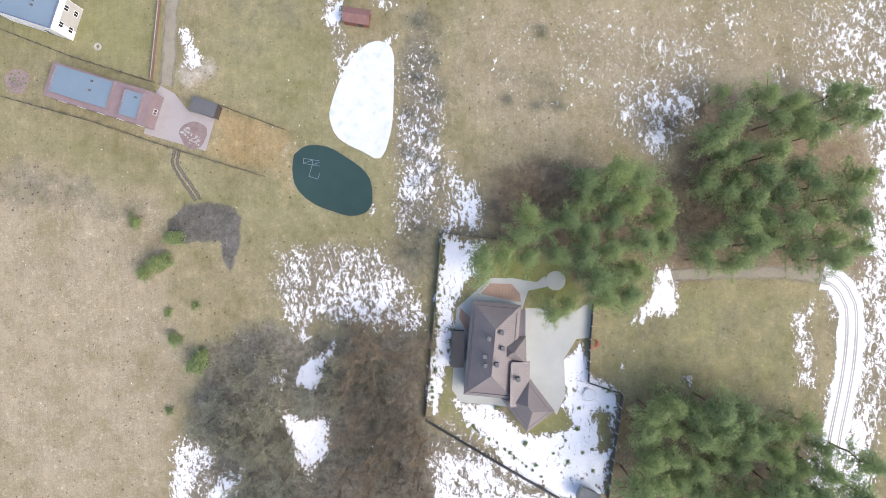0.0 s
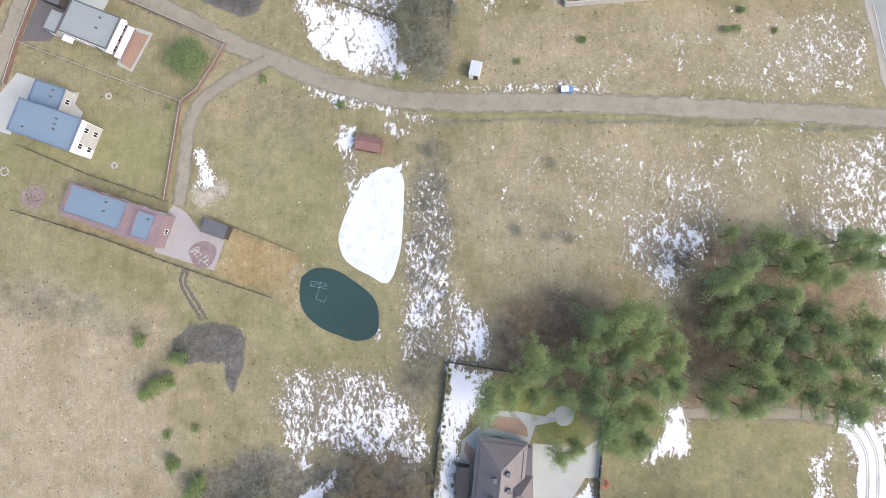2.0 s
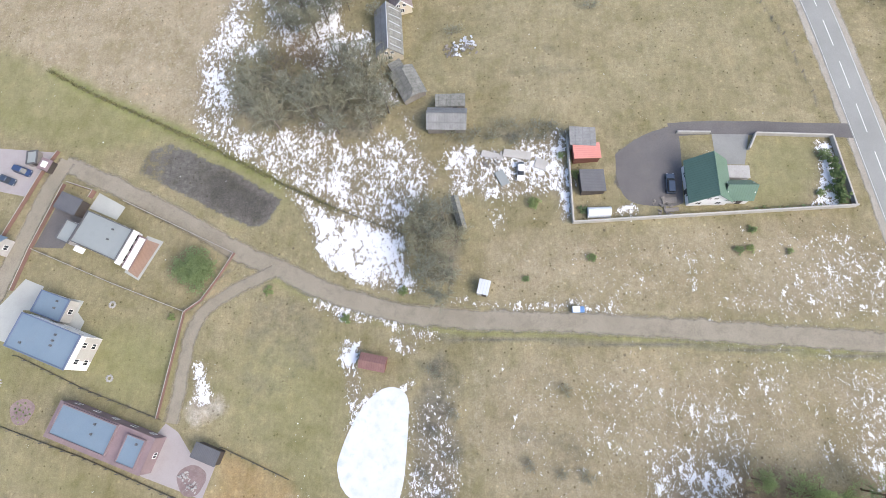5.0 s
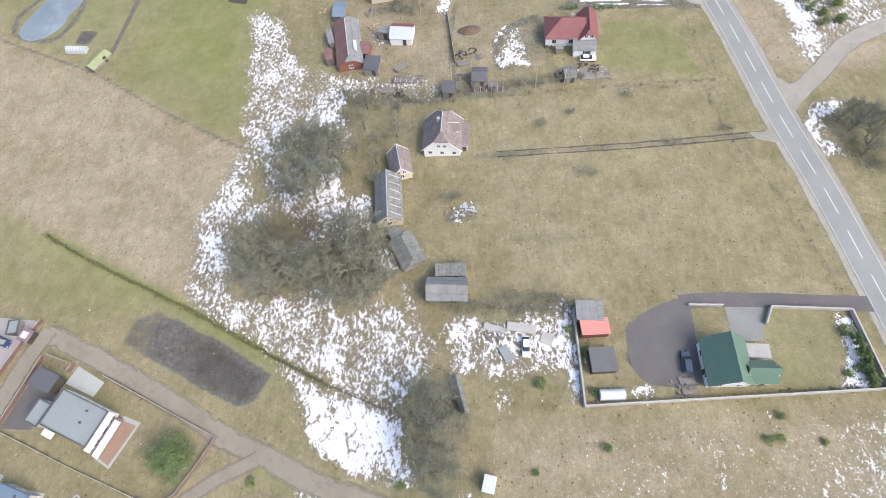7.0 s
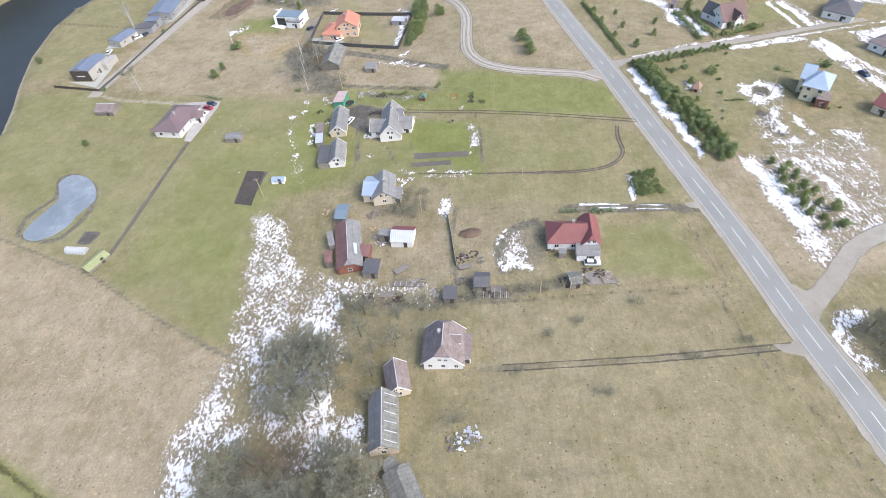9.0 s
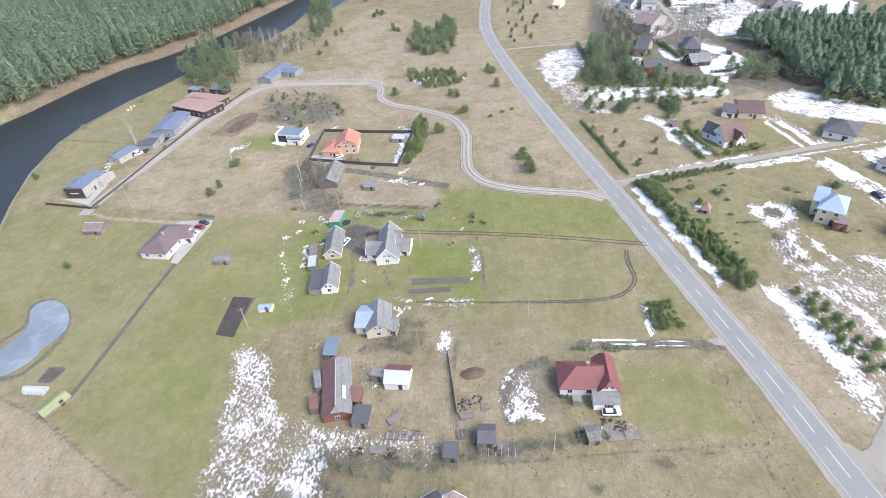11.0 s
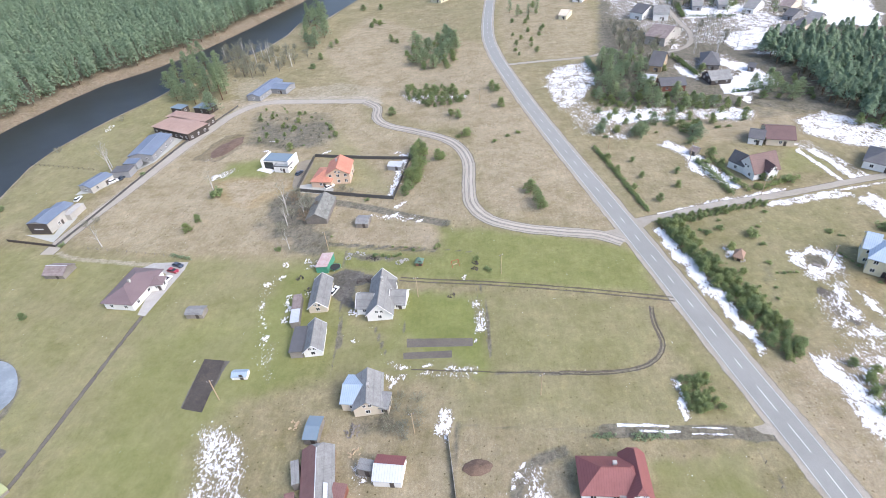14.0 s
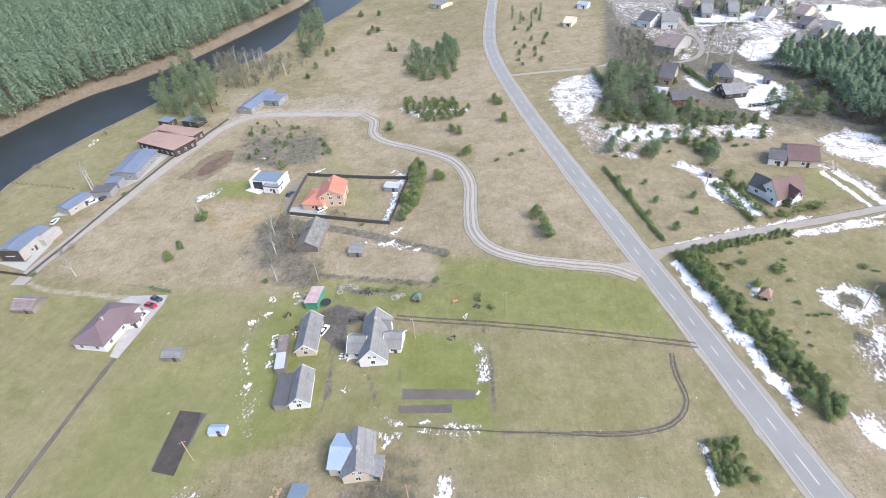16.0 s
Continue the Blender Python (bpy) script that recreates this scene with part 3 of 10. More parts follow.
zone("litter", 0.42, 6, [(28.3, -8.7), (42.0, -7.3), (68.9, -7.5), (67.0, -30.2), (32.2, -28.3), (26.7, -22.4)])
zone("green", 0.55, 5, [(28.3, -8.7), (42.0, -7.3), (68.9, -7.5), (67.0, -30.2), (32.2, -28.3), (26.7, -22.4)])
zone("green", 0.55, 2, [(61.2, 98.8), (73.7, 97.7), (73.6, 88.4), (68.6, 81.5), (58.1, 81.7), (60.1, 88.8)])
zone("green", 0.85, 3, [(-103.2, 177.1), (-97.6, 211.4), (-95.6, 234.6), (-74.5, 252.1), (-45.9, 239.2), (-41.0, 229.3), (-46.8, 212.6), (-63.0, 208.6), (-67.6, 193.5), (-60.8, 166.0), (-59.4, 150.2), (-84.8, 163.2)])
zone("green", 0.60, 3, [(-153.8, 210.3), (-139.0, 193.6), (-123.3, 186.5), (-104.5, 178.3), (-95.6, 234.6), (-173.1, 255.2), (-246.0, 262.5)])
zone("green", 0.85, 1.5, [(39.6, 184.5), (58.3, 185.2), (61.7, 165.2), (59.5, 163.0), (36.2, 168.2)])
zone("green", 0.70, 4, [(-163.2, 282.5), (-146.0, 275.2), (-115.5, 270.0), (-96.2, 270.0), (-49.7, 265.0), (-48.9, 245.6), (-50.6, 215.7), (-64.1, 203.1), (-79.5, 199.5), (-121.6, 186.7), (-228.7, 284.6)])
zone("lush", 0.75, 3, [(-45.3, 271.0), (-6.1, 262.3), (-7.2, 278.0), (50.2, 260.8), (57.8, 253.2), (55.9, 235.7), (6.8, 244.8), (-19.6, 251.9), (-30.4, 256.9), (-44.9, 259.4)])
zone("lush", 0.9, 3, [(-18.3, 246.1), (6.5, 239.5), (6.8, 212.8), (4.6, 210.0), (-17.4, 223.4), (-19.7, 232.8)])
zone("lush", 0.65, 4, [(-55.9, 260.3), (-42.7, 267.1), (-44.0, 254.4), (-34.1, 236.1), (-36.0, 213.4), (-52.5, 208.3), (-64.1, 210.2), (-65.7, 226.6), (-60.8, 246.4)])
zone("green", 0.8, 4, [(-35.3, 234.2), (-18.1, 232.6), (-15.9, 221.5), (4.7, 210.8), (-30.3, 212.3), (-35.5, 218.1)])
zone("green", 0.6, 4, [(8.1, 241.4), (51.8, 232.1), (50.6, 218.0), (45.5, 210.6), (33.6, 208.3), (7.3, 210.5)])
zone("green", 0.5, 4, [(56.1, 228.1), (60.8, 214.4), (66.1, 204.0), (58.5, 205.7), (51.1, 219.6)])
zone("green", 0.45, 5, [(-3.0, 209.3), (45.9, 206.5), (62.1, 210.3), (65.0, 195.4), (56.0, 191.7), (25.5, 194.0), (-3.2, 197.2)])
zone("tan", 0.4, 5, [(56.7, 326.5), (93.1, 317.6), (91.1, 301.6), (102.5, 287.8), (64.9, 275.5)])
zone("green", 0.3, 5, [(68.6, 270.7), (105.9, 276.2), (139.1, 282.5), (102.8, 225.4), (76.0, 216.7), (73.9, 194.9), (78.5, 216.6), (74.2, 242.8)])
zone("green", 0.55, 4, [(-58.0, 369.0), (-23.3, 302.9), (-61.2, 319.8), (-89.3, 336.2), (-103.9, 328.8), (-93.3, 341.5), (-60.1, 337.5)])
zone("lush", 0.8, 3, [(-95.0, 342.7), (-86.7, 344.7), (-82.8, 326.4), (-108.8, 325.8), (-104.3, 340.4)])
zone("green", 0.5, 5, [(-206.1, 344.8), (-203.2, 365.2), (-195.9, 386.8), (-179.4, 428.4), (-174.7, 444.3), (-151.1, 423.8), (-161.3, 365.5), (-161.0, 298.8), (-175.3, 300.1), (-199.8, 288.6)])

zone("tan", 0.6, 6, [(-39.0, 201.7), (-3.2, 196.1), (21.4, 187.9), (18.7, 169.4), (-3.6, 166.4), (-32.3, 169.2)])
zone("tan", 1.0, 3, [(71.8, 209.5), (81.1, 211.9), (127.7, 212.7), (130.3, 195.1), (107.5, 162.8), (75.6, 164.5)])
zone("litter", 0.3, 3, [(71.8, 209.5), (81.1, 211.9), (127.7, 212.7), (130.3, 195.1), (107.5, 162.8), (75.6, 164.5)])
zone("lush", 0.32, 6, [(-95.6, 230.7), (-68.3, 241.1), (-57.4, 213.3), (-57.2, 185.5), (-66.3, 174.6), (-85.1, 175.6)])
zone("tan", 0.35, 6, [(-206.1, 344.8), (-203.2, 365.2), (-195.9, 386.8), (-170.0, 395.0), (-165.0, 340.0), (-175.3, 300.1), (-199.8, 288.6)])
zone("tan", 0.35, 8, [(-185.4, 263.3), (-120.4, 249.5), (-103.9, 241.0), (-106.3, 199.4), (-118.6, 179.3), (-130.0, 181.8), (-178.2, 228.4)])
zone("tan", 0.4, 5, [(-19.2, 208.1), (37.4, 201.4), (51.0, 191.5), (57.4, 178.2), (41.5, 181.2), (9.2, 188.1), (-18.2, 194.9)])
# bare ground
zone("soil", 0.55, 1.2, [(-76.9, 101.7), (-71.3, 103.6), (-43.3, 87.4), (-46.2, 82.2), (-49.5, 81.5), (-79.2, 94.7)], 0)
zone("soil", 0.72, 1.5, [(-70.9, 100.0), (-66.1, 100.6), (-43.9, 87.4), (-46.5, 82.5), (-49.5, 82.0), (-71.4, 92.0)], 0)
zone("soil", 1.0, 4.0, [(-60.0, 94.0), (-58.0, 96.0), (-43.9, 87.4), (-46.5, 82.5), (-49.5, 82.0), (-60.0, 87.0)], 0)
zone("soil", 0.75, 1.5, [(-62.4, 10.1), (-58.4, 14.0), (-51.0, 13.3), (-46.7, 9.5), (-46.0, 5.3), (-47.1, -0.8), (-49.5, -2.2), (-51.0, 3.0), (-53.6, 4.9), (-58.6, 4.2), (-62.3, 6.4)])
zone("soil", 1.0, 0.6, [(-73.2, 221.8), (-65.8, 220.9), (-68.2, 204.7), (-73.8, 205.7)], 0)
zone("litter", 1.3, 2, [(-124.6, 346.3), (-116.9, 372.4), (-107.4, 372.3), (-104.7, 356.9), (-111.7, 344.6)])
zone("clay", 0.35, 2, [(-124.6, 346.3), (-116.9, 372.4), (-107.4, 372.3), (-104.7, 356.9), (-111.7, 344.6)])
zone("soil", 0.6, 1.5, [(102.5, 236.7), (102.8, 225.4), (100.7, 223.7), (100.0, 234.9)])
zone("soil", 0.85, 0.8, [(-119.7, 190.7), (-114.6, 190.3), (-113.1, 195.5), (-118.9, 196.8)], 0)
trail("litter", 0.95, 2.0, [(-141.1, 196.5), (-142.5, 204.1), (-137.1, 213.9), (-140.7, 221.8), (-138.6, 225.1), (-132.3, 223.4), (-125.3, 217.3), (-122.3, 209.7), (-122.3, 202.7), (-124.6, 196.3), (-127.5, 192.9), (-134.6, 193.4), (-141.1, 196.5)], 0.9)
zone("clay", 0.95, 1.5, [(-50.2, 32.8), (-35.2, 26.7), (-34.6, 24.9), (-36.7, 18.1), (-53.8, 23.6)])
zone("sand", 0.6, 2.5, [(-37.1, 25.0), (-34.6, 25.5), (-35.4, 18.3), (-33.7, 13.9), (-36.7, 15.9)])
zone("sand", 0.7, 2, [(-59.0, 49.8), (-55.2, 43.5), (-52.0, 45.2), (-50.3, 40.8), (-56.6, 37.4), (-59.6, 40.0)])
zone("clay", 0.35, 3, [(-105.7, 323.7), (-96.1, 327.0), (-61.2, 319.8), (-75.6, 313.1), (-83.0, 300.6), (-94.6, 309.2), (-103.2, 313.9)])
zone("clay", 0.6, 4, [(-103.8, 325.2), (-90.7, 325.1), (-72.9, 320.2), (-64.5, 324.4), (-69.1, 314.4), (-83.3, 301.7), (-96.5, 311.3)])
zone("sand", 0.5, 6, [(-133.8, 421.0), (-104.6, 432.3), (-66.3, 438.3), (-32.2, 423.0), (-42.6, 402.3), (-79.9, 408.6), (-123.8, 410.4)])
zone("sand", 0.35, 6, [(-150.1, 467.5), (-119.5, 461.8), (-99.9, 440.0), (-122.8, 427.2), (-140.3, 430.1)])
zone("litter", 0.9, 6, [(-56.0, -17.5), (-44.2, -12.3), (-30.8, -15.7), (-21.0, -13.5), (-7.1, -12.5), (-8.3, -33.1), (4.3, -40.6), (17.8, -50.1), (17.4, -62.4), (-57.8, -63.3), (-61.1, -46.4), (-58.8, -28.3)])
zone("litter", 0.7, 5, [(-12.1, 43.6), (-1.2, 48.7), (-3.0, 6.2), (-5.1, -3.1), (-14.6, -2.9), (-12.9, 14.9)])
zone("clay", 0.18, 8, [(7.3, 19.9), (23.6, 22.7), (44.0, 17.3), (51.2, 29.7), (86.9, 30.6), (85.5, -5.7), (43.2, -3.4), (25.8, -13.2), (4.3, -3.4)])
zone("tan", 0.6, 8, [(7.3, 19.9), (23.6, 22.7), (44.0, 17.3), (51.2, 29.7), (86.9, 30.6), (85.5, -5.7), (43.2, -3.4), (25.8, -13.2), (4.3, -3.4)])
zone("litter", 0.5, 8, [(7.3, 19.9), (23.6, 22.7), (44.0, 17.3), (51.2, 29.7), (86.9, 30.6), (85.5, -5.7), (43.2, -3.4), (25.8, -13.2), (4.3, -3.4)])
zone("litter", 0.5, 8, [(32.1, -29.4), (65.9, -30.2), (70.1, -37.0), (79.9, -39.5), (80.1, -64.2), (28.7, -63.6)])
zone("litter", 0.25, 4, [(-56.9, 129.4), (-48.0, 127.5), (-38.4, 141.9), (-34.9, 166.3), (-15.5, 160.4), (-12.1, 148.7), (-18.9, 133.9), (-24.4, 113.2), (-17.3, 102.2), (-28.6, 101.4), (-34.4, 108.1), (-45.4, 103.2), (-54.2, 108.7)])
zone("litter", 0.6, 3, [(-59.7, 122.5), (-16.7, 119.9), (-17.8, 108.0), (-23.0, 100.3), (-29.8, 101.4), (-38.3, 107.0), (-51.7, 102.3), (-57.2, 110.0)])
zone("litter", 0.6, 3, [(-13.5, 86.4), (-3.2, 87.1), (0.4, 76.3), (-3.3, 63.7), (-11.3, 67.8)])
zone("litter", 0.5, 3, [(-33.1, 174.4), (-17.7, 167.9), (-3.7, 164.8), (34.9, 168.3), (33.7, 163.6), (-3.7, 158.7), (-29.6, 161.0)])
zone("litter", 0.6, 4, [(-5.0, 102.9), (20.2, 104.4), (24.4, 100.5), (19.4, 97.1), (8.0, 98.7), (-3.8, 100.4)])
zone("litter", 0.5, 3, [(88.4, 152.6), (98.4, 153.8), (103.3, 150.0), (94.4, 127.7), (89.8, 130.9), (86.8, 143.9)])
zone("litter", 0.5, 6, [(-75.6, 313.1), (-53.4, 303.1), (-42.4, 288.0), (-47.0, 270.3), (-62.8, 266.1), (-82.2, 285.2)])
zone("litter", 0.5, 5, [(-112.1, 402.8), (-65.4, 395.6), (-53.4, 357.1), (-83.1, 350.3), (-106.6, 358.6)])
zone("litter", 0.85, 8, [(120.2, 594.3), (335.0, 560.1), (188.2, 329.3), (163.9, 346.1), (134.2, 354.6), (69.4, 369.5), (91.7, 471.8)])
zone("tan", 0.8, 6, [(69.4, 369.5), (133.9, 353.9), (156.9, 347.3), (144.4, 327.4), (121.7, 325.0), (94.0, 329.2), (65.2, 333.6)])
zone("green", 0.7, 2, [(132.4, 317.3), (138.5, 315.3), (143.2, 299.4), (135.7, 296.6), (121.0, 296.7)])

zone("litter", 0.42, 6, [(3.9, 38.8), (15.5, 43.3), (28.8, 36.4), (26.2, 29.6), (15.0, 27.4), (6.0, 29.6)])
zone("litter", 0.55, 6, [(15.7, 49.2), (20.4, 50.3), (21.3, 45.6), (16.6, 43.3)])
zone("litter", 0.6, 4, [(-11.0, 53.4), (-4.3, 54.5), (-3.1, 45.9), (-10.3, 43.7)])
zone("litter", 0.5, 7, [(-53.0, 51.6), (-37.8, 52.7), (-34.9, 44.0), (-48.3, 39.2)])
zone("litter", 0.5, 6, [(-99.5, 23.0), (-85.6, 23.7), (-77.0, 17.3), (-87.1, 13.9), (-99.7, 15.6)])
zone("litter", 0.55, 4, [(8.4, 182.6), (23.1, 185.6), (25.7, 172.2), (12.2, 166.1)])
zone("litter", 0.4, 8, [(3.4, 132.0), (22.9, 127.6), (33.8, 115.7), (20.7, 108.1), (6.3, 111.4)])
zone("soil", 0.8, 1.0, [(99.7, 233.7), (105.3, 233.5), (105.9, 221.9), (102.2, 219.8)])
zone("litter", 0.55, 4, [(137.0, 361.2), (163.2, 349.6), (158.8, 343.6), (135.0, 344.3)])
zone("clay", 0.3, 4, [(115.1, 246.1), (121.4, 234.8), (113.3, 229.0), (109.0, 236.1)])
zone("litter", 0.5, 4, [(90.1, 252.8), (96.4, 248.2), (86.2, 219.2), (83.7, 222.5)])
trail("litter", 0.65, 3.2, [(-31.1, 161.8), (-17.3, 161.8), (-3.7, 161.4), (17.9, 163.7), (34.9, 165.9)], 1.6)
trail("litter", 0.7, 2.0, [(-1.9, 197.0), (-3.4, 180.5), (-2.2, 166.3)], 1.0)
zone("litter", 0.6, 3, [(-30.3, 200.9), (-16.8, 204.0), (-13.9, 195.4), (-19.5, 192.8), (-27.9, 194.9)])
zone("litter", 0.5, 4, [(-104.5, 26.5), (-86.9, 21.3), (-77.0, 17.3), (-65.8, 14.4), (-63.3, 7.8), (-77.2, 8.7), (-88.4, 11.5), (-104.6, 14.0)])
# tracks
trail("litter", 0.5, 2.6, [(74.8, 143.7), (64.0, 143.0), (44.9, 141.8), (24.5, 141.2), (7.9, 141.1), (-2.0, 140.3)])
trail("litter", 0.75, 1.6, [(7.3, 210.5), (22.5, 209.1), (37.4, 208.4), (46.8, 210.5), (52.0, 216.4), (52.2, 224.7), (53.3, 231.0)])
trail("litter", 1.1, 3.4, [(68.0, 189.3), (55.6, 190.6), (43.6, 191.2), (29.9, 192.3)])
trail("litter", 0.45, 2.0, [(29.9, 192.3), (12.8, 193.6), (-1.6, 196.3)])
trail("sand", 0.6, 3.0, [(-149.7, 278.4), (-142.5, 274.3), (-127.6, 271.0), (-110.5, 267.7), (-102.5, 266.9)], 1.0)
trail("litter", 0.8, 3.0, [(70.4, 198.4), (72.8, 171.0), (76.6, 149.7)], 1.2)
trail("litter", 0.8, 1.2, [(-39.4, 269.6), (-38.7, 254.0), (-36.5, 236.3), (-35.5, 218.1)])
trail("sand", 0.35, 5.0, [(1.7, 55.5), (1.3, 41.1), (-1.4, 27.4), (-2.7, 14.1)], 2.0)
trail("litter", 0.7, 1.6, [(-6.7, 56.4), (-3.1, 55.7), (49.1, 53.3), (84.1, 50.8)], 0.8)
trail("lush", 0.5, 2.2, [(-43.8, 69.6), (-28.1, 62.7), (-7.9, 57.7), (20.6, 56.1), (84.2, 51.4)], 1.0)
trail("lush", 0.7, 2.5, [(-106.5, 124.1), (-91.3, 115.9), (-64.2, 102.8), (-42.8, 91.5)], 0.8)
trail("litter", 0.7, 1.2, [(-106.5, 124.1), (-91.3, 115.9), (-64.2, 102.8), (-42.8, 91.5)], 0.6)
trail("litter", 0.8, 1.5, [(-47.7, 273.8), (-32.0, 269.7), (-7.9, 263.9)], 0.8)
trail("litter", 0.6, 1.3, [(-99.2, 37.8), (-79.2, 31.5), (-59.4, 24.3), (-41.0, 18.1)], 0.7)
trail("litter", 0.6, 1.3, [(-98.9, 52.5), (-82.6, 45.6), (-64.6, 39.3)], 0.7)
trail("litter", 0.6, 1.2, [(61.5, 160.9), (65.0, 141.6), (72.6, 124.2), (77.5, 104.1)], 0.6)
trail("litter", 0.6, 1.2, [(61.7, 188.3), (64.7, 161.1), (41.3, 160.6), (2.9, 159.3)], 0.8)
trail("litter", 0.7, 1.5, [(-162.2, 202.9), (-147.3, 195.4), (-109.6, 178.0), (-84.5, 162.2), (-59.0, 148.0)], 0.8)

trail("litter", 0.55, 1.6, [(-34.7, 23.3), (-31.6, 24.5), (-27.3, 23.7), (-21.3, 20.3), (-18.0, 16.6), (-18.3, 10.4), (-20.4, 9.2), (-25.2, 9.7), (-30.7, 11.8), (-34.3, 15.2), (-35.0, 19.4), (-34.7, 23.3)], 0.8)
trail("clay", 0.45, 4.0, [(-34.6, 24.3), (-36.6, 20.7), (-34.9, 14.6)], 2.0)

# yard and track by the orange-roofed house
zone("clay", 0.55, 1.5, [(-104.7, 318.4), (-85.9, 320.8), (-80.9, 313.9), (-74.7, 314.7), (-80.4, 300.7), (-95.6, 305.3)])
zone("sand", 0.45, 2, [(-134.8, 433.7), (-128.1, 457.8), (-98.6, 432.9), (-84.0, 427.2), (-95.8, 420.7), (-120.7, 416.7)])
zone("sand", 0.45, 2.5, [(-103.2, 323.4), (-95.6, 325.6), (-76.4, 324.8), (-71.5, 326.1), (-69.9, 315.7), (-81.6, 310.6), (-83.7, 299.6), (-93.3, 305.2)])
trail("litter", 1.0, 4.0, [(-62.6, 305.6), (-50.2, 302.1), (-35.3, 296.0), (-27.7, 292.2), (-16.1, 285.7), (-4.3, 279.6)], 1.4)
zone("litter", 0.9, 3, [(-76.8, 305.5), (-68.8, 313.2), (-63.1, 307.9), (-53.7, 289.2), (-54.7, 279.7), (-66.8, 280.8)])
zone("litter", 0.7, 5, [(-103.1, 382.7), (-65.4, 379.8), (-63.0, 353.0), (-83.7, 352.5), (-99.1, 360.4)])
trail("sand", 0.75, 2.6, RIVER_EAST[2:-3], 1.2)
zone("soil", 0.72, 2.2, [(-43.7, 257.5), (-37.1, 259.0), (-28.0, 255.6), (-26.2, 250.9), (-33.3, 250.0), (-31.6, 239.0), (-35.1, 238.8), (-39.2, 243.5), (-42.0, 247.0)])
trail("litter", 0.85, 3.0, [(22.5, 187.8), (15.8, 185.9), (10.7, 181.0), (9.4, 175.2), (10.5, 168.9)], 1.2)
zone("litter", 0.42, 3, [(-49.4, 67.6), (-37.4, 65.3), (-28.7, 60.6), (-32.3, 49.2), (-43.6, 48.8), (-49.6, 55.9)])
trail("litter", 0.6, 1.2, [(-100.8, 76.8), (-80.6, 68.7), (-62.1, 61.8)], 0.6)
trail("litter", 0.7, 1.2, [(-80.2, 88.0), (-52.5, 74.9), (-55.3, 69.8), (-58.8, 64.3), (-62.3, 61.8)], 0.6)
zone("soil", 0.8, 2.0, [(32.0, 95.3), (36.9, 98.9), (42.0, 101.0), (45.9, 100.6), (45.4, 86.8), (44.2, 83.2), (34.7, 84.0), (32.0, 88.9)])
# edges and clutter of the farm
zone("litter", 0.75, 3, [(-61.1, 283.1), (-47.2, 280.4), (-45.8, 267.5), (-52.4, 267.2), (-60.1, 273.4)])
zone("litter", 0.7, 1.5, [(-38.5, 269.5), (-31.0, 266.4), (-18.2, 262.3), (-18.1, 259.6), (-30.9, 262.3), (-37.9, 265.2)])
trail("litter", 0.95, 1.0, [(6.2, 245.0), (7.0, 232.6), (7.3, 221.3), (7.6, 215.6)], 0.5)
trail("litter", 0.8, 0.9, [(-6.3, 264.7), (-0.0, 262.7), (6.5, 260.5)], 0.5)
trail("litter", 0.8, 0.9, [(-45.8, 274.1), (-23.3, 269.5), (-7.3, 264.9)], 0.5)
trail("litter", 0.85, 0.9, [(-36.8, 234.9), (-35.3, 229.6), (-34.7, 223.4)], 0.5)
trail("litter", 0.8, 0.8, [(-17.1, 240.7), (-17.3, 233.8), (-16.3, 226.0)], 0.5)
trail("litter", 0.8, 1.2, [(-26.3, 232.5), (-23.6, 225.8), (-21.3, 219.6)], 0.6)
zone("tan", 0.55, 3, [(-15.9, 247.8), (-10.2, 247.3), (-8.2, 235.0), (-14.5, 236.1)])
zone("lush", 0.35, 2, [(-21.3, 219.6), (-13.9, 220.9), (-13.2, 225.6), (-22.0, 228.1)])

zone("green", 0.75, 2, [(-3.4, 3.5), (8.5, 2.6), (16.0, -2.0), (24.0, -4.0), (26.5, -10.0), (12.0, -6.0), (0.0, -8.0), (-2.5, -30.0), (8.0, -36.0), (22.0, -31.0), (29.0, -31.0), (27.0, -49.0), (2.0, -38.0), (-7.0, -32.0)])
# brown needle litter under and between the pines
zone("needle", 0.75, 5, [(7.3, 17.6), (22.3, 19.3), (42.7, 12.8), (43.5, -5.0), (27.1, -8.7), (10.1, -2.4), (5.7, 3.6)])
zone("needle", 1.0, 4, [(48.9, 29.8), (55.8, 30.7), (62.3, 25.3), (72.3, 20.9), (81.2, 20.6), (81.5, 14.8), (81.6, 2.9), (82.4, -4.5), (71.3, -5.3), (43.2, -5.7), (42.2, 0.1), (44.0, 12.5)])
zone("needle", 0.6, 5, [(30.4, -30.3), (38.8, -27.2), (52.2, -30.6), (68.3, -35.0), (74.3, -41.3), (70.8, -60.6), (27.8, -60.0), (28.1, -37.5)])
zone("litter", 0.55, 4, [(-40.0, 2.8), (-30.3, 4.8), (-14.5, 3.6), (-8.2, 1.4), (-9.0, -14.0), (-24.0, -16.0), (-41.0, -9.0)])

# what is left of the snow
zone("snow", 0.48, 4, [(-12.1, 41.2), (-1.8, 46.4), (-3.6, 6.2), (-13.2, 3.6), (-14.0, 18.6)])
zone("snow", 0.66, 2, [(-11.0, 31.5), (-2.9, 31.6), (-4.0, 14.5), (-12.0, 6.5)])
zone("snow", 0.78, 2, [(-1.8, 18.0), (4.9, 15.3), (5.3, 5.0), (-3.1, 5.3)])
zone("snow", 0.55, 1.5, [(-0.7, 21.8), (0.8, 21.8), (-1.6, 9.9), (-3.2, 9.8)])
zone("snow", 0.40, 10, [(26.7, 47.0), (57.7, 53.7), (80.2, 52.7), (82.6, 28.5), (52.4, 32.0), (32.9, 26.4)])
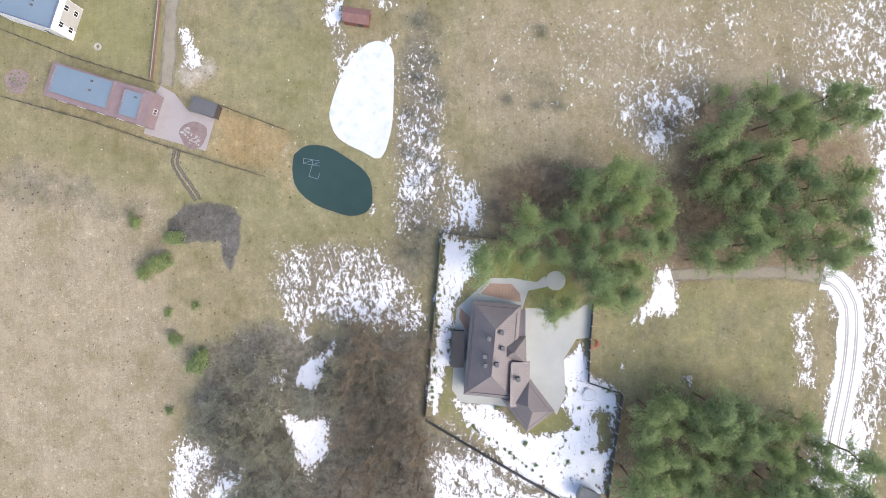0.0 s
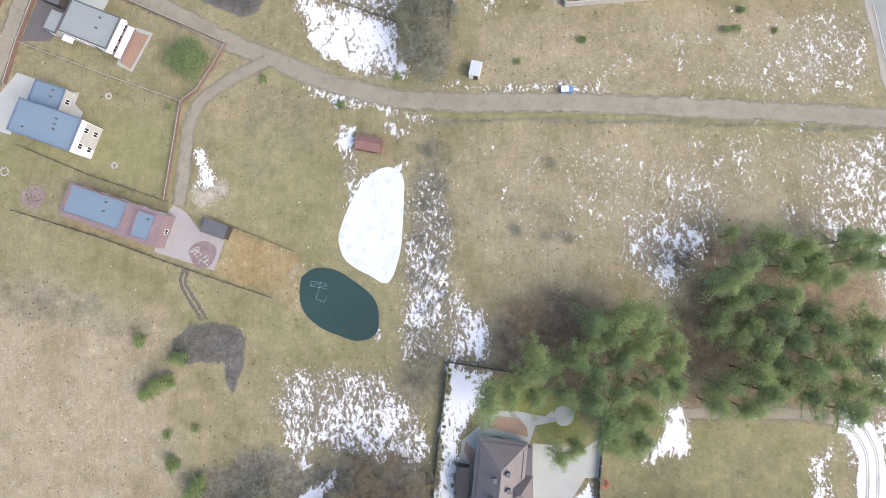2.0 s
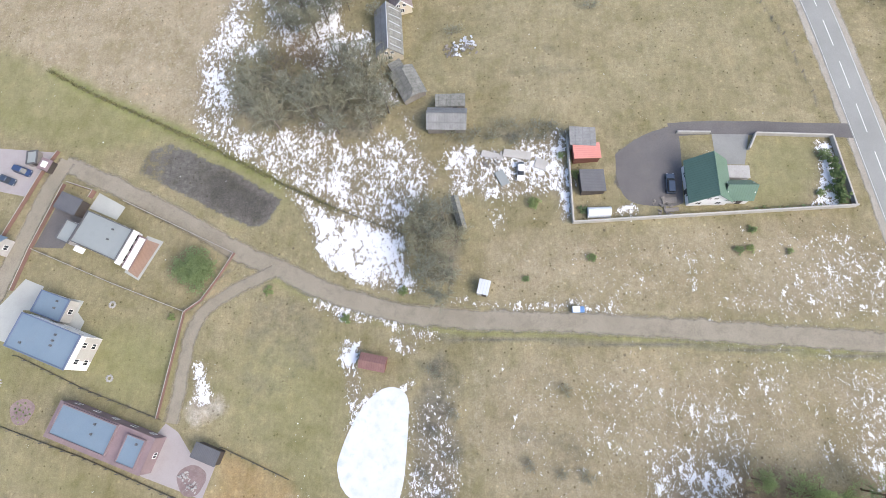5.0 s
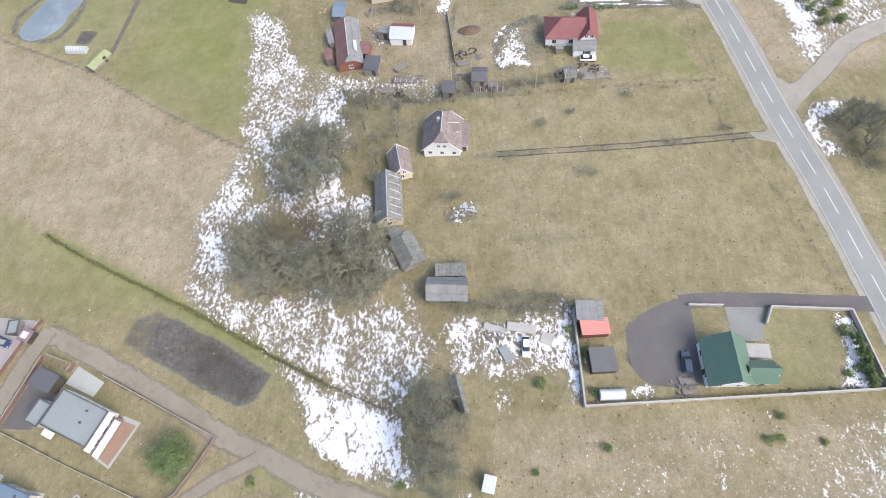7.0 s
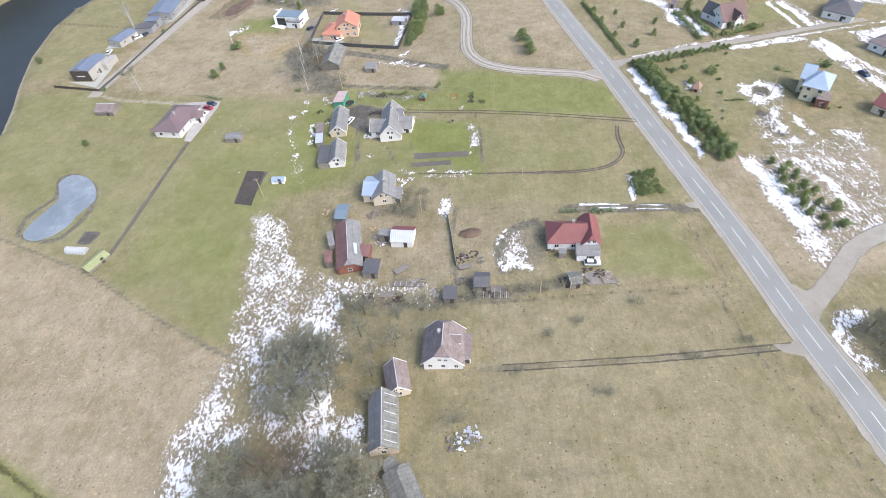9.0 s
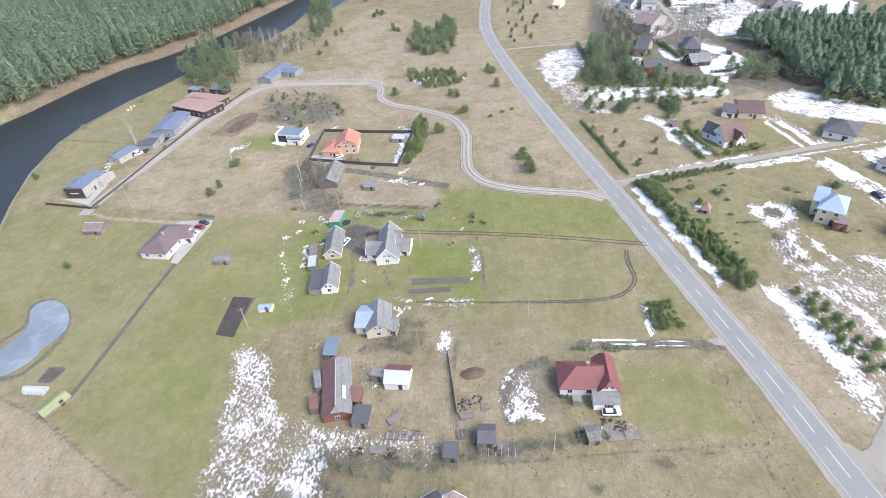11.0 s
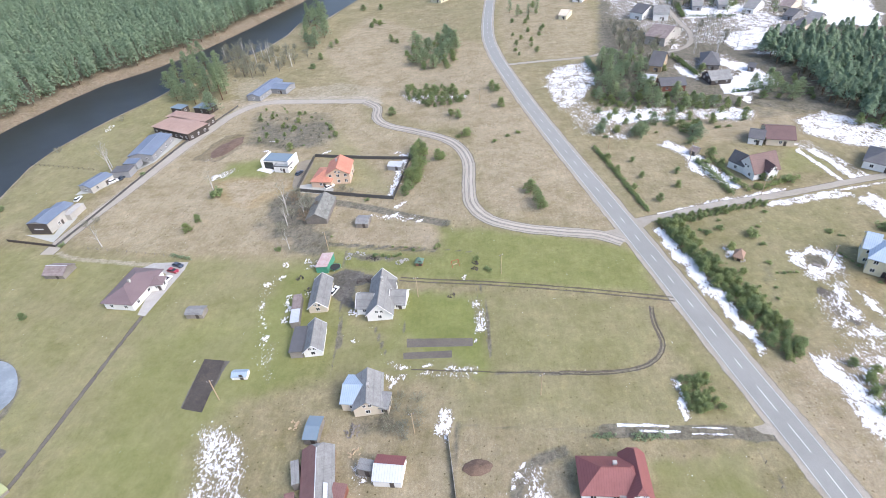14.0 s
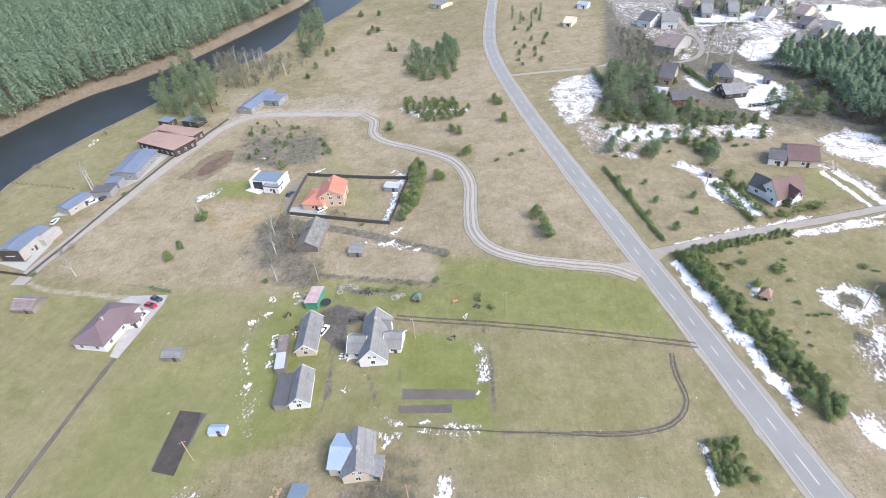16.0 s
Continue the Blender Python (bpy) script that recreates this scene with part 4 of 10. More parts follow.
zone("snow", 0.60, 5, [(32.0, 35.1), (50.4, 40.2), (47.8, 29.9), (45.3, 24.2), (34.0, 26.4)])
zone("snow", 0.75, 3, [(41.0, 30.7), (48.7, 30.4), (47.1, 25.9), (41.7, 18.0), (37.8, 20.4), (39.7, 25.6)])
zone("snow", 0.35, 4, [(8.0, 39.8), (12.6, 39.6), (11.9, 36.1), (7.9, 36.9)])
zone("snow", 0.55, 5, [(-39.5, 3.9), (-15.7, 3.7), (-13.7, -12.4), (-23.4, -14.0), (-41.6, -7.0)])
zone("snow", 0.66, 3, [(-30.5, -3.7), (-13.4, -1.7), (-8.7, -5.4), (-7.2, -16.1), (-21.0, -14.7), (-30.7, -10.9)])
zone("snow", 0.70, 2, [(-37.4, -8.3), (-31.8, -8.4), (-32.1, -17.4), (-37.0, -16.1)])
zone("snow", 1.0, 1.2, [(-35.3, -23.4), (-31.6, -20.7), (-27.2, -17.5), (-25.3, -17.8), (-29.2, -22.9), (-31.2, -27.9), (-34.8, -27.0)])
zone("snow", 1.0, 1.5, [(-40.0, -30.5), (-36.8, -33.3), (-28.9, -33.9), (-28.8, -39.0), (-32.7, -47.0), (-35.9, -44.4), (-36.4, -40.2), (-38.7, -36.5)])
zone("snow", 0.8, 2.5, [(-62.1, -37.3), (-57.2, -38.6), (-53.6, -41.7), (-53.9, -46.5), (-58.8, -52.5), (-63.7, -52.4)])
zone("snow", 0.9, 2, [(-51.2, -43.2), (-47.2, -43.6), (-47.6, -49.0), (-52.6, -52.6), (-57.5, -52.5)])
zone("snow", 0.55, 2, [(-41.4, -23.9), (-37.1, -22.8), (-36.6, -26.4), (-40.9, -27.5)])
zone("snow", 0.5, 2, [(-47.8, -31.6), (-41.0, -30.1), (-41.1, -32.5), (-47.2, -32.8)])
zone("snow", 1.0, 1.0, [(-3.4, 4.5), (5.2, 3.1), (4.1, -3.4), (0.1, -8.0), (-0.9, -12.6), (-4.8, -31.9), (-7.8, -33.9)])
zone("snow", 1.08, 1.0, [(-2.3, -29.6), (6.9, -30.4), (13.0, -37.8), (18.8, -36.1), (20.8, -29.2), (20.1, -22.3), (24.3, -17.6), (25.7, -24.7), (32.1, -29.1), (28.3, -49.4), (21.2, -51.0), (8.8, -45.2), (1.6, -36.0)])
zone("snow", 0.0, 1.0, [(18.9, -32.4), (21.0, -32.5), (21.1, -36.7), (18.8, -37.5), (15.9, -37.0)])
zone("snow", 0.0, 1.0, [(26.1, -32.2), (30.0, -32.8), (29.3, -40.8), (27.2, -39.7)])
zone("snow", 0.5, 1.5, [(-6.9, -33.7), (-2.5, -34.3), (3.2, -39.5), (8.8, -44.7), (6.5, -45.3), (-2.6, -39.5)])
zone("snow", 0.78, 2, [(-7.3, -38.2), (8.8, -45.8), (18.9, -51.0), (17.5, -59.0), (-7.8, -55.9)])
zone("snow", 1.0, 2, [(39.8, -3.5), (42.7, -3.3), (44.4, -9.1), (43.5, -13.1), (34.9, -15.2), (37.9, -10.1)])
zone("snow", 0.68, 3, [(82.0, 27.4), (95.2, 37.1), (93.3, -8.2), (83.3, -37.3), (79.9, -40.6), (71.2, -37.1), (74.5, -23.6), (73.8, -11.1), (79.0, -5.6), (82.5, 11.4)])
zone("snow", 0.7, 3, [(76.1, 48.3), (95.8, 52.0), (95.1, 34.9), (82.6, 27.4)])
zone("snow", 0.80, 2, [(67.4, -13.2), (71.0, -11.0), (70.6, -29.1), (66.5, -29.0)])
zone("snow", 0.6, 1, [(31.5, -22.6), (32.9, -22.6), (33.0, -27.2), (32.0, -27.1)])
zone("snow", 0.8, 3, [(68.9, -37.0), (83.3, -39.6), (79.2, -59.7), (67.0, -59.5)])
zone("snow", 1.0, 1.5, [(-59.0, 50.4), (-56.9, 50.3), (-54.3, 44.7), (-55.2, 42.2), (-58.7, 43.0)])
zone("snow", 0.85, 2, [(-27.0, 55.5), (-22.7, 55.2), (-23.0, 44.3), (-19.3, 45.3), (-12.0, 47.2), (-13.4, 41.3), (-24.5, 35.9), (-26.0, 46.9)])
zone("snow", 0.75, 1.5, [(-37.2, 66.8), (-25.5, 62.6), (-16.6, 59.8), (-6.7, 57.6), (-6.7, 54.8), (-16.6, 57.9), (-28.0, 60.1), (-33.2, 62.8)])
zone("snow", 0.8, 1.5, [(-16.5, 55.4), (-11.0, 54.9), (-11.6, 52.8), (-16.5, 53.6)])
zone("snow", 0.62, 3, [(-66.2, 122.8), (-59.0, 122.5), (-56.9, 107.0), (-46.2, 101.8), (-36.9, 106.9), (-28.4, 99.9), (-19.1, 103.7), (-8.4, 93.0), (-10.9, 86.9), (-15.9, 79.1), (-29.1, 84.4), (-42.9, 92.6), (-59.9, 101.1), (-65.9, 105.8)])
zone("snow", 0.86, 2.0, [(-42.0, 89.8), (-29.1, 83.3), (-14.0, 78.1), (-11.7, 65.5), (-22.0, 66.6), (-31.8, 71.7), (-34.1, 77.8)])
zone("snow", 0.70, 3, [(-4.5, 98.3), (7.0, 97.5), (19.7, 101.0), (21.3, 80.7), (16.7, 88.8), (6.9, 90.6), (-3.2, 95.4)])
zone("snow", 0.85, 1.2, [(20.4, 102.4), (22.0, 102.3), (21.6, 79.7), (19.0, 84.7)])
zone("snow", 0.9, 0.8, [(74.5, 97.4), (78.3, 96.9), (78.1, 82.3), (71.0, 82.0), (74.7, 88.4)], 0)
zone("snow", 0.25, 6, [(28.2, 75.4), (77.4, 78.7), (84.1, 58.6), (20.4, 61.9), (23.2, 71.7)])
zone("snow", 0.24, 8, [(4.0, 50.6), (26.2, 52.6), (83.8, 48.5), (81.5, 31.8), (48.2, 29.6), (19.4, 25.2), (4.8, 27.4)])
zone("snow", 0.40, 5, [(77.4, 78.7), (86.7, 74.2), (83.9, 57.5), (48.9, 59.0), (67.2, 70.8)])
zone("snow", 0.6, 1.5, [(-5.8, 63.8), (30.9, 62.3), (31.3, 60.2), (-5.7, 61.9)])
zone("snow", 0.4, 2, [(4.2, 82.7), (9.8, 83.8), (9.1, 77.9), (4.2, 78.7)])
zone("snow", 0.8, 1, [(31.6, 83.0), (36.4, 82.9), (35.6, 80.6), (30.9, 81.0)])
zone("snow", 0.68, 4, [(-64.9, 198.3), (-53.2, 192.4), (-48.5, 176.9), (-46.5, 174.6), (-54.2, 165.6), (-55.9, 151.9), (-54.9, 134.2), (-59.2, 126.3), (-59.5, 114.4), (-64.1, 105.6), (-67.1, 126.6), (-60.3, 146.6), (-60.3, 168.0)])
zone("snow", 0.66, 3, [(-63.5, 132.9), (-47.4, 132.3), (-49.2, 126.0), (-57.1, 123.2), (-56.2, 108.8), (-51.9, 103.3), (-34.4, 108.1), (-28.4, 100.2), (-23.3, 98.7), (-18.7, 104.9), (-6.2, 94.5), (-7.4, 90.0), (-15.2, 82.6), (-27.0, 85.0), (-39.8, 92.0), (-62.3, 103.6), (-61.5, 117.4)])
zone("snow", 0.62, 3, [(-51.5, 169.6), (-35.2, 169.5), (-30.4, 152.2), (-31.8, 134.8), (-24.9, 118.9), (-35.8, 119.4), (-48.3, 129.1), (-53.5, 142.7)])
zone("snow", 0.9, 2, [(-44.1, 162.9), (-34.2, 167.3), (-33.1, 156.2), (-42.8, 153.1), (-48.8, 151.5)])
zone("snow", 0.75, 2, [(-41.1, 145.6), (-32.8, 145.1), (-32.0, 137.3), (-38.0, 138.5)])
zone("snow", 0.7, 2, [(-31.5, 131.5), (-24.5, 132.7), (-22.3, 121.7), (-30.7, 123.6)])
zone("snow", 0.75, 1.5, [(-39.6, 122.5), (-34.9, 123.8), (-35.1, 119.4), (-38.3, 118.0)])
zone("snow", 0.7, 1, [(-21.4, 117.2), (-18.0, 117.0), (-16.5, 111.4), (-21.0, 111.6)])
zone("snow", 0.8, 1, [(-15.1, 108.6), (-13.1, 107.2), (-11.7, 100.7), (-13.8, 102.1)])
zone("snow", 0.5, 2, [(-37.1, 172.8), (-9.4, 167.7), (-6.2, 164.2), (-35.0, 167.4)])
zone("snow", 0.72, 2, [(10.8, 182.3), (15.0, 184.1), (18.7, 170.6), (10.9, 169.3)])
zone("snow", 1.0, 0.8, [(50.4, 205.2), (52.2, 204.5), (51.6, 193.8), (49.7, 194.0)])
zone("snow", 0.5, 1.5, [(86.5, 209.9), (89.0, 207.0), (91.8, 184.8), (94.2, 165.5), (89.5, 160.0), (88.4, 174.1)])
zone("snow", 0.45, 4, [(88.8, 212.4), (133.1, 224.9), (113.9, 176.6), (96.3, 167.4), (92.5, 187.1)])
zone("snow", 0.8, 1, [(93.5, 167.6), (112.2, 178.9), (114.3, 177.6), (99.1, 167.2), (91.2, 162.8)])
zone("snow", 0.6, 1.5, [(85.5, 151.9), (93.9, 152.6), (94.1, 149.6), (86.6, 147.4), (91.5, 135.5), (93.7, 134.6), (89.0, 135.6), (84.8, 145.7)])
zone("snow", 0.7, 1, [(-22.2, 213.2), (-14.6, 213.0), (-14.5, 210.6), (-22.0, 211.7)])
zone("snow", 0.7, 1, [(-11.9, 212.8), (2.7, 211.1), (2.7, 209.6), (-11.8, 211.3)])
zone("snow", 0.7, 1.5, [(2.6, 240.0), (6.3, 237.5), (6.2, 224.3), (3.4, 224.6)])
zone("snow", 0.34, 3, [(-67.2, 256.1), (-61.8, 255.7), (-54.9, 215.9), (-57.8, 216.1)])
zone("snow", 0.6, 2, [(-51.5, 265.2), (-47.4, 267.6), (-43.6, 261.9), (-52.2, 260.0)])
zone("snow", 1.0, 1.0, [(64.5, 267.7), (68.0, 266.6), (71.8, 252.1), (76.0, 230.6), (76.8, 212.1), (74.6, 211.4), (71.7, 227.2), (67.0, 247.8)])
zone("snow", 0.75, 1.2, [(69.5, 276.0), (80.9, 280.1), (111.3, 286.9), (119.1, 287.8), (117.4, 284.7), (88.9, 277.8), (69.6, 273.6)])
zone("snow", 0.8, 1.2, [(107.1, 278.6), (139.5, 283.1), (137.2, 279.5), (105.6, 275.7)])
zone("snow", 0.85, 2, [(84.7, 327.6), (91.8, 329.0), (97.9, 319.1), (99.8, 308.4), (105.8, 290.9), (100.7, 288.0), (89.9, 303.6), (91.6, 313.5)])
zone("snow", 0.85, 3, [(101.1, 249.9), (108.9, 254.1), (115.8, 248.8), (111.2, 240.3), (101.8, 236.8)])
zone("snow", 0.9, 2, [(83.2, 257.4), (85.9, 257.2), (84.7, 251.1), (82.2, 250.9)])
zone("snow", 0.6, 3, [(111.2, 240.3), (106.9, 225.1), (96.7, 215.7), (96.1, 229.4)])
trail("snow", 0.95, 2.0, [(137.2, 323.3), (140.1, 314.0), (144.1, 300.3), (147.1, 289.7)], 0.8)
trail("snow", 0.95, 2.0, [(141.9, 321.4), (145.5, 311.1), (148.2, 299.7), (150.2, 292.0)], 0.8)
zone("snow", 0.5, 2, [(137.7, 325.5), (143.7, 323.4), (150.6, 292.8), (143.9, 288.3)])
zone("snow", 0.80, 3, [(147.5, 342.2), (164.5, 348.7), (186.1, 326.1), (206.8, 312.2), (195.0, 296.2), (174.6, 308.0), (157.9, 314.6), (146.0, 327.7)])
zone("snow", 0.50, 5, [(56.8, 419.2), (78.7, 436.8), (77.1, 403.5), (63.7, 380.7), (71.7, 369.8), (112.7, 363.5), (133.3, 354.4), (124.1, 339.5), (105.3, 350.1), (82.3, 345.3), (73.0, 329.1), (55.4, 341.2), (53.0, 366.6), (46.9, 412.9)])
zone("snow", 0.9, 3, [(61.9, 414.1), (78.1, 434.2), (75.7, 399.9), (61.1, 381.2)])
zone("snow", 0.45, 4, [(112.7, 416.9), (155.4, 435.0), (167.0, 387.4), (139.8, 368.4), (128.9, 405.7)])
zone("snow", 1.05, 1.5, [(134.8, 389.2), (153.5, 399.5), (159.9, 380.9), (137.3, 372.4)])
zone("snow", 1.0, 1.5, [(121.9, 416.6), (127.2, 415.5), (130.1, 398.9), (125.0, 396.4)])
zone("snow", 0.9, 1.5, [(154.2, 416.6), (158.8, 415.5), (164.7, 383.3), (161.2, 380.6)])
zone("snow", 0.62, 2, [(74.4, 364.2), (104.6, 361.8), (138.2, 354.6), (133.2, 343.3), (100.4, 348.7), (71.3, 350.9)])
zone("snow", 0.48, 6, [(169.0, 541.3), (317.3, 562.8), (254.6, 464.2), (218.2, 473.3), (153.4, 445.1), (133.3, 459.9)])
zone("snow", 1.0, 2, [(165.0, 524.1), (200.8, 523.2), (193.1, 504.6), (160.8, 506.3)])
zone("snow", 1.0, 2, [(248.2, 518.5), (283.7, 507.4), (268.1, 481.3), (241.2, 479.0)])
zone("snow", 0.8, 2, [(165.8, 460.7), (187.7, 460.2), (174.5, 437.3), (162.8, 437.8)])
zone("snow", 0.7, 2, [(170.1, 431.7), (189.6, 431.5), (187.8, 421.2), (169.7, 423.3)])
zone("snow", 0.7, 2, [(130.8, 454.8), (139.8, 452.6), (134.9, 442.2), (128.0, 443.8)])
zone("snow", 0.5, 8, [(130.2, 649.6), (238.9, 632.7), (144.2, 491.9), (114.6, 475.2), (113.8, 526.6)])
zone("snow", 0.6, 3, [(-31.3, 411.0), (7.6, 398.5), (7.3, 391.5), (-24.3, 394.7)])
zone("snow", 0.85, 1.5, [(-24.6, 339.4), (-20.6, 338.5), (-25.3, 301.0), (-28.0, 302.2)])
zone("snow", 0.5, 2, [(-39.0, 292.7), (-14.2, 287.3), (-18.0, 284.7), (-38.7, 290.3)])
zone("snow", 0.6, 1, [(-110.6, 330.4), (-99.5, 337.4), (-99.7, 330.5), (-107.2, 324.7)])

zone("snow", 0.75, 1.5, [(137.1, 277.0), (145.7, 280.4), (150.9, 238.5), (144.7, 230.6), (141.3, 256.4)])
zone("snow", 0.85, 1.2, [(104.7, 233.9), (107.0, 231.3), (106.3, 220.3), (104.4, 219.9)])
zone("snow", 0.85, 1.2, [(110.8, 232.6), (113.3, 232.3), (113.2, 219.0), (110.4, 218.4)])
zone("snow", 0.8, 1.5, [(101.1, 219.3), (107.9, 220.7), (107.4, 215.7), (99.1, 216.5)])
zone("snow", 0.7, 1.5, [(121.4, 223.4), (124.3, 222.2), (125.2, 217.0), (119.6, 216.0)])
zone("snow", 0.6, 2.0, [(146.0, 261.9), (153.4, 256.9), (152.9, 253.0), (144.1, 254.1)])
trail("litter", 0.9, 1.0, [(140.3, 277.9), (143.2, 260.2), (144.8, 240.9)], 0.5)
trail("snow", 0.0, 1.2, [(140.3, 277.9), (143.2, 260.2), (144.8, 240.9)], 0.5)
zone("snow", 0.85, 2, [(69.0, 362.3), (93.6, 361.6), (95.7, 350.8), (68.6, 348.7)])
zone("snow", 0.85, 2, [(120.0, 359.2), (135.0, 356.5), (130.2, 345.1), (118.1, 347.1)])
zone("snow", 0.9, 2, [(135.8, 393.3), (162.0, 392.4), (163.7, 383.5), (138.2, 370.7)])
zone("snow", 0.85, 3, [(177.4, 469.2), (197.6, 470.5), (190.4, 447.3), (167.6, 441.2)])
zone("snow", 0.95, 3, [(249.1, 514.9), (290.1, 518.8), (263.3, 479.9), (240.1, 483.6)])
zone("snow", 0.9, 2, [(166.7, 526.9), (200.9, 516.6), (194.4, 505.8), (164.3, 508.4)])
zone("snow", 0.62, 3, [(-64.1, 201.2), (-55.0, 196.0), (-48.3, 175.4), (-39.2, 174.8), (-32.6, 164.3), (-32.4, 156.7), (-37.6, 152.8), (-44.8, 145.3), (-55.1, 145.7), (-59.9, 158.1), (-61.7, 174.4), (-60.4, 185.7)])
zone("snow", 0.45, 2, [(-33.7, 169.3), (-17.6, 165.5), (-6.4, 163.5), (-7.8, 161.3), (-31.5, 163.9)])
trail("snow", 0.9, 0.9, [(12.3, 185.4), (9.0, 179.1), (9.4, 173.2), (12.1, 169.5)], 0.5)
trail("snow", 0.9, 0.9, [(11.9, 177.0), (13.4, 171.8), (17.1, 170.2)], 0.5)
trail("snow", 0.8, 0.8, [(13.5, 178.7), (15.9, 174.4), (17.9, 173.7)], 0.5)
zone("snow", 0.7, 1.0, [(-5.7, 198.7), (-3.2, 199.0), (-3.3, 192.7), (-4.9, 190.8)])
zone("snow", 0.6, 1.0, [(-26.4, 188.3), (-23.2, 189.0), (-21.9, 182.8), (-25.0, 183.1)])
zone("snow", 0.36, 1.5, [(-56.9, 227.3), (-53.2, 228.5), (-51.2, 210.1), (-54.6, 213.0)])
zone("snow", 0.46, 2, [(98.0, 213.3), (121.1, 215.5), (121.4, 183.3), (114.6, 181.6), (91.7, 166.4), (91.3, 183.3)])
trail("snow", 0.9, 2.2, [(101.6, 209.6), (106.2, 200.5), (108.9, 184.8)], 1.0)
trail("snow", 0.8, 1.2, [(106.3, 209.2), (111.5, 198.8), (113.8, 190.8)], 1.0)
zone("snow", 0.92, 1.2, [(86.0, 210.7), (90.4, 210.3), (95.2, 191.2), (95.1, 174.3), (90.8, 163.6), (89.7, 181.2)])
zone("snow", 0.85, 1.0, [(91.0, 164.1), (102.6, 174.8), (110.7, 179.7), (101.7, 172.8), (90.8, 162.6)])
zone("snow", 0.7, 1.0, [(86.0, 153.0), (92.8, 153.5), (95.8, 151.2), (91.3, 150.1), (85.4, 145.5), (89.8, 136.1), (82.6, 136.4), (82.9, 145.6)])
trail("snow", 0.95, 1.6, [(69.3, 275.8), (83.7, 277.6), (95.2, 279.3), (107.3, 281.5)], 0.6)
trail("snow", 0.9, 1.4, [(108.3, 278.5), (134.9, 284.0), (159.4, 288.5), (176.3, 291.6)], 0.6)
trail("snow", 1.0, 2.6, [(141.1, 314.5), (143.6, 302.6), (144.9, 288.6)], 0.8)
trail("snow", 1.0, 2.2, [(136.1, 315.4), (138.2, 301.2), (139.6, 288.3)], 0.8)
trail("snow", 1.0, 2.4, [(139.0, 279.6), (142.2, 268.1), (147.7, 244.8)], 0.8)
trail("snow", 1.0, 1.6, [(142.7, 281.9), (146.9, 269.3), (152.5, 251.1)], 0.8)
zone("snow", 0.8, 1.5, [(155.3, 285.0), (173.8, 287.4), (163.5, 269.8), (156.5, 275.3)])
zone("snow", 0.72, 2, [(56.7, 427.7), (74.8, 433.1), (76.9, 407.4), (65.0, 380.5), (52.1, 368.5), (49.1, 390.0)])
zone("snow", 1.0, 2, [(167.1, 526.6), (201.7, 524.2), (192.3, 502.8), (161.6, 505.5)])
zone("snow", 0.75, 2, [(168.9, 464.7), (188.8, 464.4), (178.8, 443.5), (162.7, 445.1)])
zone("snow", 0.95, 2, [(134.5, 388.1), (147.8, 391.6), (153.8, 386.2), (147.1, 372.4), (136.2, 371.6)])
for px, py in ((-23.2, 295.0), (-21.6, 296.8), (-26.3, 289.0), (-24.0, 289.6), (-18.8, 284.9), (-15.0, 283.9), (-62.5, 343.7), (-59.7, 346.3), (-45.3, 340.4), (-26.1, 339.7), (-90.6, 351.2), (-88.8, 361.8)):
    zone("snow", 0.9, 0.8, [(px + 1.8 * math.cos(a), py + 1.2 * math.sin(a)) for a in np.linspace(0, math.tau, 9)[:-1]])
zone("snow", 0.8, 0.8, [(-22.3, 216.7), (-17.7, 216.6), (-13.9, 214.4), (-17.6, 214.5)])
zone("snow", 0.9, 0.8, [(-11.6, 215.5), (-7.9, 215.4), (-7.9, 213.9), (-11.6, 214.6)])
zone("snow", 0.82, 0.8, [(-4.2, 214.1), (3.2, 213.3), (3.1, 211.6), (-3.8, 212.6)])
zone("snow", 0.8, 1.0, [(-6.4, 201.0), (-3.6, 200.8), (-2.6, 196.5), (-5.5, 193.8), (-7.3, 194.8)])
zone("snow", 0.95, 0.8, [(50.3, 205.3), (52.2, 205.2), (52.2, 194.8), (50.7, 193.9)])
zone("snow", 0.64, 2, [(-4.4, 98.7), (-1.5, 99.0), (8.1, 96.7), (16.8, 95.9), (18.2, 90.8), (17.8, 85.9), (6.6, 85.7), (-4.2, 86.5)])
zone("snow", 0.9, 0.8, [(18.9, 98.4), (20.7, 99.3), (21.3, 93.4), (21.5, 86.9), (19.2, 86.3), (18.6, 92.2)])
zone("soil", 0.8, 0.8, [(100.6, 233.9), (103.4, 233.6), (103.7, 223.5), (99.9, 223.3)])
for px, py in ((4.9, 236.1), (5.0, 228.2), (3.9, 221.8), (-52.6, 264.8), (-59.9, 262.7), (-59.4, 256.1), (-63.5, 253.0), (-62.5, 242.4), (-57.6, 228.9), (-53.6, 236.4), (-53.4, 240.5), (-48.8, 248.3), (0.2, 249.3), (-30.6, 226.6), (-19.0, 210.1)):
    r = 0.85
    zone("snow", 0.8, 0.7, [(px + r * math.cos(a), py + r * 1.3 * math.sin(a)) for a in np.linspace(0, math.tau, 9)[:-1]])
zone("litter", 1.0, 5, [(108.4, 506.8), (126.2, 516.2), (120.7, 459.8), (124.7, 445.8), (114.7, 439.8), (95.1, 452.5)])
zone("snow", 0.0, 4, [(108.4, 506.8), (126.2, 516.2), (120.7, 459.8), (124.7, 445.8), (114.7, 439.8), (100.1, 455.5)])
zone("snow", 1.0, 2, [(168.5, 526.8), (201.0, 529.8), (212.7, 516.9), (206.6, 503.8), (161.7, 507.8)])
zone("snow", 1.1, 3, [(253.4, 533.3), (273.1, 527.0), (277.8, 487.7), (260.3, 460.2), (235.1, 466.7), (243.6, 507.8)])
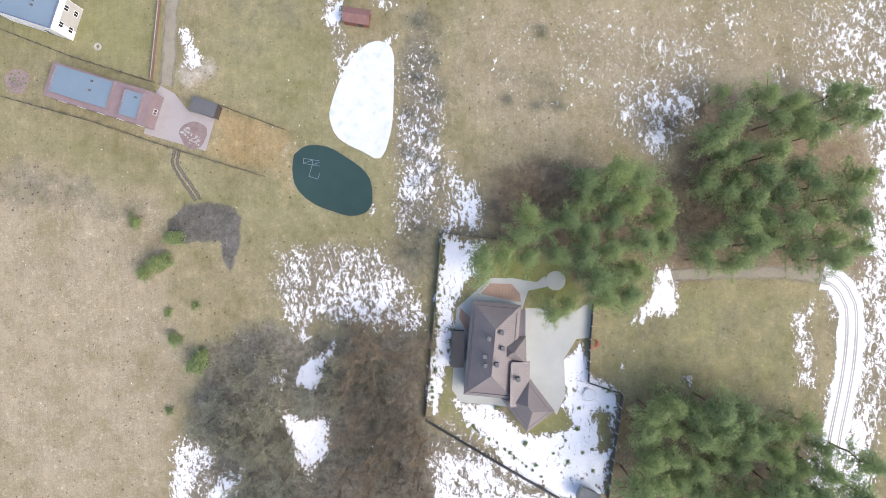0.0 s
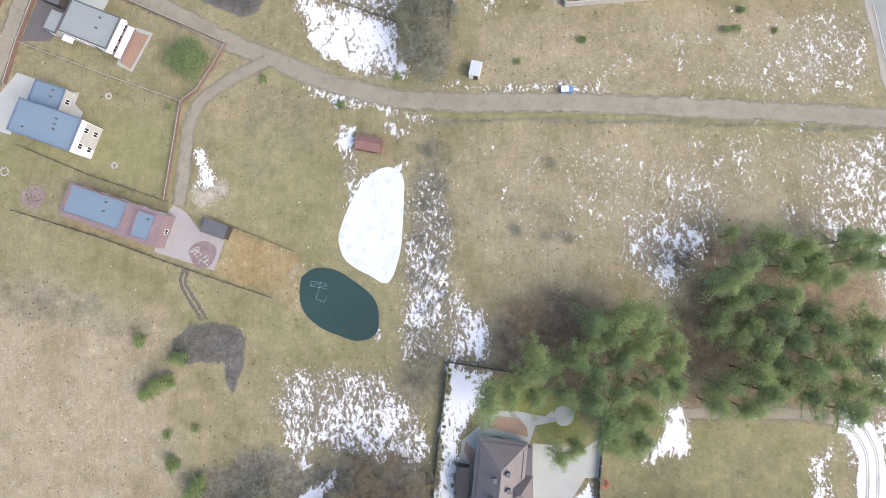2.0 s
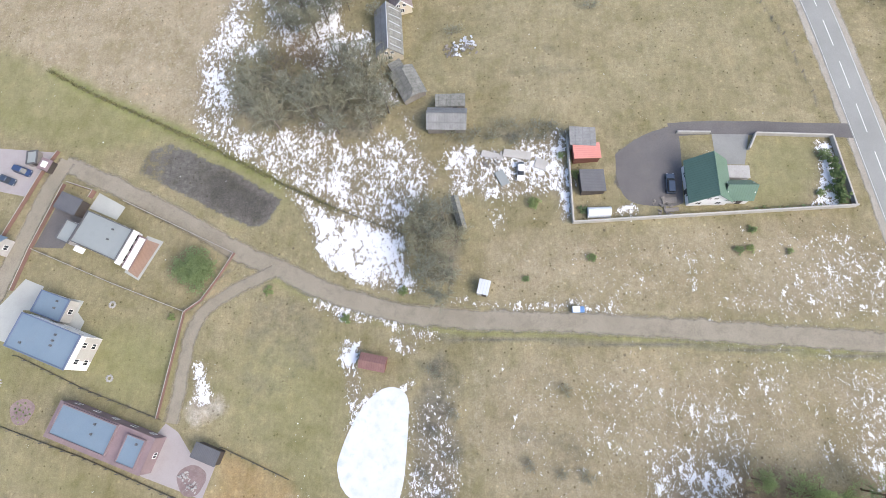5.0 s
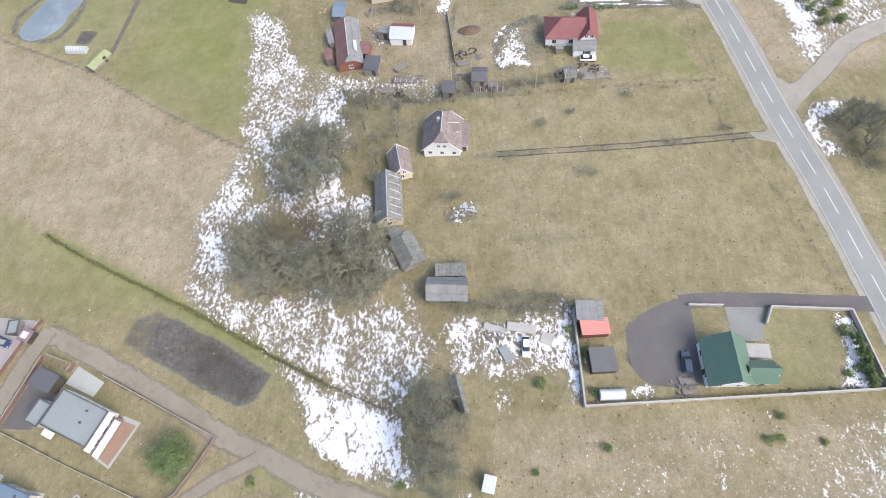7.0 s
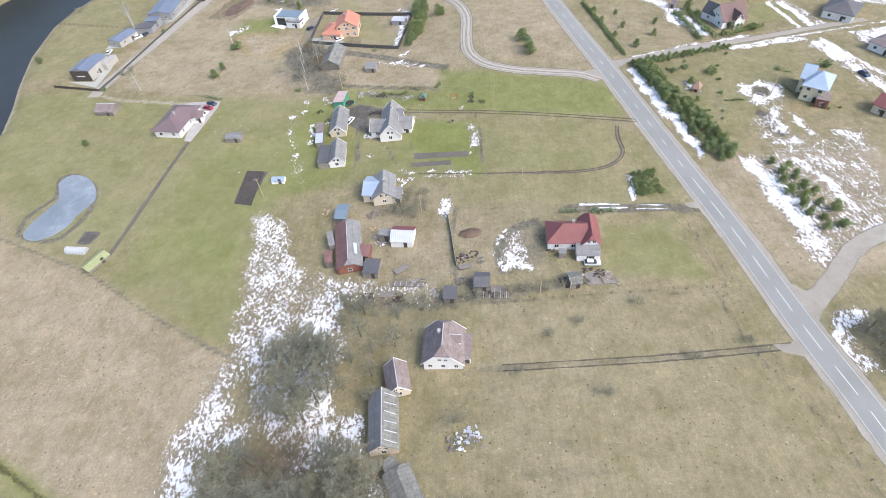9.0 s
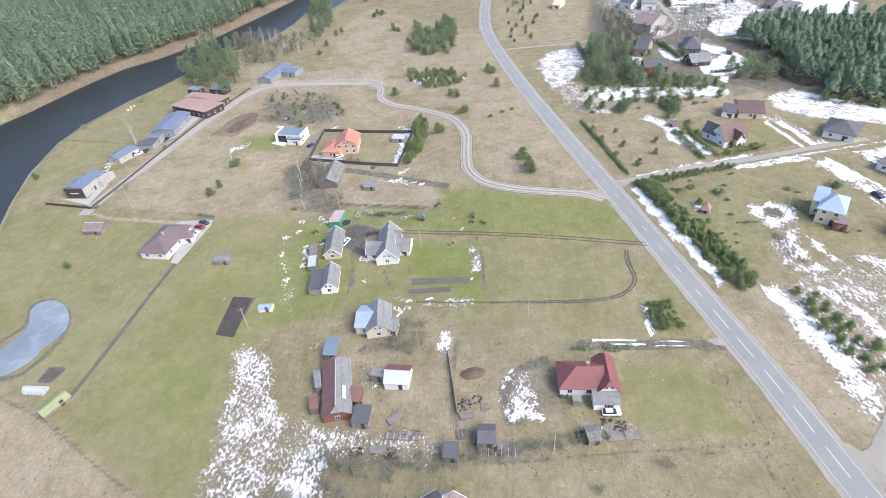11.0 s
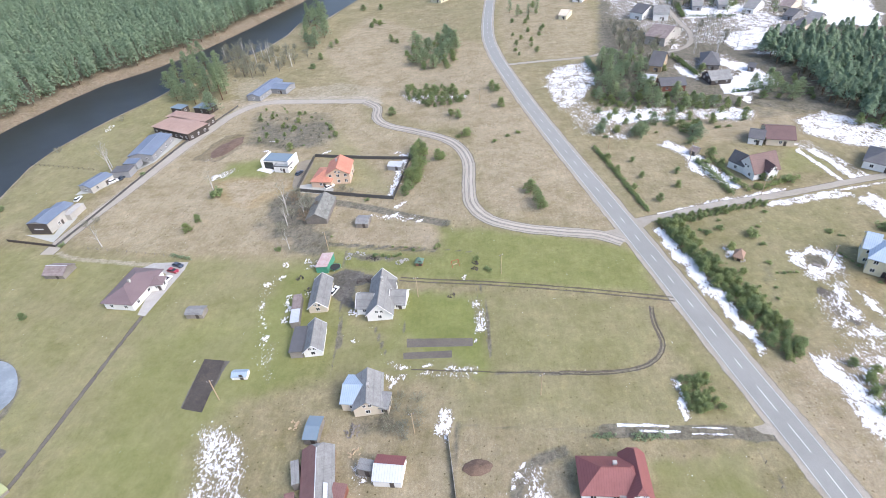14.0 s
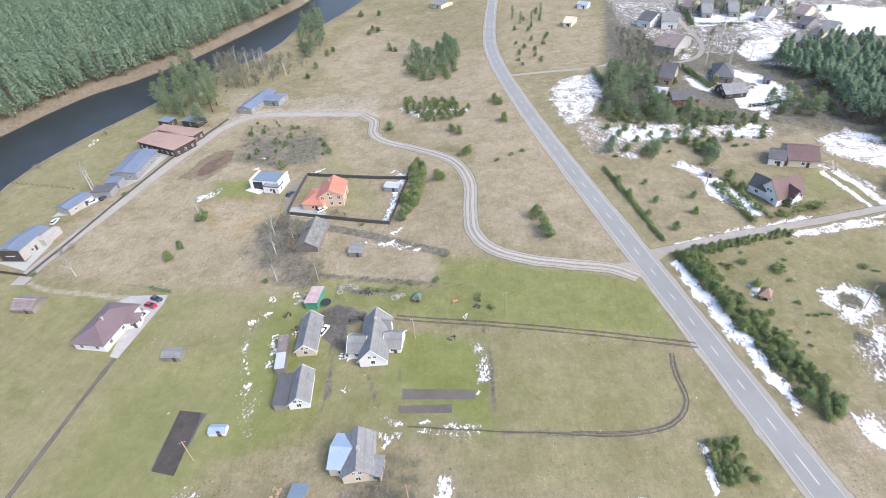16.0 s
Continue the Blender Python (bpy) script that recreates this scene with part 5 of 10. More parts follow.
zone("snow", 0.68, 3, [(190.1, 512.9), (211.9, 511.1), (217.1, 484.3), (188.9, 468.9), (181.3, 483.4)])
zone("snow", 0.85, 3, [(170.5, 459.3), (188.4, 464.2), (175.6, 434.3), (162.1, 434.3)])
zone("snow", 1.1, 1.2, [(134.0, 387.2), (142.3, 391.1), (151.3, 386.3), (165.0, 385.3), (152.1, 376.5), (137.2, 372.7), (132.8, 374.9)])
zone("snow", 1.05, 1.2, [(150.1, 424.2), (160.7, 403.9), (165.1, 383.7), (160.6, 380.1), (154.0, 395.3), (146.1, 415.7)])
zone("snow", 1.0, 1.2, [(123.8, 414.9), (128.8, 400.2), (126.6, 394.1), (120.4, 405.1)])
zone("snow", 1.0, 1.2, [(139.7, 369.5), (145.1, 369.9), (138.7, 361.6), (135.8, 364.7)])
zone("snow", 0.92, 1.5, [(100.7, 251.5), (107.3, 252.9), (112.6, 250.5), (113.8, 245.6), (110.3, 240.9), (102.5, 241.0), (99.2, 246.9)])
zone("snow", 0.1, 0.8, [(103.9, 249.2), (109.6, 249.2), (111.0, 245.8), (108.3, 243.6), (103.8, 244.4)])
zone("litter", 1.0, 0.8, [(103.9, 249.2), (109.6, 249.2), (111.0, 245.8), (108.3, 243.6), (103.8, 244.4)])
# mossy grass in the villa's garden
for kind, amount in (("needle", 0.0), ("litter", 0.0), ("tan", 0.0), ("lush", 0.85)):
    zone(kind, amount, 2.5, [(5.4, 0.1), (13.0, 0.5), (21.6, -2.2), (25.4, -10.9), (14.4, -11.9), (13.4, -7.8), (5.3, -4.1)])
zone("snow", 0.5, 3, [(-50.0, 171.0), (-38.5, 173.0), (-32.0, 160.0), (-32.0, 150.0), (-44.0, 147.0)])
zone("snow", 0.85, 2, [(-39.8, 148.2), (-34.2, 147.0), (-32.1, 140.7), (-32.0, 133.9), (-36.7, 134.2)])
zone("snow", 0.8, 2, [(-41.5, 162.7), (-36.7, 168.5), (-31.5, 168.1), (-33.0, 160.1), (-35.2, 153.5), (-40.3, 152.5)])
zone("snow", 1.0, 0.5, [(-19.1, 11.6), (-18.2, 11.9), (-17.6, 10.6), (-18.3, 9.7), (-19.0, 10.2)])
# late snow in the rough grass north of the pines and along the road
for amount, soft, plot in ((0.34, 5, [(24.3, 47.1), (58.4, 46.7), (57.4, 35.2), (23.8, 35.4)]), (0.62, 5, [(34.8, 32.1), (49.8, 35.3), (48.9, 25.1), (40.4, 19.5), (35.1, 21.6)]), (0.5, 5, [(69.9, 48.3), (84.1, 48.1), (80.5, 23.7), (72.8, 25.7)])):
    zone("snow", amount, soft, plot)
# trodden sand where the riverside lane turns
trail("sand", 0.85, 9.0, [(-122.0, 402.0), (-106.0, 414.0), (-74.0, 411.0), (-50.0, 407.0), (-42.0, 397.0)], 3.0)
trail("sand", 0.6, 8.0, [(-150.0, 300.0), (-143.0, 326.0), (-134.0, 360.0), (-126.0, 385.0)], 2.5)
nx, ny = len(gx), len(gy)
verts = np.stack([GX, GY, GZ], -1).reshape(-1, 3)
idx = np.arange(nx * ny).reshape(ny, nx)
faces = np.stack([idx[:-1, :-1], idx[:-1, 1:], idx[1:, 1:], idx[1:, :-1]], -1).reshape(-1, 4)
me = bpy.data.meshes.new("ground")
me.vertices.add(len(verts))
me.vertices.foreach_set("co", verts.ravel())
me.loops.add(faces.size)
me.loops.foreach_set("vertex_index", faces.ravel().astype(np.int32))
me.polygons.add(len(faces))
me.polygons.foreach_set("loop_start", np.arange(0, faces.size, 4, dtype=np.int32))
me.polygons.foreach_set("use_smooth", np.ones(len(faces), bool))
me.update()
for k in KINDS:
    me.attributes.new(k, "FLOAT", "POINT").data.foreach_set("value", cover[k].ravel().astype(np.float32))
ground = tagged(new("ground", me), "dormant grassland with lawns, bare soil and melting snow", "ground", "", "structure")


def ground_material():
    m = bpy.data.materials.new("ground")
    nt, bs = nodes_of(m)
    co = world_at(nt)

    def has(k):
        a = nt.nodes.new("ShaderNodeAttribute")
        a.attribute_name = k
        return a.outputs["Fac"]

    broad, mid, tuft, fine = nz(nt, 0.03, 4, 0.6, co), nz(nt, 0.16, 6, 0.7, co), nz(nt, 0.8, 5, 0.78, co), nz(nt, 3.6, 3, 0.7, co)
    col = mixc(nt, ramp(nt, mid, [(0.35, 0.0), (0.68, 1.0)]), (0.262, 0.213, 0.120), (0.330, 0.271, 0.165))
    col = mixc(nt, ramp(nt, broad, [(0.40, 0.0), (0.65, 0.5)]), col, (0.243, 0.213, 0.110))
    # dry field, paler and pinker, with dark tufts
    dry = mixc(nt, ramp(nt, mid, [(0.3, 0.0), (0.7, 1.0)]), (0.328, 0.256, 0.165), (0.388, 0.313, 0.211))
    dry = mixc(nt, ramp(nt, tuft, [(0.55, 0.0), (0.66, 0.75)]), dry, mixc(nt, ramp(nt, nz(nt, 0.13, 3, 0.6, co), [(0.42, 0.0), (0.6, 1.0)]), (0.27, 0.21, 0.145), (0.19, 0.148, 0.10)))
    dry = mixc(nt, ramp(nt, nz(nt, 1.5, 4, 0.75, co), [(0.55, 0.0), (0.62, 0.85)]), dry, mixc(nt, ramp(nt, nz(nt, 0.2, 3, 0.6, co), [(0.42, 0.0), (0.58, 1.0)]), (0.385, 0.313, 0.215), (0.445, 0.376, 0.282)))
    col = mixc(nt, has("tan"), col, dry)
    lawn = mixc(nt, ramp(nt, mid, [(0.3, 0.0), (0.7, 1.0)]), (0.200, 0.198, 0.074), (0.262, 0.245, 0.108))
    lawn = mixc(nt, ramp(nt, nz(nt, 0.05, 5, 0.65, co), [(0.44, 0.0), (0.62, 0.75)]), lawn, (0.268, 0.236, 0.122))
    col = mixc(nt, has("green"), col, lawn)
    lush = mixc(nt, ramp(nt, mid, [(0.3, 0.0), (0.7, 1.0)]), (0.172, 0.192, 0.053), (0.240, 0.245, 0.082))
    col = mixc(nt, has("lush"), col, lush)
    leaf = mixc(nt, ramp(nt, tuft, [(0.35, 0.0), (0.65, 1.0)]), (0.142, 0.124, 0.092), (0.225, 0.196, 0.150))
    frayed = ramp(nt, maths(nt, "SUBTRACT", has("litter"), maths(nt, "MULTIPLY", mid, 0.7)), [(0.0, 0.0), (0.35, 1.0)])
    col = mixc(nt, frayed, col, leaf)
    duff = mixc(nt, ramp(nt, tuft, [(0.32, 0.0), (0.68, 1.0)]), (0.205, 0.148, 0.102), (0.275, 0.205, 0.142))
    col = mixc(nt, ramp(nt, maths(nt, "SUBTRACT", has("needle"), maths(nt, "MULTIPLY", mid, 0.5)), [(0.0, 0.0), (0.5, 1.0)]), col, duff)
    col = mixc(nt, has("clay"), col, mixc(nt, ramp(nt, mid, [(0.35, 0.0), (0.7, 1.0)]), (0.335, 0.225, 0.105), (0.375, 0.285, 0.160)))
    edge = maths(nt, "MULTIPLY", maths(nt, "SUBTRACT", tuft, 0.5), 0.6)
    sandy = ramp(nt, maths(nt, "ADD", has("sand"), edge), [(0.3, 0.0), (0.7, 1.0)])
    col = mixc(nt, sandy, col, mixc(nt, ramp(nt, tuft, [(0.3, 0.0), (0.7, 1.0)]), (0.36, 0.30, 0.225), (0.45, 0.385, 0.305)))
    soil = mixc(nt, ramp(nt, tuft, [(0.35, 0.0), (0.7, 1.0)]), (0.118, 0.106, 0.093), (0.175, 0.155, 0.132))
    soil = mixc(nt, ramp(nt, has("soil"), [(0.72, 0.0), (0.95, 0.75)]), soil, mixc(nt, ramp(nt, fine, [(0.4, 0.0), (0.7, 1.0)]), (0.072, 0.064, 0.056), (0.125, 0.110, 0.092)))
    col = mixc(nt, ramp(nt, maths(nt, "ADD", has("soil"), maths(nt, "MULTIPLY", edge, 1.3)), [(0.42, 0.0), (0.58, 1.0)]), col, soil)
    even = col
    # blotches where the sward is thin, damp or mossy
    patch = nz(nt, 0.07, 6, 0.7, co)
    col = mixc(nt, ramp(nt, patch, [(0.46, 0.0), (0.66, 0.72)]), col, mixc(nt, 1.0, col, (0.74, 0.73, 0.63), "MULTIPLY"))
    col = mixc(nt, ramp(nt, patch, [(0.28, 0.6), (0.46, 0.0)]), col, mixc(nt, 1.0, col, (1.22, 1.17, 1.13), "MULTIPLY"))
    # drifts of bleached and of mossy grass, a few paces across
    drift = nz(nt, 0.28, 4, 0.55, co)
    col = mixc(nt, ramp(nt, drift, [(0.52, 0.0), (0.66, 0.4)]), col, mixc(nt, 1.0, col, (0.85, 0.87, 0.74), "MULTIPLY"))
    col = mixc(nt, ramp(nt, drift, [(0.34, 0.4), (0.46, 0.0)]), col, mixc(nt, 1.0, col, (1.16, 1.12, 1.10), "MULTIPLY"))
    # grain of stalks and dead leaves
    col = mixc(nt, 1.0, col, ramp(nt, fine, [(0.25, 0.78), (0.75, 1.18)]), "MULTIPLY")
    col = mixc(nt, 1.0, col, ramp(nt, tuft, [(0.32, 0.80), (0.68, 1.13)]), "MULTIPLY")
    # faint lines of old ploughing and mowing
    furrow = nz(nt, 1.3, 3, 0.65, co, ((1.0, 0.14, 1), (0, 0, 0.06)))
    col = mixc(nt, 1.0, col, ramp(nt, furrow, [(0.32, 0.93), (0.68, 1.06)]), "MULTIPLY")
    # mown lawns are smoother than the rough fields
    mown = maths(nt, "MULTIPLY", maths(nt, "ADD", has("green"), has("lush"), clamp=True), 0.5)
    col = mixc(nt, mown, col, even)
    col = mixc(nt, 1.0, col, (0.895, 0.955, 0.985), "MULTIPLY")
    rough_only = maths(nt, "MULTIPLY_ADD", mown, -1.7, 1.0)
    # molehills and tussocks
    spot = nt.nodes.new("ShaderNodeTexVoronoi")
    spot.inputs["Scale"].default_value = 0.3
    nt.links.new(co, spot.inputs["Vector"])
    some = ramp(nt, nz(nt, 0.045, 2, 0.5, co), [(0.50, 0.0), (0.62, 1.0)])
    dot = maths(nt, "MULTIPLY", ramp(nt, spot.outputs["Distance"], [(0.06, 1.0), (0.11, 0.0)]), maths(nt, "MULTIPLY", some, rough_only))
    col = mixc(nt, maths(nt, "MULTIPLY", dot, 0.8), col, (0.10, 0.082, 0.06))
    # small dark tufts and pale dead stalks, scattered singly
    for size, seed, tone_of, much in ((0.62, 3.0, (0.44, 0.42, 0.35), 0.95), (0.48, 17.0, (1.42, 1.38, 1.34), 0.9)):
        speck = nt.nodes.new("ShaderNodeTexVoronoi")
        speck.inputs["Scale"].default_value = size
        shift = nt.nodes.new("ShaderNodeVectorMath")
        shift.inputs[1].default_value = (seed, seed * 2, 0)
        nt.links.new(co, shift.inputs[0])
        nt.links.new(shift.outputs[0], speck.inputs["Vector"])
        lot = ramp(nt, nz(nt, 0.11 + size * 0.1, 3, 0.6, co), [(0.41, 0.0), (0.54, 1.0)])
        at = maths(nt, "MULTIPLY", ramp(nt, maths(nt, "MULTIPLY_ADD", fine, 0.25, speck.outputs["Distance"]), [(0.20, 1.0), (0.30, 0.0)]), maths(nt, "MULTIPLY", lot, rough_only))
        col = mixc(nt, maths(nt, "MULTIPLY", at, much), col, mixc(nt, 1.0, col, tone_of, "MULTIPLY"))
    # grass that lay under snow is matted and brown
    col = mixc(nt, ramp(nt, has("snow"), [(0.25, 0.0), (0.6, 0.6)]), col, mixc(nt, ramp(nt, tuft, [(0.35, 0.0), (0.65, 1.0)]), (0.165, 0.138, 0.098), (0.235, 0.200, 0.148)))
    # snow survives in ragged flecks and drifts, drawn out along the old furrows
    f1, f2, f3 = nz(nt, 0.22, 3, 0.6, co, ((1.0, 0.75, 1), (0, 0, 0.35))), nz(nt, 1.35, 4, 0.68, co, ((1.0, 0.6, 1), (0, 0, 0.45))), nz(nt, 4.4, 2, 0.6, co)
    f = maths(nt, "ADD", maths(nt, "ADD", maths(nt, "MULTIPLY", f1, 0.28), maths(nt, "MULTIPLY", f2, 0.48)), maths(nt, "MULTIPLY", f3, 0.24))
    f = maths(nt, "MULTIPLY_ADD", f, 4.6, -1.96)
    white = ramp(nt, maths(nt, "ADD", maths(nt, "ADD", f, has("snow")), -1.0), [(0.0, 0.0), (0.07, 1.0)])
    fleck = maths(nt, "MULTIPLY", ramp(nt, maths(nt, "MULTIPLY_ADD", maths(nt, "MINIMUM", has("snow"), 0.42), 0.30, nz(nt, 2.1, 4, 0.72, co, ((1.0, 0.6, 1), (0, 0, 0.4)))), [(0.725, 0.0), (0.745, 1.0)]), ramp(nt, has("snow"), [(0.10, 0.0), (0.2, 1.0)]))
    white = maths(nt, "MAXIMUM", white, fleck)
    snow = mixc(nt, ramp(nt, mid, [(0.4, 0.0), (0.7, 1.0)]), (0.80, 0.808, 0.825), (0.72, 0.742, 0.78))
    col = mixc(nt, white, col, snow)
    nt.links.new(col, bs.inputs["Base Color"])
    bs.inputs["Roughness"].default_value = 0.95
    bs.inputs["Specular IOR Level"].default_value = 0.15
    high = maths(nt, "ADD", maths(nt, "ADD", maths(nt, "MULTIPLY", tuft, 1.0), maths(nt, "MULTIPLY", fine, 0.4)), maths(nt, "MULTIPLY", white, 0.35))
    bump(nt, bs, high, 0.8, 0.25)
    return m


me.materials.append(ground_material())

bm = bmesh.new()
wl = land(-200, 0) - 1.2
n = 40
east, west_line = smooth_line(RIVER_EAST, 12), smooth_line(list(reversed(RIVER_WEST)), 12)
rows = []
for i in range(n + 1):
    a, b = east[int(i / n * (len(east) - 1))], west_line[int(i / n * (len(west_line) - 1))]
    rows.append([bm.verts.new((*(a + (b - a) * (k / 4 * 1.16 - 0.08)), wl)) for k in range(5)])
for a, b in zip(rows, rows[1:]):
    for k in range(4):
        bm.faces.new((a[k], a[k + 1], b[k + 1], b[k]))
bmesh.ops.recalc_face_normals(bm, faces=bm.faces[:])
if sum(f.normal.z for f in bm.faces) < 0:
    bmesh.ops.reverse_faces(bm, faces=bm.faces[:])
river = part("river", bm, M_RIVER, None)
tagged(river, "dark slow river reflecting a pale sky", "river", "", "structure")

# ---- roads, lanes, yards and ponds ----
def laid(name, bm, material, label, category, kind="structure"):
    return tagged(part(name, bm, material, None), label, category, "", kind)


MAIN = [(110.0, 1100.0), (50.0, 720.0), (35.4, 617.5), (26.2, 522.0), (26.0, 468.0), (34.6, 396.0), (45.4, 331.7), (52.4, 294.7), (61.0, 248.9), (68.2, 208.5), (73.4, 180.5),
        (78.0, 149.2), (81.9, 128.5), (84.4, 111.0), (87.1, 90.9), (92.5, 50.0), (99.0, 0.0), (107.0, -60.0), (130.0, -240.0)]
road = laid("road", strip(MAIN, 6.4, 0.05, 4, 0, 6, 0.06), M_ASPHALT, "grey asphalt country road with dashed centre line", "road")
laid("road_shoulder", strip(MAIN, 9.8, 0.02, 4, 0.5, 6), M_PALE, "worn gravel shoulder along the asphalt road", "shoulder")
line = smooth_line(MAIN, 1.0)
run, marks = 0.0, {}
for i in range(1, len(line)):
    seg = line[i] - line[i - 1]
    run += np.hypot(*seg)
    if run > 10.3 and -60 < line[i][1] < 560:
        run = 0.0
        half = 3.5 if line[i][1] < 207 else 1.5   # long warning dashes south of the junctions
        if half not in marks:
            bm = bmesh.new()
            box(bm, -0.09, 0.09, -half, half, 0.0, 0.012)
            marks[half] = mesh_of(bm, "lane_mark")
            marks[half].materials.append(M_PAINT)
        ob = part("lane_mark", marks[half], M_PAINT, road)
        ob.matrix_basis = pose(line[i][0], line[i][1], land(*line[i]) + 0.115, 0, 0, math.degrees(math.atan2(seg[1], seg[0])) - 90)

for side in (-2.95, 2.95):
    part("edge_line", strip(MAIN, 0.1, 0.1, 4, 0, 2, 0, side), M_PAINT, road)

VILLAGE_LANE = [(-97.1, 98.1), (-89.0, 94.5), (-75.9, 88.4), (-64.5, 82.6), (-52.0, 75.4), (-41.3, 70.9), (-33.3, 67.0), (-23.0, 63.3), (-12.9, 60.7), (3.0, 59.3), (20.7, 58.5), (49.4, 56.5), (84.5, 53.7)]
VILLAGE_LANE += [(VILLAGE_LANE[-1][0] + 14, VILLAGE_LANE[-1][1] - 2)]
laid("village_lane", strip(VILLAGE_LANE, 5.2, 0.03, 3, 0.6), M_GRAVEL, "beige gravel lane with potholes between fields", "lane")
SIDE_LANE = [(-96.5, 98.8), (-99.7, 91.6), (-103.1, 80.4), (-105.8, 70.7), (-109.0, 60.0), (-112.5, 48.3)]
laid("side_lane", strip(SIDE_LANE, 5.0, 0.036, 3, 0.6), M_LANE, "pale gravel side lane along the fences", "lane")
HOUSE_TRACK = [(-43.2, 70.7), (-48.9, 68.1), (-54.5, 64.8), (-58.6, 61.3), (-60.4, 56.8), (-61.2, 50.4), (-61.5, 44.2), (-62.3, 38.6)]
laid("house_track", strip(HOUSE_TRACK, 3.8, 0.034, 2, 0.5), M_LANE, "gravel track leading to a house", "track")
laid("river_lane", strip([(-153.4, 277.2), (-152.5, 285.4), (-149.2, 301.3), (-143.1, 324.2), (-135.4, 356.8), (-128.0, 380.0), (-120.5, 400.5), (-105.8, 412.7), (-73.9, 409.1), (-48.9, 404.9)], 6.2, 0.034, 4, 0.6), M_PALERUT, "pale gravel lane along the riverside houses", "lane")
WINDING = [(-48.9, 404.9), (-41.3, 395.0), (-40.4, 381.6), (-33.8, 371.0), (-17.1, 359.0), (-1.7, 344.0), (4.9, 325.2), (4.6, 304.6), (5.2, 290.1), (10.8, 279.5), (21.2, 272.8), (34.8, 268.6), (46.4, 265.9), (53.6, 261.0)]
laid("winding_lane", strip(WINDING, 6.0, 0.038, 4, 0.3), M_PALE, "winding pale gravel lane joining the road", "lane")
for side in (-0.95, 0.95):
    laid("wheel_track", strip(WINDING, 1.9, 0.052, 2, 0.2, 4, 0, side), M_PALERUT, "pale packed wheel track on a gravel lane", "track")
laid("east_lane", strip([(60.3, 272.0), (75.5, 275.4), (93.4, 279.9), (114.9, 283.3), (143.5, 289.4), (167.2, 293.9)], 4.0, 0.034, 4, 0.3), M_PALE, "gravel lane between hedges and houses", "lane")
laid("south_junction", strip([(79.8, 155.9), (85.8, 157.4), (92.5, 163.5), (101.2, 171.8), (108.9, 175.9), (119.8, 180.1)], 5.4, 0.036, 2, 0.3), M_PALE, "pale gravel lane branching off the road", "lane")
for side in (-0.75, 0.75):
    laid("farm_track", strip([(60.7, 233.1), (54.8, 234.6), (35.3, 239.1), (13.0, 243.9), (-6.0, 248.1), (-19.5, 251.5)], 0.75, 0.034, 2, 0.25, 2, 0, side), M_TRACK, "dark wheel rut of a farm track", "track")
laid("green_house_drive", strip([(85.1, 99.4), (75.7, 99.8), (65.0, 100.5), (53.0, 101.1), (44.4, 100.8)], 3.4, 0.036, 2, 0.2), M_DARKYARD, "dark gravel drive to a walled plot", "drive")
laid("wood_drive", strip([(43.2, -5.4), (50.0, -5.2), (61.2, -5.3), (70.1, -6.0), (73.7, -6.8)], 3.4, 0.03, 2, 0.5), M_LANE, "earth drive leading out of the pines", "drive")
SNOWY = [(72.9, -6.5), (75.6, -7.7), (78.2, -12.3), (78.0, -20.3), (76.4, -29.3), (74.2, -38.3), (72.4, -48.4)]
laid("snowy_drive", strip(SNOWY, 5.6, 0.03, 2, 0.5), M_SNOW, "drive under packed snow", "drive")
for side in (-1.15, -0.75, 0.75, 1.15):
    laid("wheel_rut", strip(SNOWY, 0.3, 0.045, 2, 0.05, 2, 0, side), M_CONCRETE, "grey wheel rut in packed snow", "track")
for k, bed in enumerate(([(-15.8, 225.2), (2.8, 222.9), (2.6, 220.0), (-15.6, 221.9)], [(-16.5, 220.1), (-3.1, 219.2), (-3.1, 216.7), (-16.3, 217.8)])):
    laid("kitchen_bed", sheet(bed, 0.05, False), M_GREYSOIL, "dug kitchen garden bed of dark soil", "garden bed")
laid("orange_house_yard", sheet([(-66.6, 317.0), (-56.3, 318.4), (-51.1, 312.1), (-51.6, 307.5), (-65.2, 311.2)], 0.05, False), M_PAVING, "pale paved yard beside an orange-roofed house", "paving")
laid("cube_house_yard", sheet([(-72.0, 338.0), (-65.3, 339.1), (-65.3, 323.6), (-66.5, 313.0), (-69.7, 316.5), (-70.9, 327.3)], 0.05), M_GRAVEL, "gravel yard beside a white house", "paving")
for side in (-0.8, 0.8):
    laid("farmhouse_track", strip([(74.8, 143.7), (64.0, 143.0), (44.9, 141.8), (24.5, 141.2), (7.9, 141.1)], 0.55, 0.034, 2, 0.3, 2, 0, side), M_TRACK, "dark wheel rut across a meadow", "track")
laid("long_path", strip([(-100.2, 242.4), (-103.0, 217.6), (-105.0, 197.1), (-106.4, 186.4), (-109.0, 178.8)], 1.5, 0.03, 3, 0.3), M_GREYSOIL, "narrow worn earth path across a lawn", "path")
for rut in ([(-60.7, 24.6), (-61.3, 21.6), (-59.7, 18.5), (-57.9, 16.0), (-56.3, 13.4)], [(-59.6, 24.6), (-60.2, 21.6), (-58.6, 18.8), (-56.8, 16.3), (-55.2, 13.6)]):
    laid("wheel_rut", strip(rut, 0.85, 0.034, 1, 0.15, 4), M_GREYSOIL, "curved wheel rut in damp grass", "track")
laid("black_bed", sheet([(-73.4, 205.6), (-67.5, 204.2), (-67.2, 221.3), (-73.4, 222.3)], 0.05, False), M_SOIL, "freshly dug black garden bed", "garden bed")
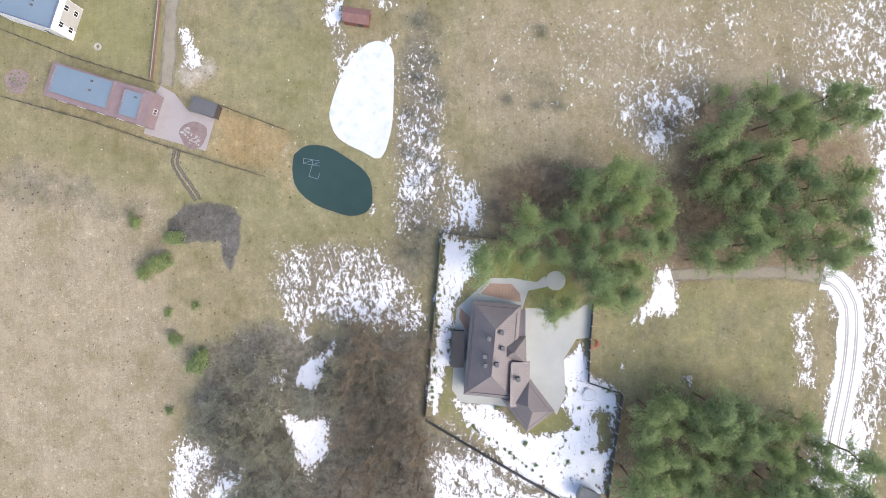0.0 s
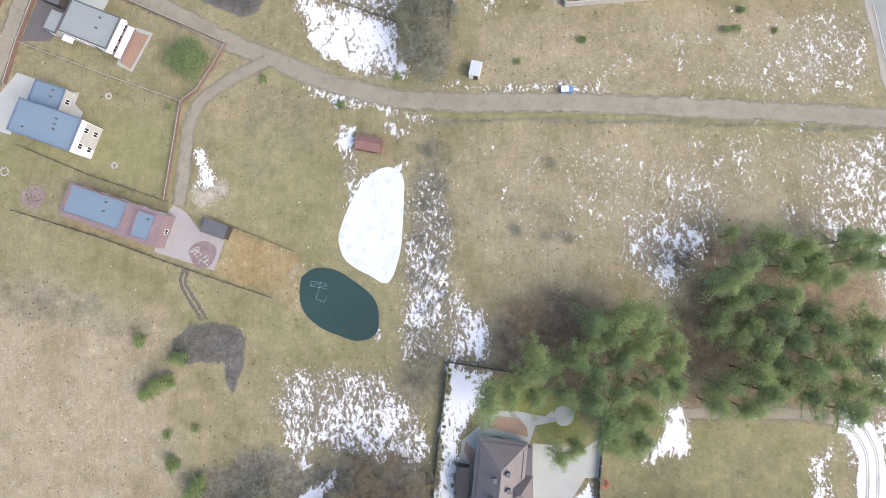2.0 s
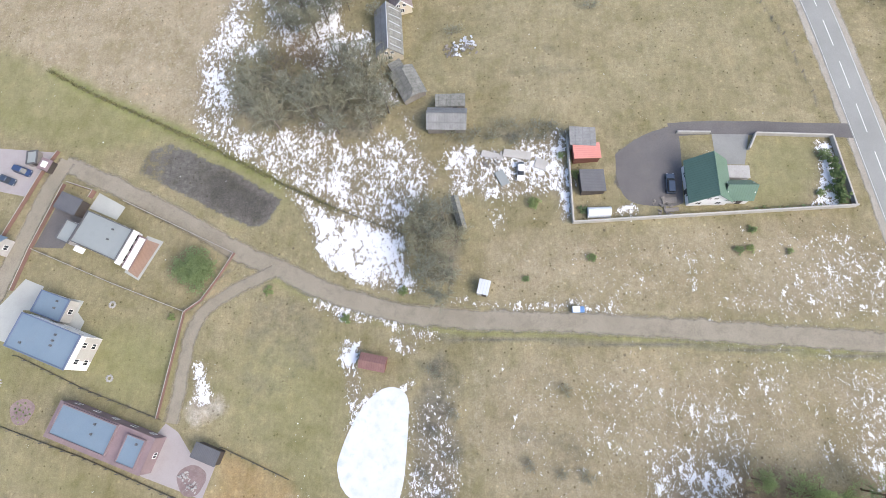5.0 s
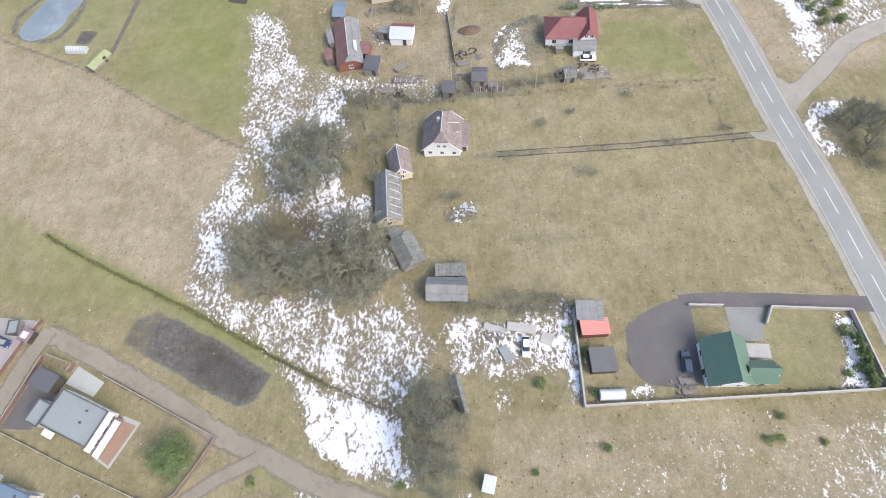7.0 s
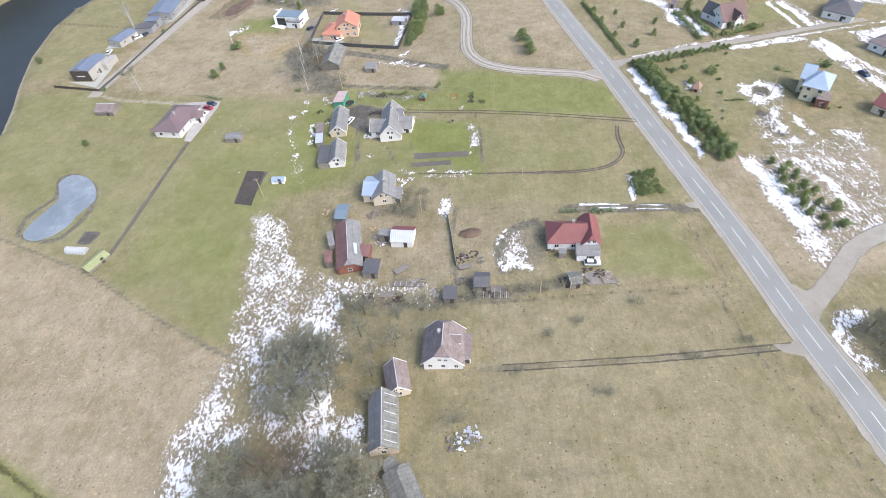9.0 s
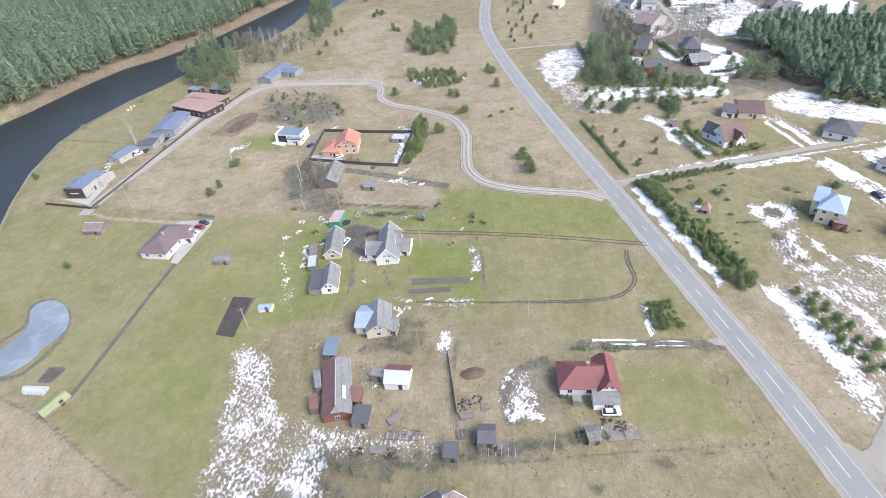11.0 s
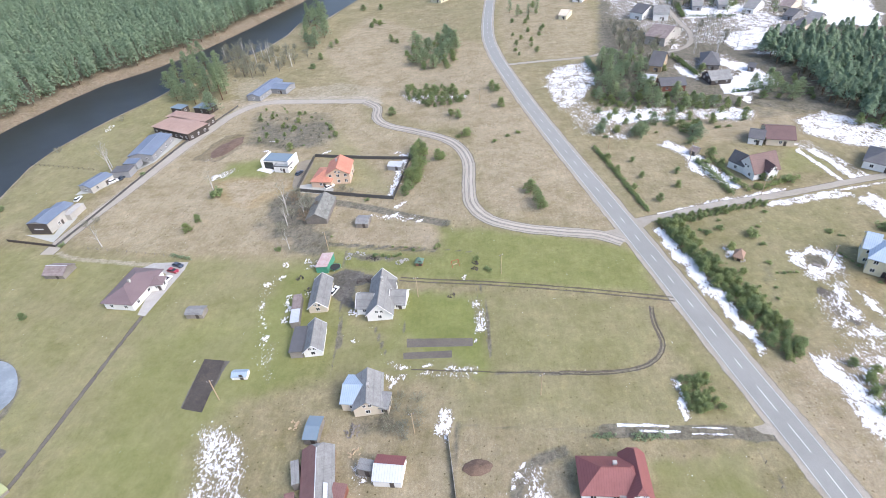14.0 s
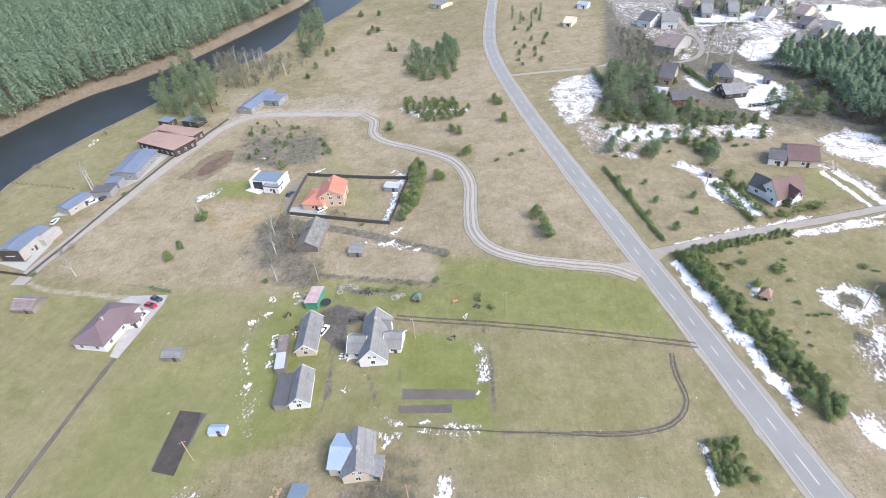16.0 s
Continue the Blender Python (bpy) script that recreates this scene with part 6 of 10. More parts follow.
for streak, w in (([(34.3, 193.4), (40.4, 193.0), (45.7, 192.6)], 1.0), ([(38.9, 191.6), (43.3, 191.3), (47.7, 191.0)], 0.9), ([(50.5, 192.0), (54.4, 191.7), (58.0, 191.3)], 0.6), ([(50.0, 190.4), (54.0, 190.2), (58.6, 189.8)], 0.7)):
    laid("snow_streak", strip(streak, w, 0.05, 1, 0.3, 4), M_STREAK, "streak of old snow in a wheel rut", "snow")
laid("far_lane", strip([(29.8, 437.7), (50.8, 439.7), (79.7, 441.3), (90.5, 446.8)], 4.0, 0.03, 5, 0.3), M_PALE, "gravel side lane in the distance", "lane")
laid("far_village_lane", strip([(167.9, 614.2), (158.2, 544.4), (153.2, 502.4), (151.0, 472.3), (143.5, 452.4), (131.8, 441.9), (115.1, 438.7)], 4.0, 0.03, 5, 0.3), M_PALE, "gravel lane through the village", "lane")

laid("south_mouth", sheet([(79.5, 162.3), (83.5, 158.4), (87.6, 160.0), (87.3, 155.5), (83.7, 152.2), (80.4, 147.3), (79.4, 149.1)], 0.04, False), M_PALE, "pale gravel mouth of a side lane", "lane")
laid("east_mouth", sheet([(57.8, 274.6), (62.5, 273.6), (66.3, 274.4), (65.5, 271.0), (61.6, 267.9), (62.2, 264.3)], 0.04, False), M_PALE, "pale gravel mouth of a side lane", "lane")
laid("winding_mouth", sheet([(47.5, 266.9), (54.0, 268.6), (56.7, 271.8), (58.1, 266.0), (58.5, 260.6), (53.6, 261.0)], 0.04, False), M_PALE, "pale gravel mouth of a side lane", "lane")
laid("meadow_mouth", sheet([(69.3, 144.2), (73.3, 144.3), (75.4, 145.9), (77.2, 141.2), (74.8, 140.9), (70.8, 142.1)], 0.04, False), M_PALE, "pale gravel gateway off the road", "gateway")
laid("drive_mouth", sheet([(63.6, 191.5), (66.0, 192.0), (66.9, 192.5), (68.5, 189.0), (65.0, 189.8)], 0.04, False), M_PALE, "pale gravel gateway off the road", "gateway")
YARD = [(32.0, 95.3), (36.9, 98.9), (42.0, 101.0), (45.9, 100.6), (45.4, 86.8), (44.2, 83.2), (34.7, 84.0), (32.0, 88.9)]
mx, my = sum(p[0] for p in YARD) / 8, sum(p[1] for p in YARD) / 8
laid("gravel_yard", sheet([(mx + (x - mx) * 1.0 + 0.4, my + (y - my) * 1.0) for x, y in YARD], 0.032), M_DARKGRAVEL, "dark gravel farmyard", "yard")
laid("villa_yard", sheet([(13.3, -11.2), (23.6, -12.0), (27.1, -9.8), (26.3, -17.6), (23.4, -17.8), (20.8, -21.8), (20.8, -29.2), (18.9, -33.2), (13.4, -25.1), (12.9, -17.6)], 0.06, False), M_PAVING, "pale concrete paving beside the villa", "paving")
laid("villa_terrace", sheet([(-1.3, -15.0), (-0.8, -10.9), (6.3, -4.9), (10.6, -5.0), (15.8, -6.0), (17.5, -4.7), (17.8, -7.0), (14.0, -7.7), (12.7, -11.2), (12.9, -17.6), (9.2, -31.4), (-0.6, -30.4), (-2.3, -27.8), (-1.8, -22.0)], 0.05, False), M_PAVING, "pale paved terrace round the villa", "terrace")
laid("villa_deck", sheet([(4.2, -8.1), (6.3, -6.0), (10.6, -6.2), (12.3, -8.3), (12.4, -10.0)], 0.09, False), M_DECK, "terracotta tiled terrace", "terrace")
laid("villa_side_deck", sheet([(-0.0, -10.9), (1.9, -12.9), (1.3, -16.2), (-0.4, -12.9)], 0.09, False), M_DECK, "terracotta tiled side terrace", "terrace")
c = (19.6, -5.8)
ring = [(c[0] + 2.0 * math.cos(k * math.tau / 18), c[1] + 2.0 * math.sin(k * math.tau / 18)) for k in range(18)]
laid("garden_circle", sheet(ring, 0.08, False), M_PAVING, "round paved circle in the garden", "paving")
laid("drying_yard", sheet([(-63.4, 38.6), (-60.5, 36.9), (-57.3, 32.8), (-51.5, 31.4), (-53.9, 24.1), (-67.4, 28.4), (-65.0, 36.5)], 0.05, False), M_PINKPAVE, "rosy paved yard", "paving")
laid("cross_yard", sheet([(-106.0, 63.1), (-100.8, 69.7), (-96.0, 67.9), (-98.3, 62.5), (-99.8, 62.6), (-101.5, 55.2), (-105.4, 56.3)], 0.05, False), M_PAVING, "concrete paved yard", "paving")
laid("grey_house_yard", sheet([(-87.0, 90.3), (-80.0, 86.6), (-81.6, 83.5), (-88.8, 86.5)], 0.05, False), M_PAVING, "pale concrete forecourt", "paving")
laid("grey_house_side_yard", sheet([(-97.0, 87.1), (-90.0, 84.2), (-93.4, 76.8), (-100.5, 77.2)], 0.05, False), M_DARKYARD, "dark gravel side yard", "paving")
laid("car_park", sheet([(-121.3, 103.3), (-99.9, 101.1), (-104.4, 89.6), (-119.7, 92.9)], 0.05, False), M_PINKPAVE, "rosy paved parking place", "paving")
laid("carport_floor", sheet([(-108.7, 268.4), (-95.8, 267.9), (-95.5, 263.7), (-99.4, 241.1), (-102.2, 242.0), (-103.1, 250.9), (-101.2, 261.8), (-111.9, 265.6)], 0.05, False), M_CONCRETE, "concrete drive beside a long house", "paving")
laid("house_court", sheet([(53.5, 99.5), (61.3, 99.2), (59.5, 92.1), (53.6, 92.3)], 0.05, False), M_COURT, "grey concrete forecourt", "paving")
for side, w in ((-0.45, 0.55), (0.45, 0.65)):
    laid("field_track", strip([(24.0, 209.0), (37.4, 208.4), (46.8, 210.5), (52.0, 216.4), (52.2, 224.7), (53.3, 231.0)], w, 0.034, 2, 0.35, 4, 0, side), M_TRACK, "worn rut of a track round a field", "track")
laid("field_path", strip([(-14.0, 214.0), (7.3, 210.7), (24.0, 209.0)], 0.6, 0.034, 2, 0.3, 4), M_TRACK, "faint worn path along a field", "track")
laid("river_terrace", sheet([(-170.8, 291.3), (-155.5, 284.9), (-155.4, 302.0), (-160.2, 304.7), (-158.5, 290.3)], 0.06, False), M_PAVING, "pale terrace round a riverside house", "terrace")
laid("river_forecourt", sheet([(-167.1, 320.4), (-159.6, 321.6), (-150.9, 333.0), (-144.9, 346.8), (-151.6, 350.4), (-158.6, 336.5), (-166.1, 327.0)], 0.06, False), M_PAVING, "pale paved forecourt of riverside houses", "paving")
laid("river_forecourt_far", sheet([(-149.0, 338.3), (-143.1, 347.4), (-138.8, 371.2), (-145.1, 376.2), (-151.2, 356.1), (-152.9, 343.6)], 0.06, False), M_PAVING, "pale paved forecourt of riverside houses", "paving")
laid("garden_terrace", sheet([(-89.7, 65.2), (-86.0, 64.5), (-86.9, 62.0), (-85.0, 59.9), (-85.7, 57.8), (-91.6, 60.3)], 0.06, False), M_PAVING, "pale paved garden terrace", "terrace")
for p, r, lab in (((-95.3, 40.8), 2.7, "round bed of purple mulch with small plants"), ((-56.5, 27.6), 3.0, "stony flower bed beside a yard")):
    pts = [(p[0] + r * math.cos(k) * (1 + 0.12 * math.sin(3 * k)), p[1] + r * math.sin(k)) for k in np.linspace(0, math.tau, 14)[:-1]]
    laid("flower_bed", sheet(pts, 0.07), M_MULCH, lab, "flower bed")

pond = laid("pond", sheet([(-34.7, 22.5), (-32.8, 24.0), (-30.3, 24.5), (-26.7, 23.7), (-23.1, 21.4), (-20.1, 19.1), (-18.3, 16.6), (-17.9, 13.3), (-18.2, 11.0), (-19.7, 9.5), (-22.8, 9.0), (-26.4, 10.1), (-30.1, 11.6), (-33.1, 13.9), (-34.7, 16.4), (-35.1, 19.5)], 0.03), M_POND, "dark green garden pond", "pond")
laid("snow_covered_pond", sheet([(-13.5, 44.9), (-12.5, 42.4), (-12.9, 31.6), (-13.8, 25.7), (-16.1, 20.9), (-20.0, 22.7), (-24.8, 25.7), (-26.7, 30.0), (-25.8, 34.2), (-22.9, 40.7), (-19.3, 44.7), (-15.6, 46.0)], 0.06, True, 0.02), M_SNOWICE, "oval pond covered by snow and ice", "frozen pond")
laid("frozen_pond", sheet([(-139.7, 196.6), (-139.5, 201.2), (-137.2, 207.5), (-136.0, 212.6), (-140.0, 221.0), (-138.8, 224.4), (-135.3, 225.2), (-129.7, 222.5), (-125.0, 217.1), (-122.6, 211.6), (-123.6, 207.3), (-125.4, 203.5), (-125.7, 199.8), (-128.7, 195.4), (-133.3, 193.1), (-137.7, 194.2)], 0.03), M_ICE, "grey-blue frozen garden pond", "frozen pond")



# ---- houses ----
WINDOWS = {}


def window_meshes(w, h):
    key = (round(w, 1), round(h, 1))
    if key not in WINDOWS:
        bm = bmesh.new()
        t = 0.09
        for x0, x1, z0, z1 in ((-w / 2, -w / 2 + t, 0, h), (w / 2 - t, w / 2, 0, h), (-w / 2 + t, w / 2 - t, 0, t), (-w / 2 + t, w / 2 - t, h - t, h), (-t / 2, t / 2, t, h - t)):
            box(bm, x0, x1, -0.06, 0.03, z0, z1)
        fr = mesh_of(bm, "window")
        fr.materials.append(M_FRAME)
        bm = bmesh.new()
        box(bm, -w / 2 + 0.03, w / 2 - 0.03, -0.02, 0.012, 0.03, h - 0.03)
        pn = mesh_of(bm, "pane")
        pn.materials.append(M_GLASS)
        WINDOWS[key] = fr, pn
    return WINDOWS[key]


def roof_mesh(L, W, eave, ridge, style, over, thick=0.16, only=None):
    bm = bmesh.new()
    x, y = L / 2 + over, W / 2 + over
    drop = over * (ridge - eave) / max(0.1, W / 2)
    e, r = eave - drop, ridge
    if style == "gable":
        tops = [[(-x, -y, e), (x, -y, e), (x, 0, r), (-x, 0, r)], [(x, y, e), (-x, y, e), (-x, 0, r), (x, 0, r)]]
    elif style == "hip":
        k = max(0.05, x - y)
        tops = [[(-x, -y, e), (x, -y, e), (k, 0, r), (-k, 0, r)], [(x, y, e), (-x, y, e), (-k, 0, r), (k, 0, r)],
                [(x, -y, e), (x, y, e), (k, 0, r)], [(-x, y, e), (-x, -y, e), (-k, 0, r)]]
    elif style == "half":
        c, m = W * 0.22, r - (r - e) * 0.36
        tops = [[(-x, -y, e), (x, -y, e), (x, -y * 0.36, m), (x - c, 0, r), (-x + c, 0, r), (-x, -y * 0.36, m)],
                [(x, y, e), (-x, y, e), (-x, y * 0.36, m), (-x + c, 0, r), (x - c, 0, r), (x, y * 0.36, m)],
                [(x, -y * 0.36, m), (x, y * 0.36, m), (x - c, 0, r)], [(-x, y * 0.36, m), (-x, -y * 0.36, m), (-x + c, 0, r)]]
    elif style == "shed":
        tops = [[(-x, -y, e), (x, -y, e), (x, y, r), (-x, y, r)]]
    else:
        tops = [[(-x, -y, r), (x, -y, r), (x, y, r), (-x, y, r)]]
    for f in tops if only is None else tops[only:only + 1]:
        up = [bm.verts.new((a, b, c + thick)) for a, b, c in f]
        dn = [bm.verts.new((a, b, c)) for a, b, c in f]
        bm.faces.new(up)
        bm.faces.new(dn[::-1])
        for i in range(len(f)):
            j = (i + 1) % len(f)
            bm.faces.new((dn[i], dn[j], up[j], up[i]))
    return bm


def wall_mesh(L, W, eave, ridge, style):
    bm = bmesh.new()
    x, y, b = L / 2, W / 2, -0.8
    vs = {}

    def v(*p):
        if p not in vs:
            vs[p] = bm.verts.new(p)
        return vs[p]

    base = [(-x, -y), (x, -y), (x, y), (-x, y)]
    tops = [ridge if style == "flat" else eave] * 4
    if style == "shed":
        tops = [eave, eave, ridge, ridge]
    for i in range(4):
        j = (i + 1) % 4
        f = [v(*base[i], b), v(*base[j], b), v(*base[j], tops[j])]
        if style in ("gable", "half") and i in (1, 3):
            if style == "gable":
                f.append(v(base[i][0], 0.0, ridge))
            else:
                m = ridge - (ridge - eave) * 0.36
                f += [v(base[i][0], base[j][1] * 0.36, m), v(base[i][0], base[i][1] * 0.36, m)]
        f.append(v(*base[i], tops[i]))
        bm.faces.new(f)
    return bm


def block(home, ox, oy, rect, eave, ridge, wall, roof, style="gable", over=0.4, windows=2, win=(1.2, 1.3), storeys=1, door=True, chimneys=(), roof_label="", wall_label="", parapet=False, gable_window=True, vents=0, rim=None, trim=None):
    """One roofed volume of a house; ox, oy is where the house stands."""
    cx, cy, L, W, ang = rect
    L, W = max(L * 0.7, L - 2 * over), max(W * 0.7, W - 2 * over)
    m = pose(cx - ox, cy - oy, 0, 0, 0, ang)

    def put(name, bm, material, local=None, label="", parent=home):
        ob = part(name, bm, material, parent, label)
        ob.matrix_basis = (m if parent is home else Matrix()) @ (local or Matrix())
        return ob

    put("wall", wall_mesh(L, W, eave, ridge, style), wall, label=wall_label)
    two_tone = isinstance(roof, tuple)
    if two_tone:
        for k in (0, 1):
            put("roof_slope", roof_mesh(L, W, eave, ridge, style, over, only=k), roof[k])
        for k in ((2, 3) if style in ("hip", "half") else ()):
            put("roof_slope", roof_mesh(L, W, eave, ridge, style, over, only=k), roof[1])
        roof = roof[1]
    else:
        put("roof", roof_mesh(L, W, eave, ridge, style, over), roof, label=roof_label)
    if style in ("gable", "half", "hip") and ridge - eave > 0.8:
        bm = bmesh.new()
        k = (L / 2 + over) if style == "gable" else (L / 2 + over - W * 0.22 if style == "half" else max(0.3, L / 2 - W / 2))
        tube(bm, (-k, 0, ridge + 0.15), (k, 0, ridge + 0.15), 0.1, 0.1, 6)
        put("ridge_cap", bm, M_TINROOF if roof is M_RUSTROOF or two_tone else roof)
    if trim and style in ("gable", "half"):
        x, y = L / 2 + over + 0.03, W / 2 + over
        e = eave - over * (ridge - eave) / (W / 2) + 0.1
        up = 1.0 if style == "gable" else 0.64
        for end in (-x, x):
            for sy in (-y, y):
                bm = bmesh.new()
                tube(bm, (end, sy, e), (end, sy * (1 - up), e + (ridge + 0.1 - e) * up), 0.12, 0.12, 4)
                put("bargeboard", bm, trim)
    if parapet:
        bm = bmesh.new()
        x, y, t = L / 2 + over + 0.02, W / 2 + over + 0.02, 0.22
        for q in ((-x, x, -y, -y + t), (-x, x, y - t, y), (-x, -x + t, -y + t, y - t), (x - t, x, -y + t, y - t)):
            box(bm, *q, ridge + 0.05, ridge + 0.42)
        put("parapet", bm, rim or (M_DARKROOF if roof is M_FLATGREY else wall))
    for k in range(vents):
        bm = bmesh.new()
        u, w = L * (0.3 * math.sin(k * 2.1 + 0.5)), W * (0.28 * math.cos(k * 1.7))
        box(bm, u - 0.2, u + 0.2, w - 0.2, w + 0.2, ridge + 0.1, ridge + 0.55)
        put("roof_vent", bm, M_DARKROOF)
    for u, w in chimneys:
        bm = bmesh.new()
        z = eave + (ridge - eave) * (1 - abs(w)) if style != "flat" else ridge
        box(bm, u * L / 2 - 0.35, u * L / 2 + 0.35, w * W / 2 - 0.3, w * W / 2 + 0.3, z - 0.4, z + 1.1)
        box(bm, u * L / 2 - 0.42, u * L / 2 + 0.42, w * W / 2 - 0.37, w * W / 2 + 0.37, z + 1.1, z + 1.22)
        put("chimney", bm, M_DARKROOF if roof is M_BROWNROOF else M_CONCRETE)
    if windows:
        fr, pn = window_meshes(*win)
        top = ridge if style == "flat" else eave
        for side, (run, depth, turn) in enumerate(((L, W, 0), (W, L, 90), (L, W, 180), (W, L, 270))):
            count = max(1, int(run / (6.0 / windows)))
            for s in range(storeys):
                z = min(0.9 + s * 2.8, top - win[1] - 0.15)
                for k in range(count):
                    u = (k + 0.5) / count * run - run / 2
                    ob = put("window", fr, M_FRAME, pose(0, 0, 0, 0, 0, turn) @ pose(u, -depth / 2 - 0.01, z))
                    put("pane", pn, M_GLASS, parent=ob)
            if style in ("gable", "half") and side in (1, 3) and gable_window and ridge - eave > 2.0:
                for u in (-0.7, 0.7):
                    f2, p2 = window_meshes(0.9, 1.0)
                    ob = put("window", f2, M_FRAME, pose(0, 0, 0, 0, 0, turn) @ pose(u, -depth / 2 - 0.01, eave + 0.35))
                    put("pane", p2, M_GLASS, parent=ob)
    if door:
        bm = bevelled(-0.5, 0.5, -0.06, 0.03, 0.0, 2.05, 0.015)
        put("door", bm, M_DARKWOOD, pose(L * 0.17, -W / 2 - 0.02, 0.02))


def house(name, label, rect, *args, category="house", group="", more=(), **kw):
    home = thing(name, rect[0], rect[1], 0, label, category, group)
    block(home, rect[0], rect[1], rect, *args, **kw)
    for a, k in more:
        block(home, rect[0], rect[1], *a, **k)
    return home


def also(rect, *args, **kw):
    return (rect, *args), kw


# the southern villa and the plots round the garden ponds
villa = house("villa", "villa with brown metal-tile hip roofs on a snowy plot", (6.1, -19.1, 18.9, 9.9, -97), 3.5, 6.6, M_WHITE, M_BROWNROOF, "hip", 0.6, chimneys=((0.1, -0.35), (-0.1, 0.4), (0.25, 0.2), (0.3, -0.3), (-0.3, -0.25), (-0.45, 0.3)), more=[
    also((10.0, -19.3, 5.8, 5.4, -1), 3.3, 5.8, M_WHITE, M_BROWNROOF, "hip", 0.5, windows=1),
    also((11.3, -25.9, 8.8, 4.0, 87), 3.3, 4.9, M_WHITE, M_BROWNROOF, "shed", 0.4, windows=1, chimneys=((0.3, 0.3),)),
    also((12.9, -30.4, 8.4, 7.0, -54), 3.0, 5.8, M_WHITE, M_BROWNROOF, "hip", 0.5, windows=1),
    also((12.0, -13.9, 5.3, 1.7, -92), 2.8, 3.2, M_CONCRETE, M_BROWNROOF, "shed", 0.2, windows=0, door=False)])
for (cx, cy, L, W, ang), e in (((6.1, -19.1, 18.9, 9.9, -97), 3.5), ((12.9, -30.4, 8.4, 7.0, -54), 3.0)):
    for turn, run, off in ((0, L, W), (180, L, W), (90, W, L), (270, W, L)):
        o = part("snow_guard", bevelled(-run * 0.42, run * 0.42, -0.05, 0.05, 0.0, 0.16, 0.01), M_DARKROOF, villa, "dark snow guard above the eaves")
        o.matrix_basis = pose(cx - 6.1, cy + 19.1, 0, 0, 0, ang + turn) @ pose(0, -off / 2 + 0.75, e + 0.28)
house("carport", "dark flat-roofed shelter against the villa", (-0.8, -19.0, 7.4, 2.6, -94), 2.6, 2.7, M_DARKWOOD, M_BLACKROOF, "flat", 0.1, windows=0, category="shelter")
house("summer_house", "small grey-roofed shed by the fence", (24.2, -49.1, 4.2, 3.2, -26), 2.4, 3.4, M_CONCRETE, M_GREYROOF, "gable", windows=0, category="shed")
brick = house("brick_house", "long flat-roofed purple-brown brick house", (-74.5, 36.1, 22.4, 7.4, -19), 3.9, 4.0, M_BRICK, M_BRICK, "flat", 0.05, windows=1.6, parapet=False, more=[
    also((-77.8, 37.6, 13.2, 6.2, -19), 4.2, 4.35, M_BRICK, M_BLUEROOF, "flat", 0.0, windows=0, door=False, vents=2, parapet=True),
    also((-67.3, 33.5, 4.3, 5.7, -18), 4.2, 4.35, M_BRICK, M_BLUEROOF, "flat", 0.0, windows=0, door=False, vents=1, parapet=True)])
house("garden_shed", "dark brown flat-roofed garden shed", (-52.9, 32.9, 5.6, 3.1, -20), 2.5, 2.6, M_DARKWOOD, M_DARKROOF, "flat", 0.2, windows=0, category="shed")
white_house = house("white_house", "white two-storey house with blue-grey flat roofs", (-88.2, 55.1, 14.7, 7.4, -20), 6.5, 6.6, M_WHITE, M_BLUEROOF, "flat", 0.1, windows=2, storeys=2, parapet=True, rim=M_BLUERIM, vents=4, more=[
    also((-90.9, 63.0, 7.3, 5.0, -19), 3.0, 3.1, M_PALEWALL, M_BLUEROOF, "flat", 0.1, windows=1, vents=2, parapet=True, rim=M_BLUERIM)])
o = part("cladding", bevelled(-1.6, 3.5, -0.01, 0.01, 0.0, 4.9, 0.003), M_PALEWALL, white_house, "beige cladding on the end wall")
o.matrix_basis = pose(0, 0, 0, 0, 0, -20) @ pose(7.258, 0, 0, 0, 0, 90)
grey_house = house("modern_house", "low modern house with a grey flat roof and white walls", (-81.9, 78.7, 12.3, 7.7, -23), 3.4, 3.5, M_WHITE, M_FLATGREY, "flat", 0.0, windows=3, win=(1.6, 1.9), vents=2, parapet=True, more=[
    also((-90.4, 79.9, 3.4, 4.9, -23), 3.0, 3.1, M_CONCRETE, M_FLATGREY, "flat", 0.0, windows=1, parapet=True, door=False)])
for (x, y), long, wide, z in (((-75.8, 75.8), 8.2, 1.5, 3.25), ((-74.1, 74.5), 7.6, 1.45, 3.0), ((-86.9, 75.6), 1.3, 2.6, 3.0)):
    o = part("canopy", bevelled(-long / 2, long / 2, -wide / 2, wide / 2, z, z + 0.22, 0.02), M_WHITE, grey_house, "white flat canopy over the terrace")
    o.matrix_basis = pose(x + 81.9, y - 78.7, 0, 0, 0, 67)
o = part("terrace_wall", bevelled(-3.9, 3.9, -0.15, 0.15, -0.3, 2.98, 0.02), M_BRICK, grey_house, "brown wall under the canopies")
o.matrix_basis = pose(-75.0 + 81.9, 75.2 - 78.7, 0, 0, 0, 67)
laid("wooden_terrace", sheet([(-73.5, 78.5), (-70.3, 77.4), (-74.3, 69.6), (-76.8, 71.2)], 0.25, False), M_DECK, "orange-brown wooden terrace", "terrace")
laid("terrace_border", sheet([(-73.6, 79.5), (-69.5, 78.0), (-74.0, 69.0), (-77.7, 71.0)], 0.12, False), M_PAVING, "pale paved border round a terrace", "paving")
house("carport", "dark flat-roofed carport beside a forecourt", (-91.9, 86.8, 5.9, 4.1, -22), 2.7, 2.8, M_DARKWOOD, M_DARKROOF, "flat", 0.2, windows=0, category="carport")
house("red_shed", "small shed with a faded red roof", (-19.9, 50.7, 5.6, 3.2, -11), 2.0, 2.7, M_REDWOOD, M_FADEDRED, "gable", 0.2, windows=0, category="shed")
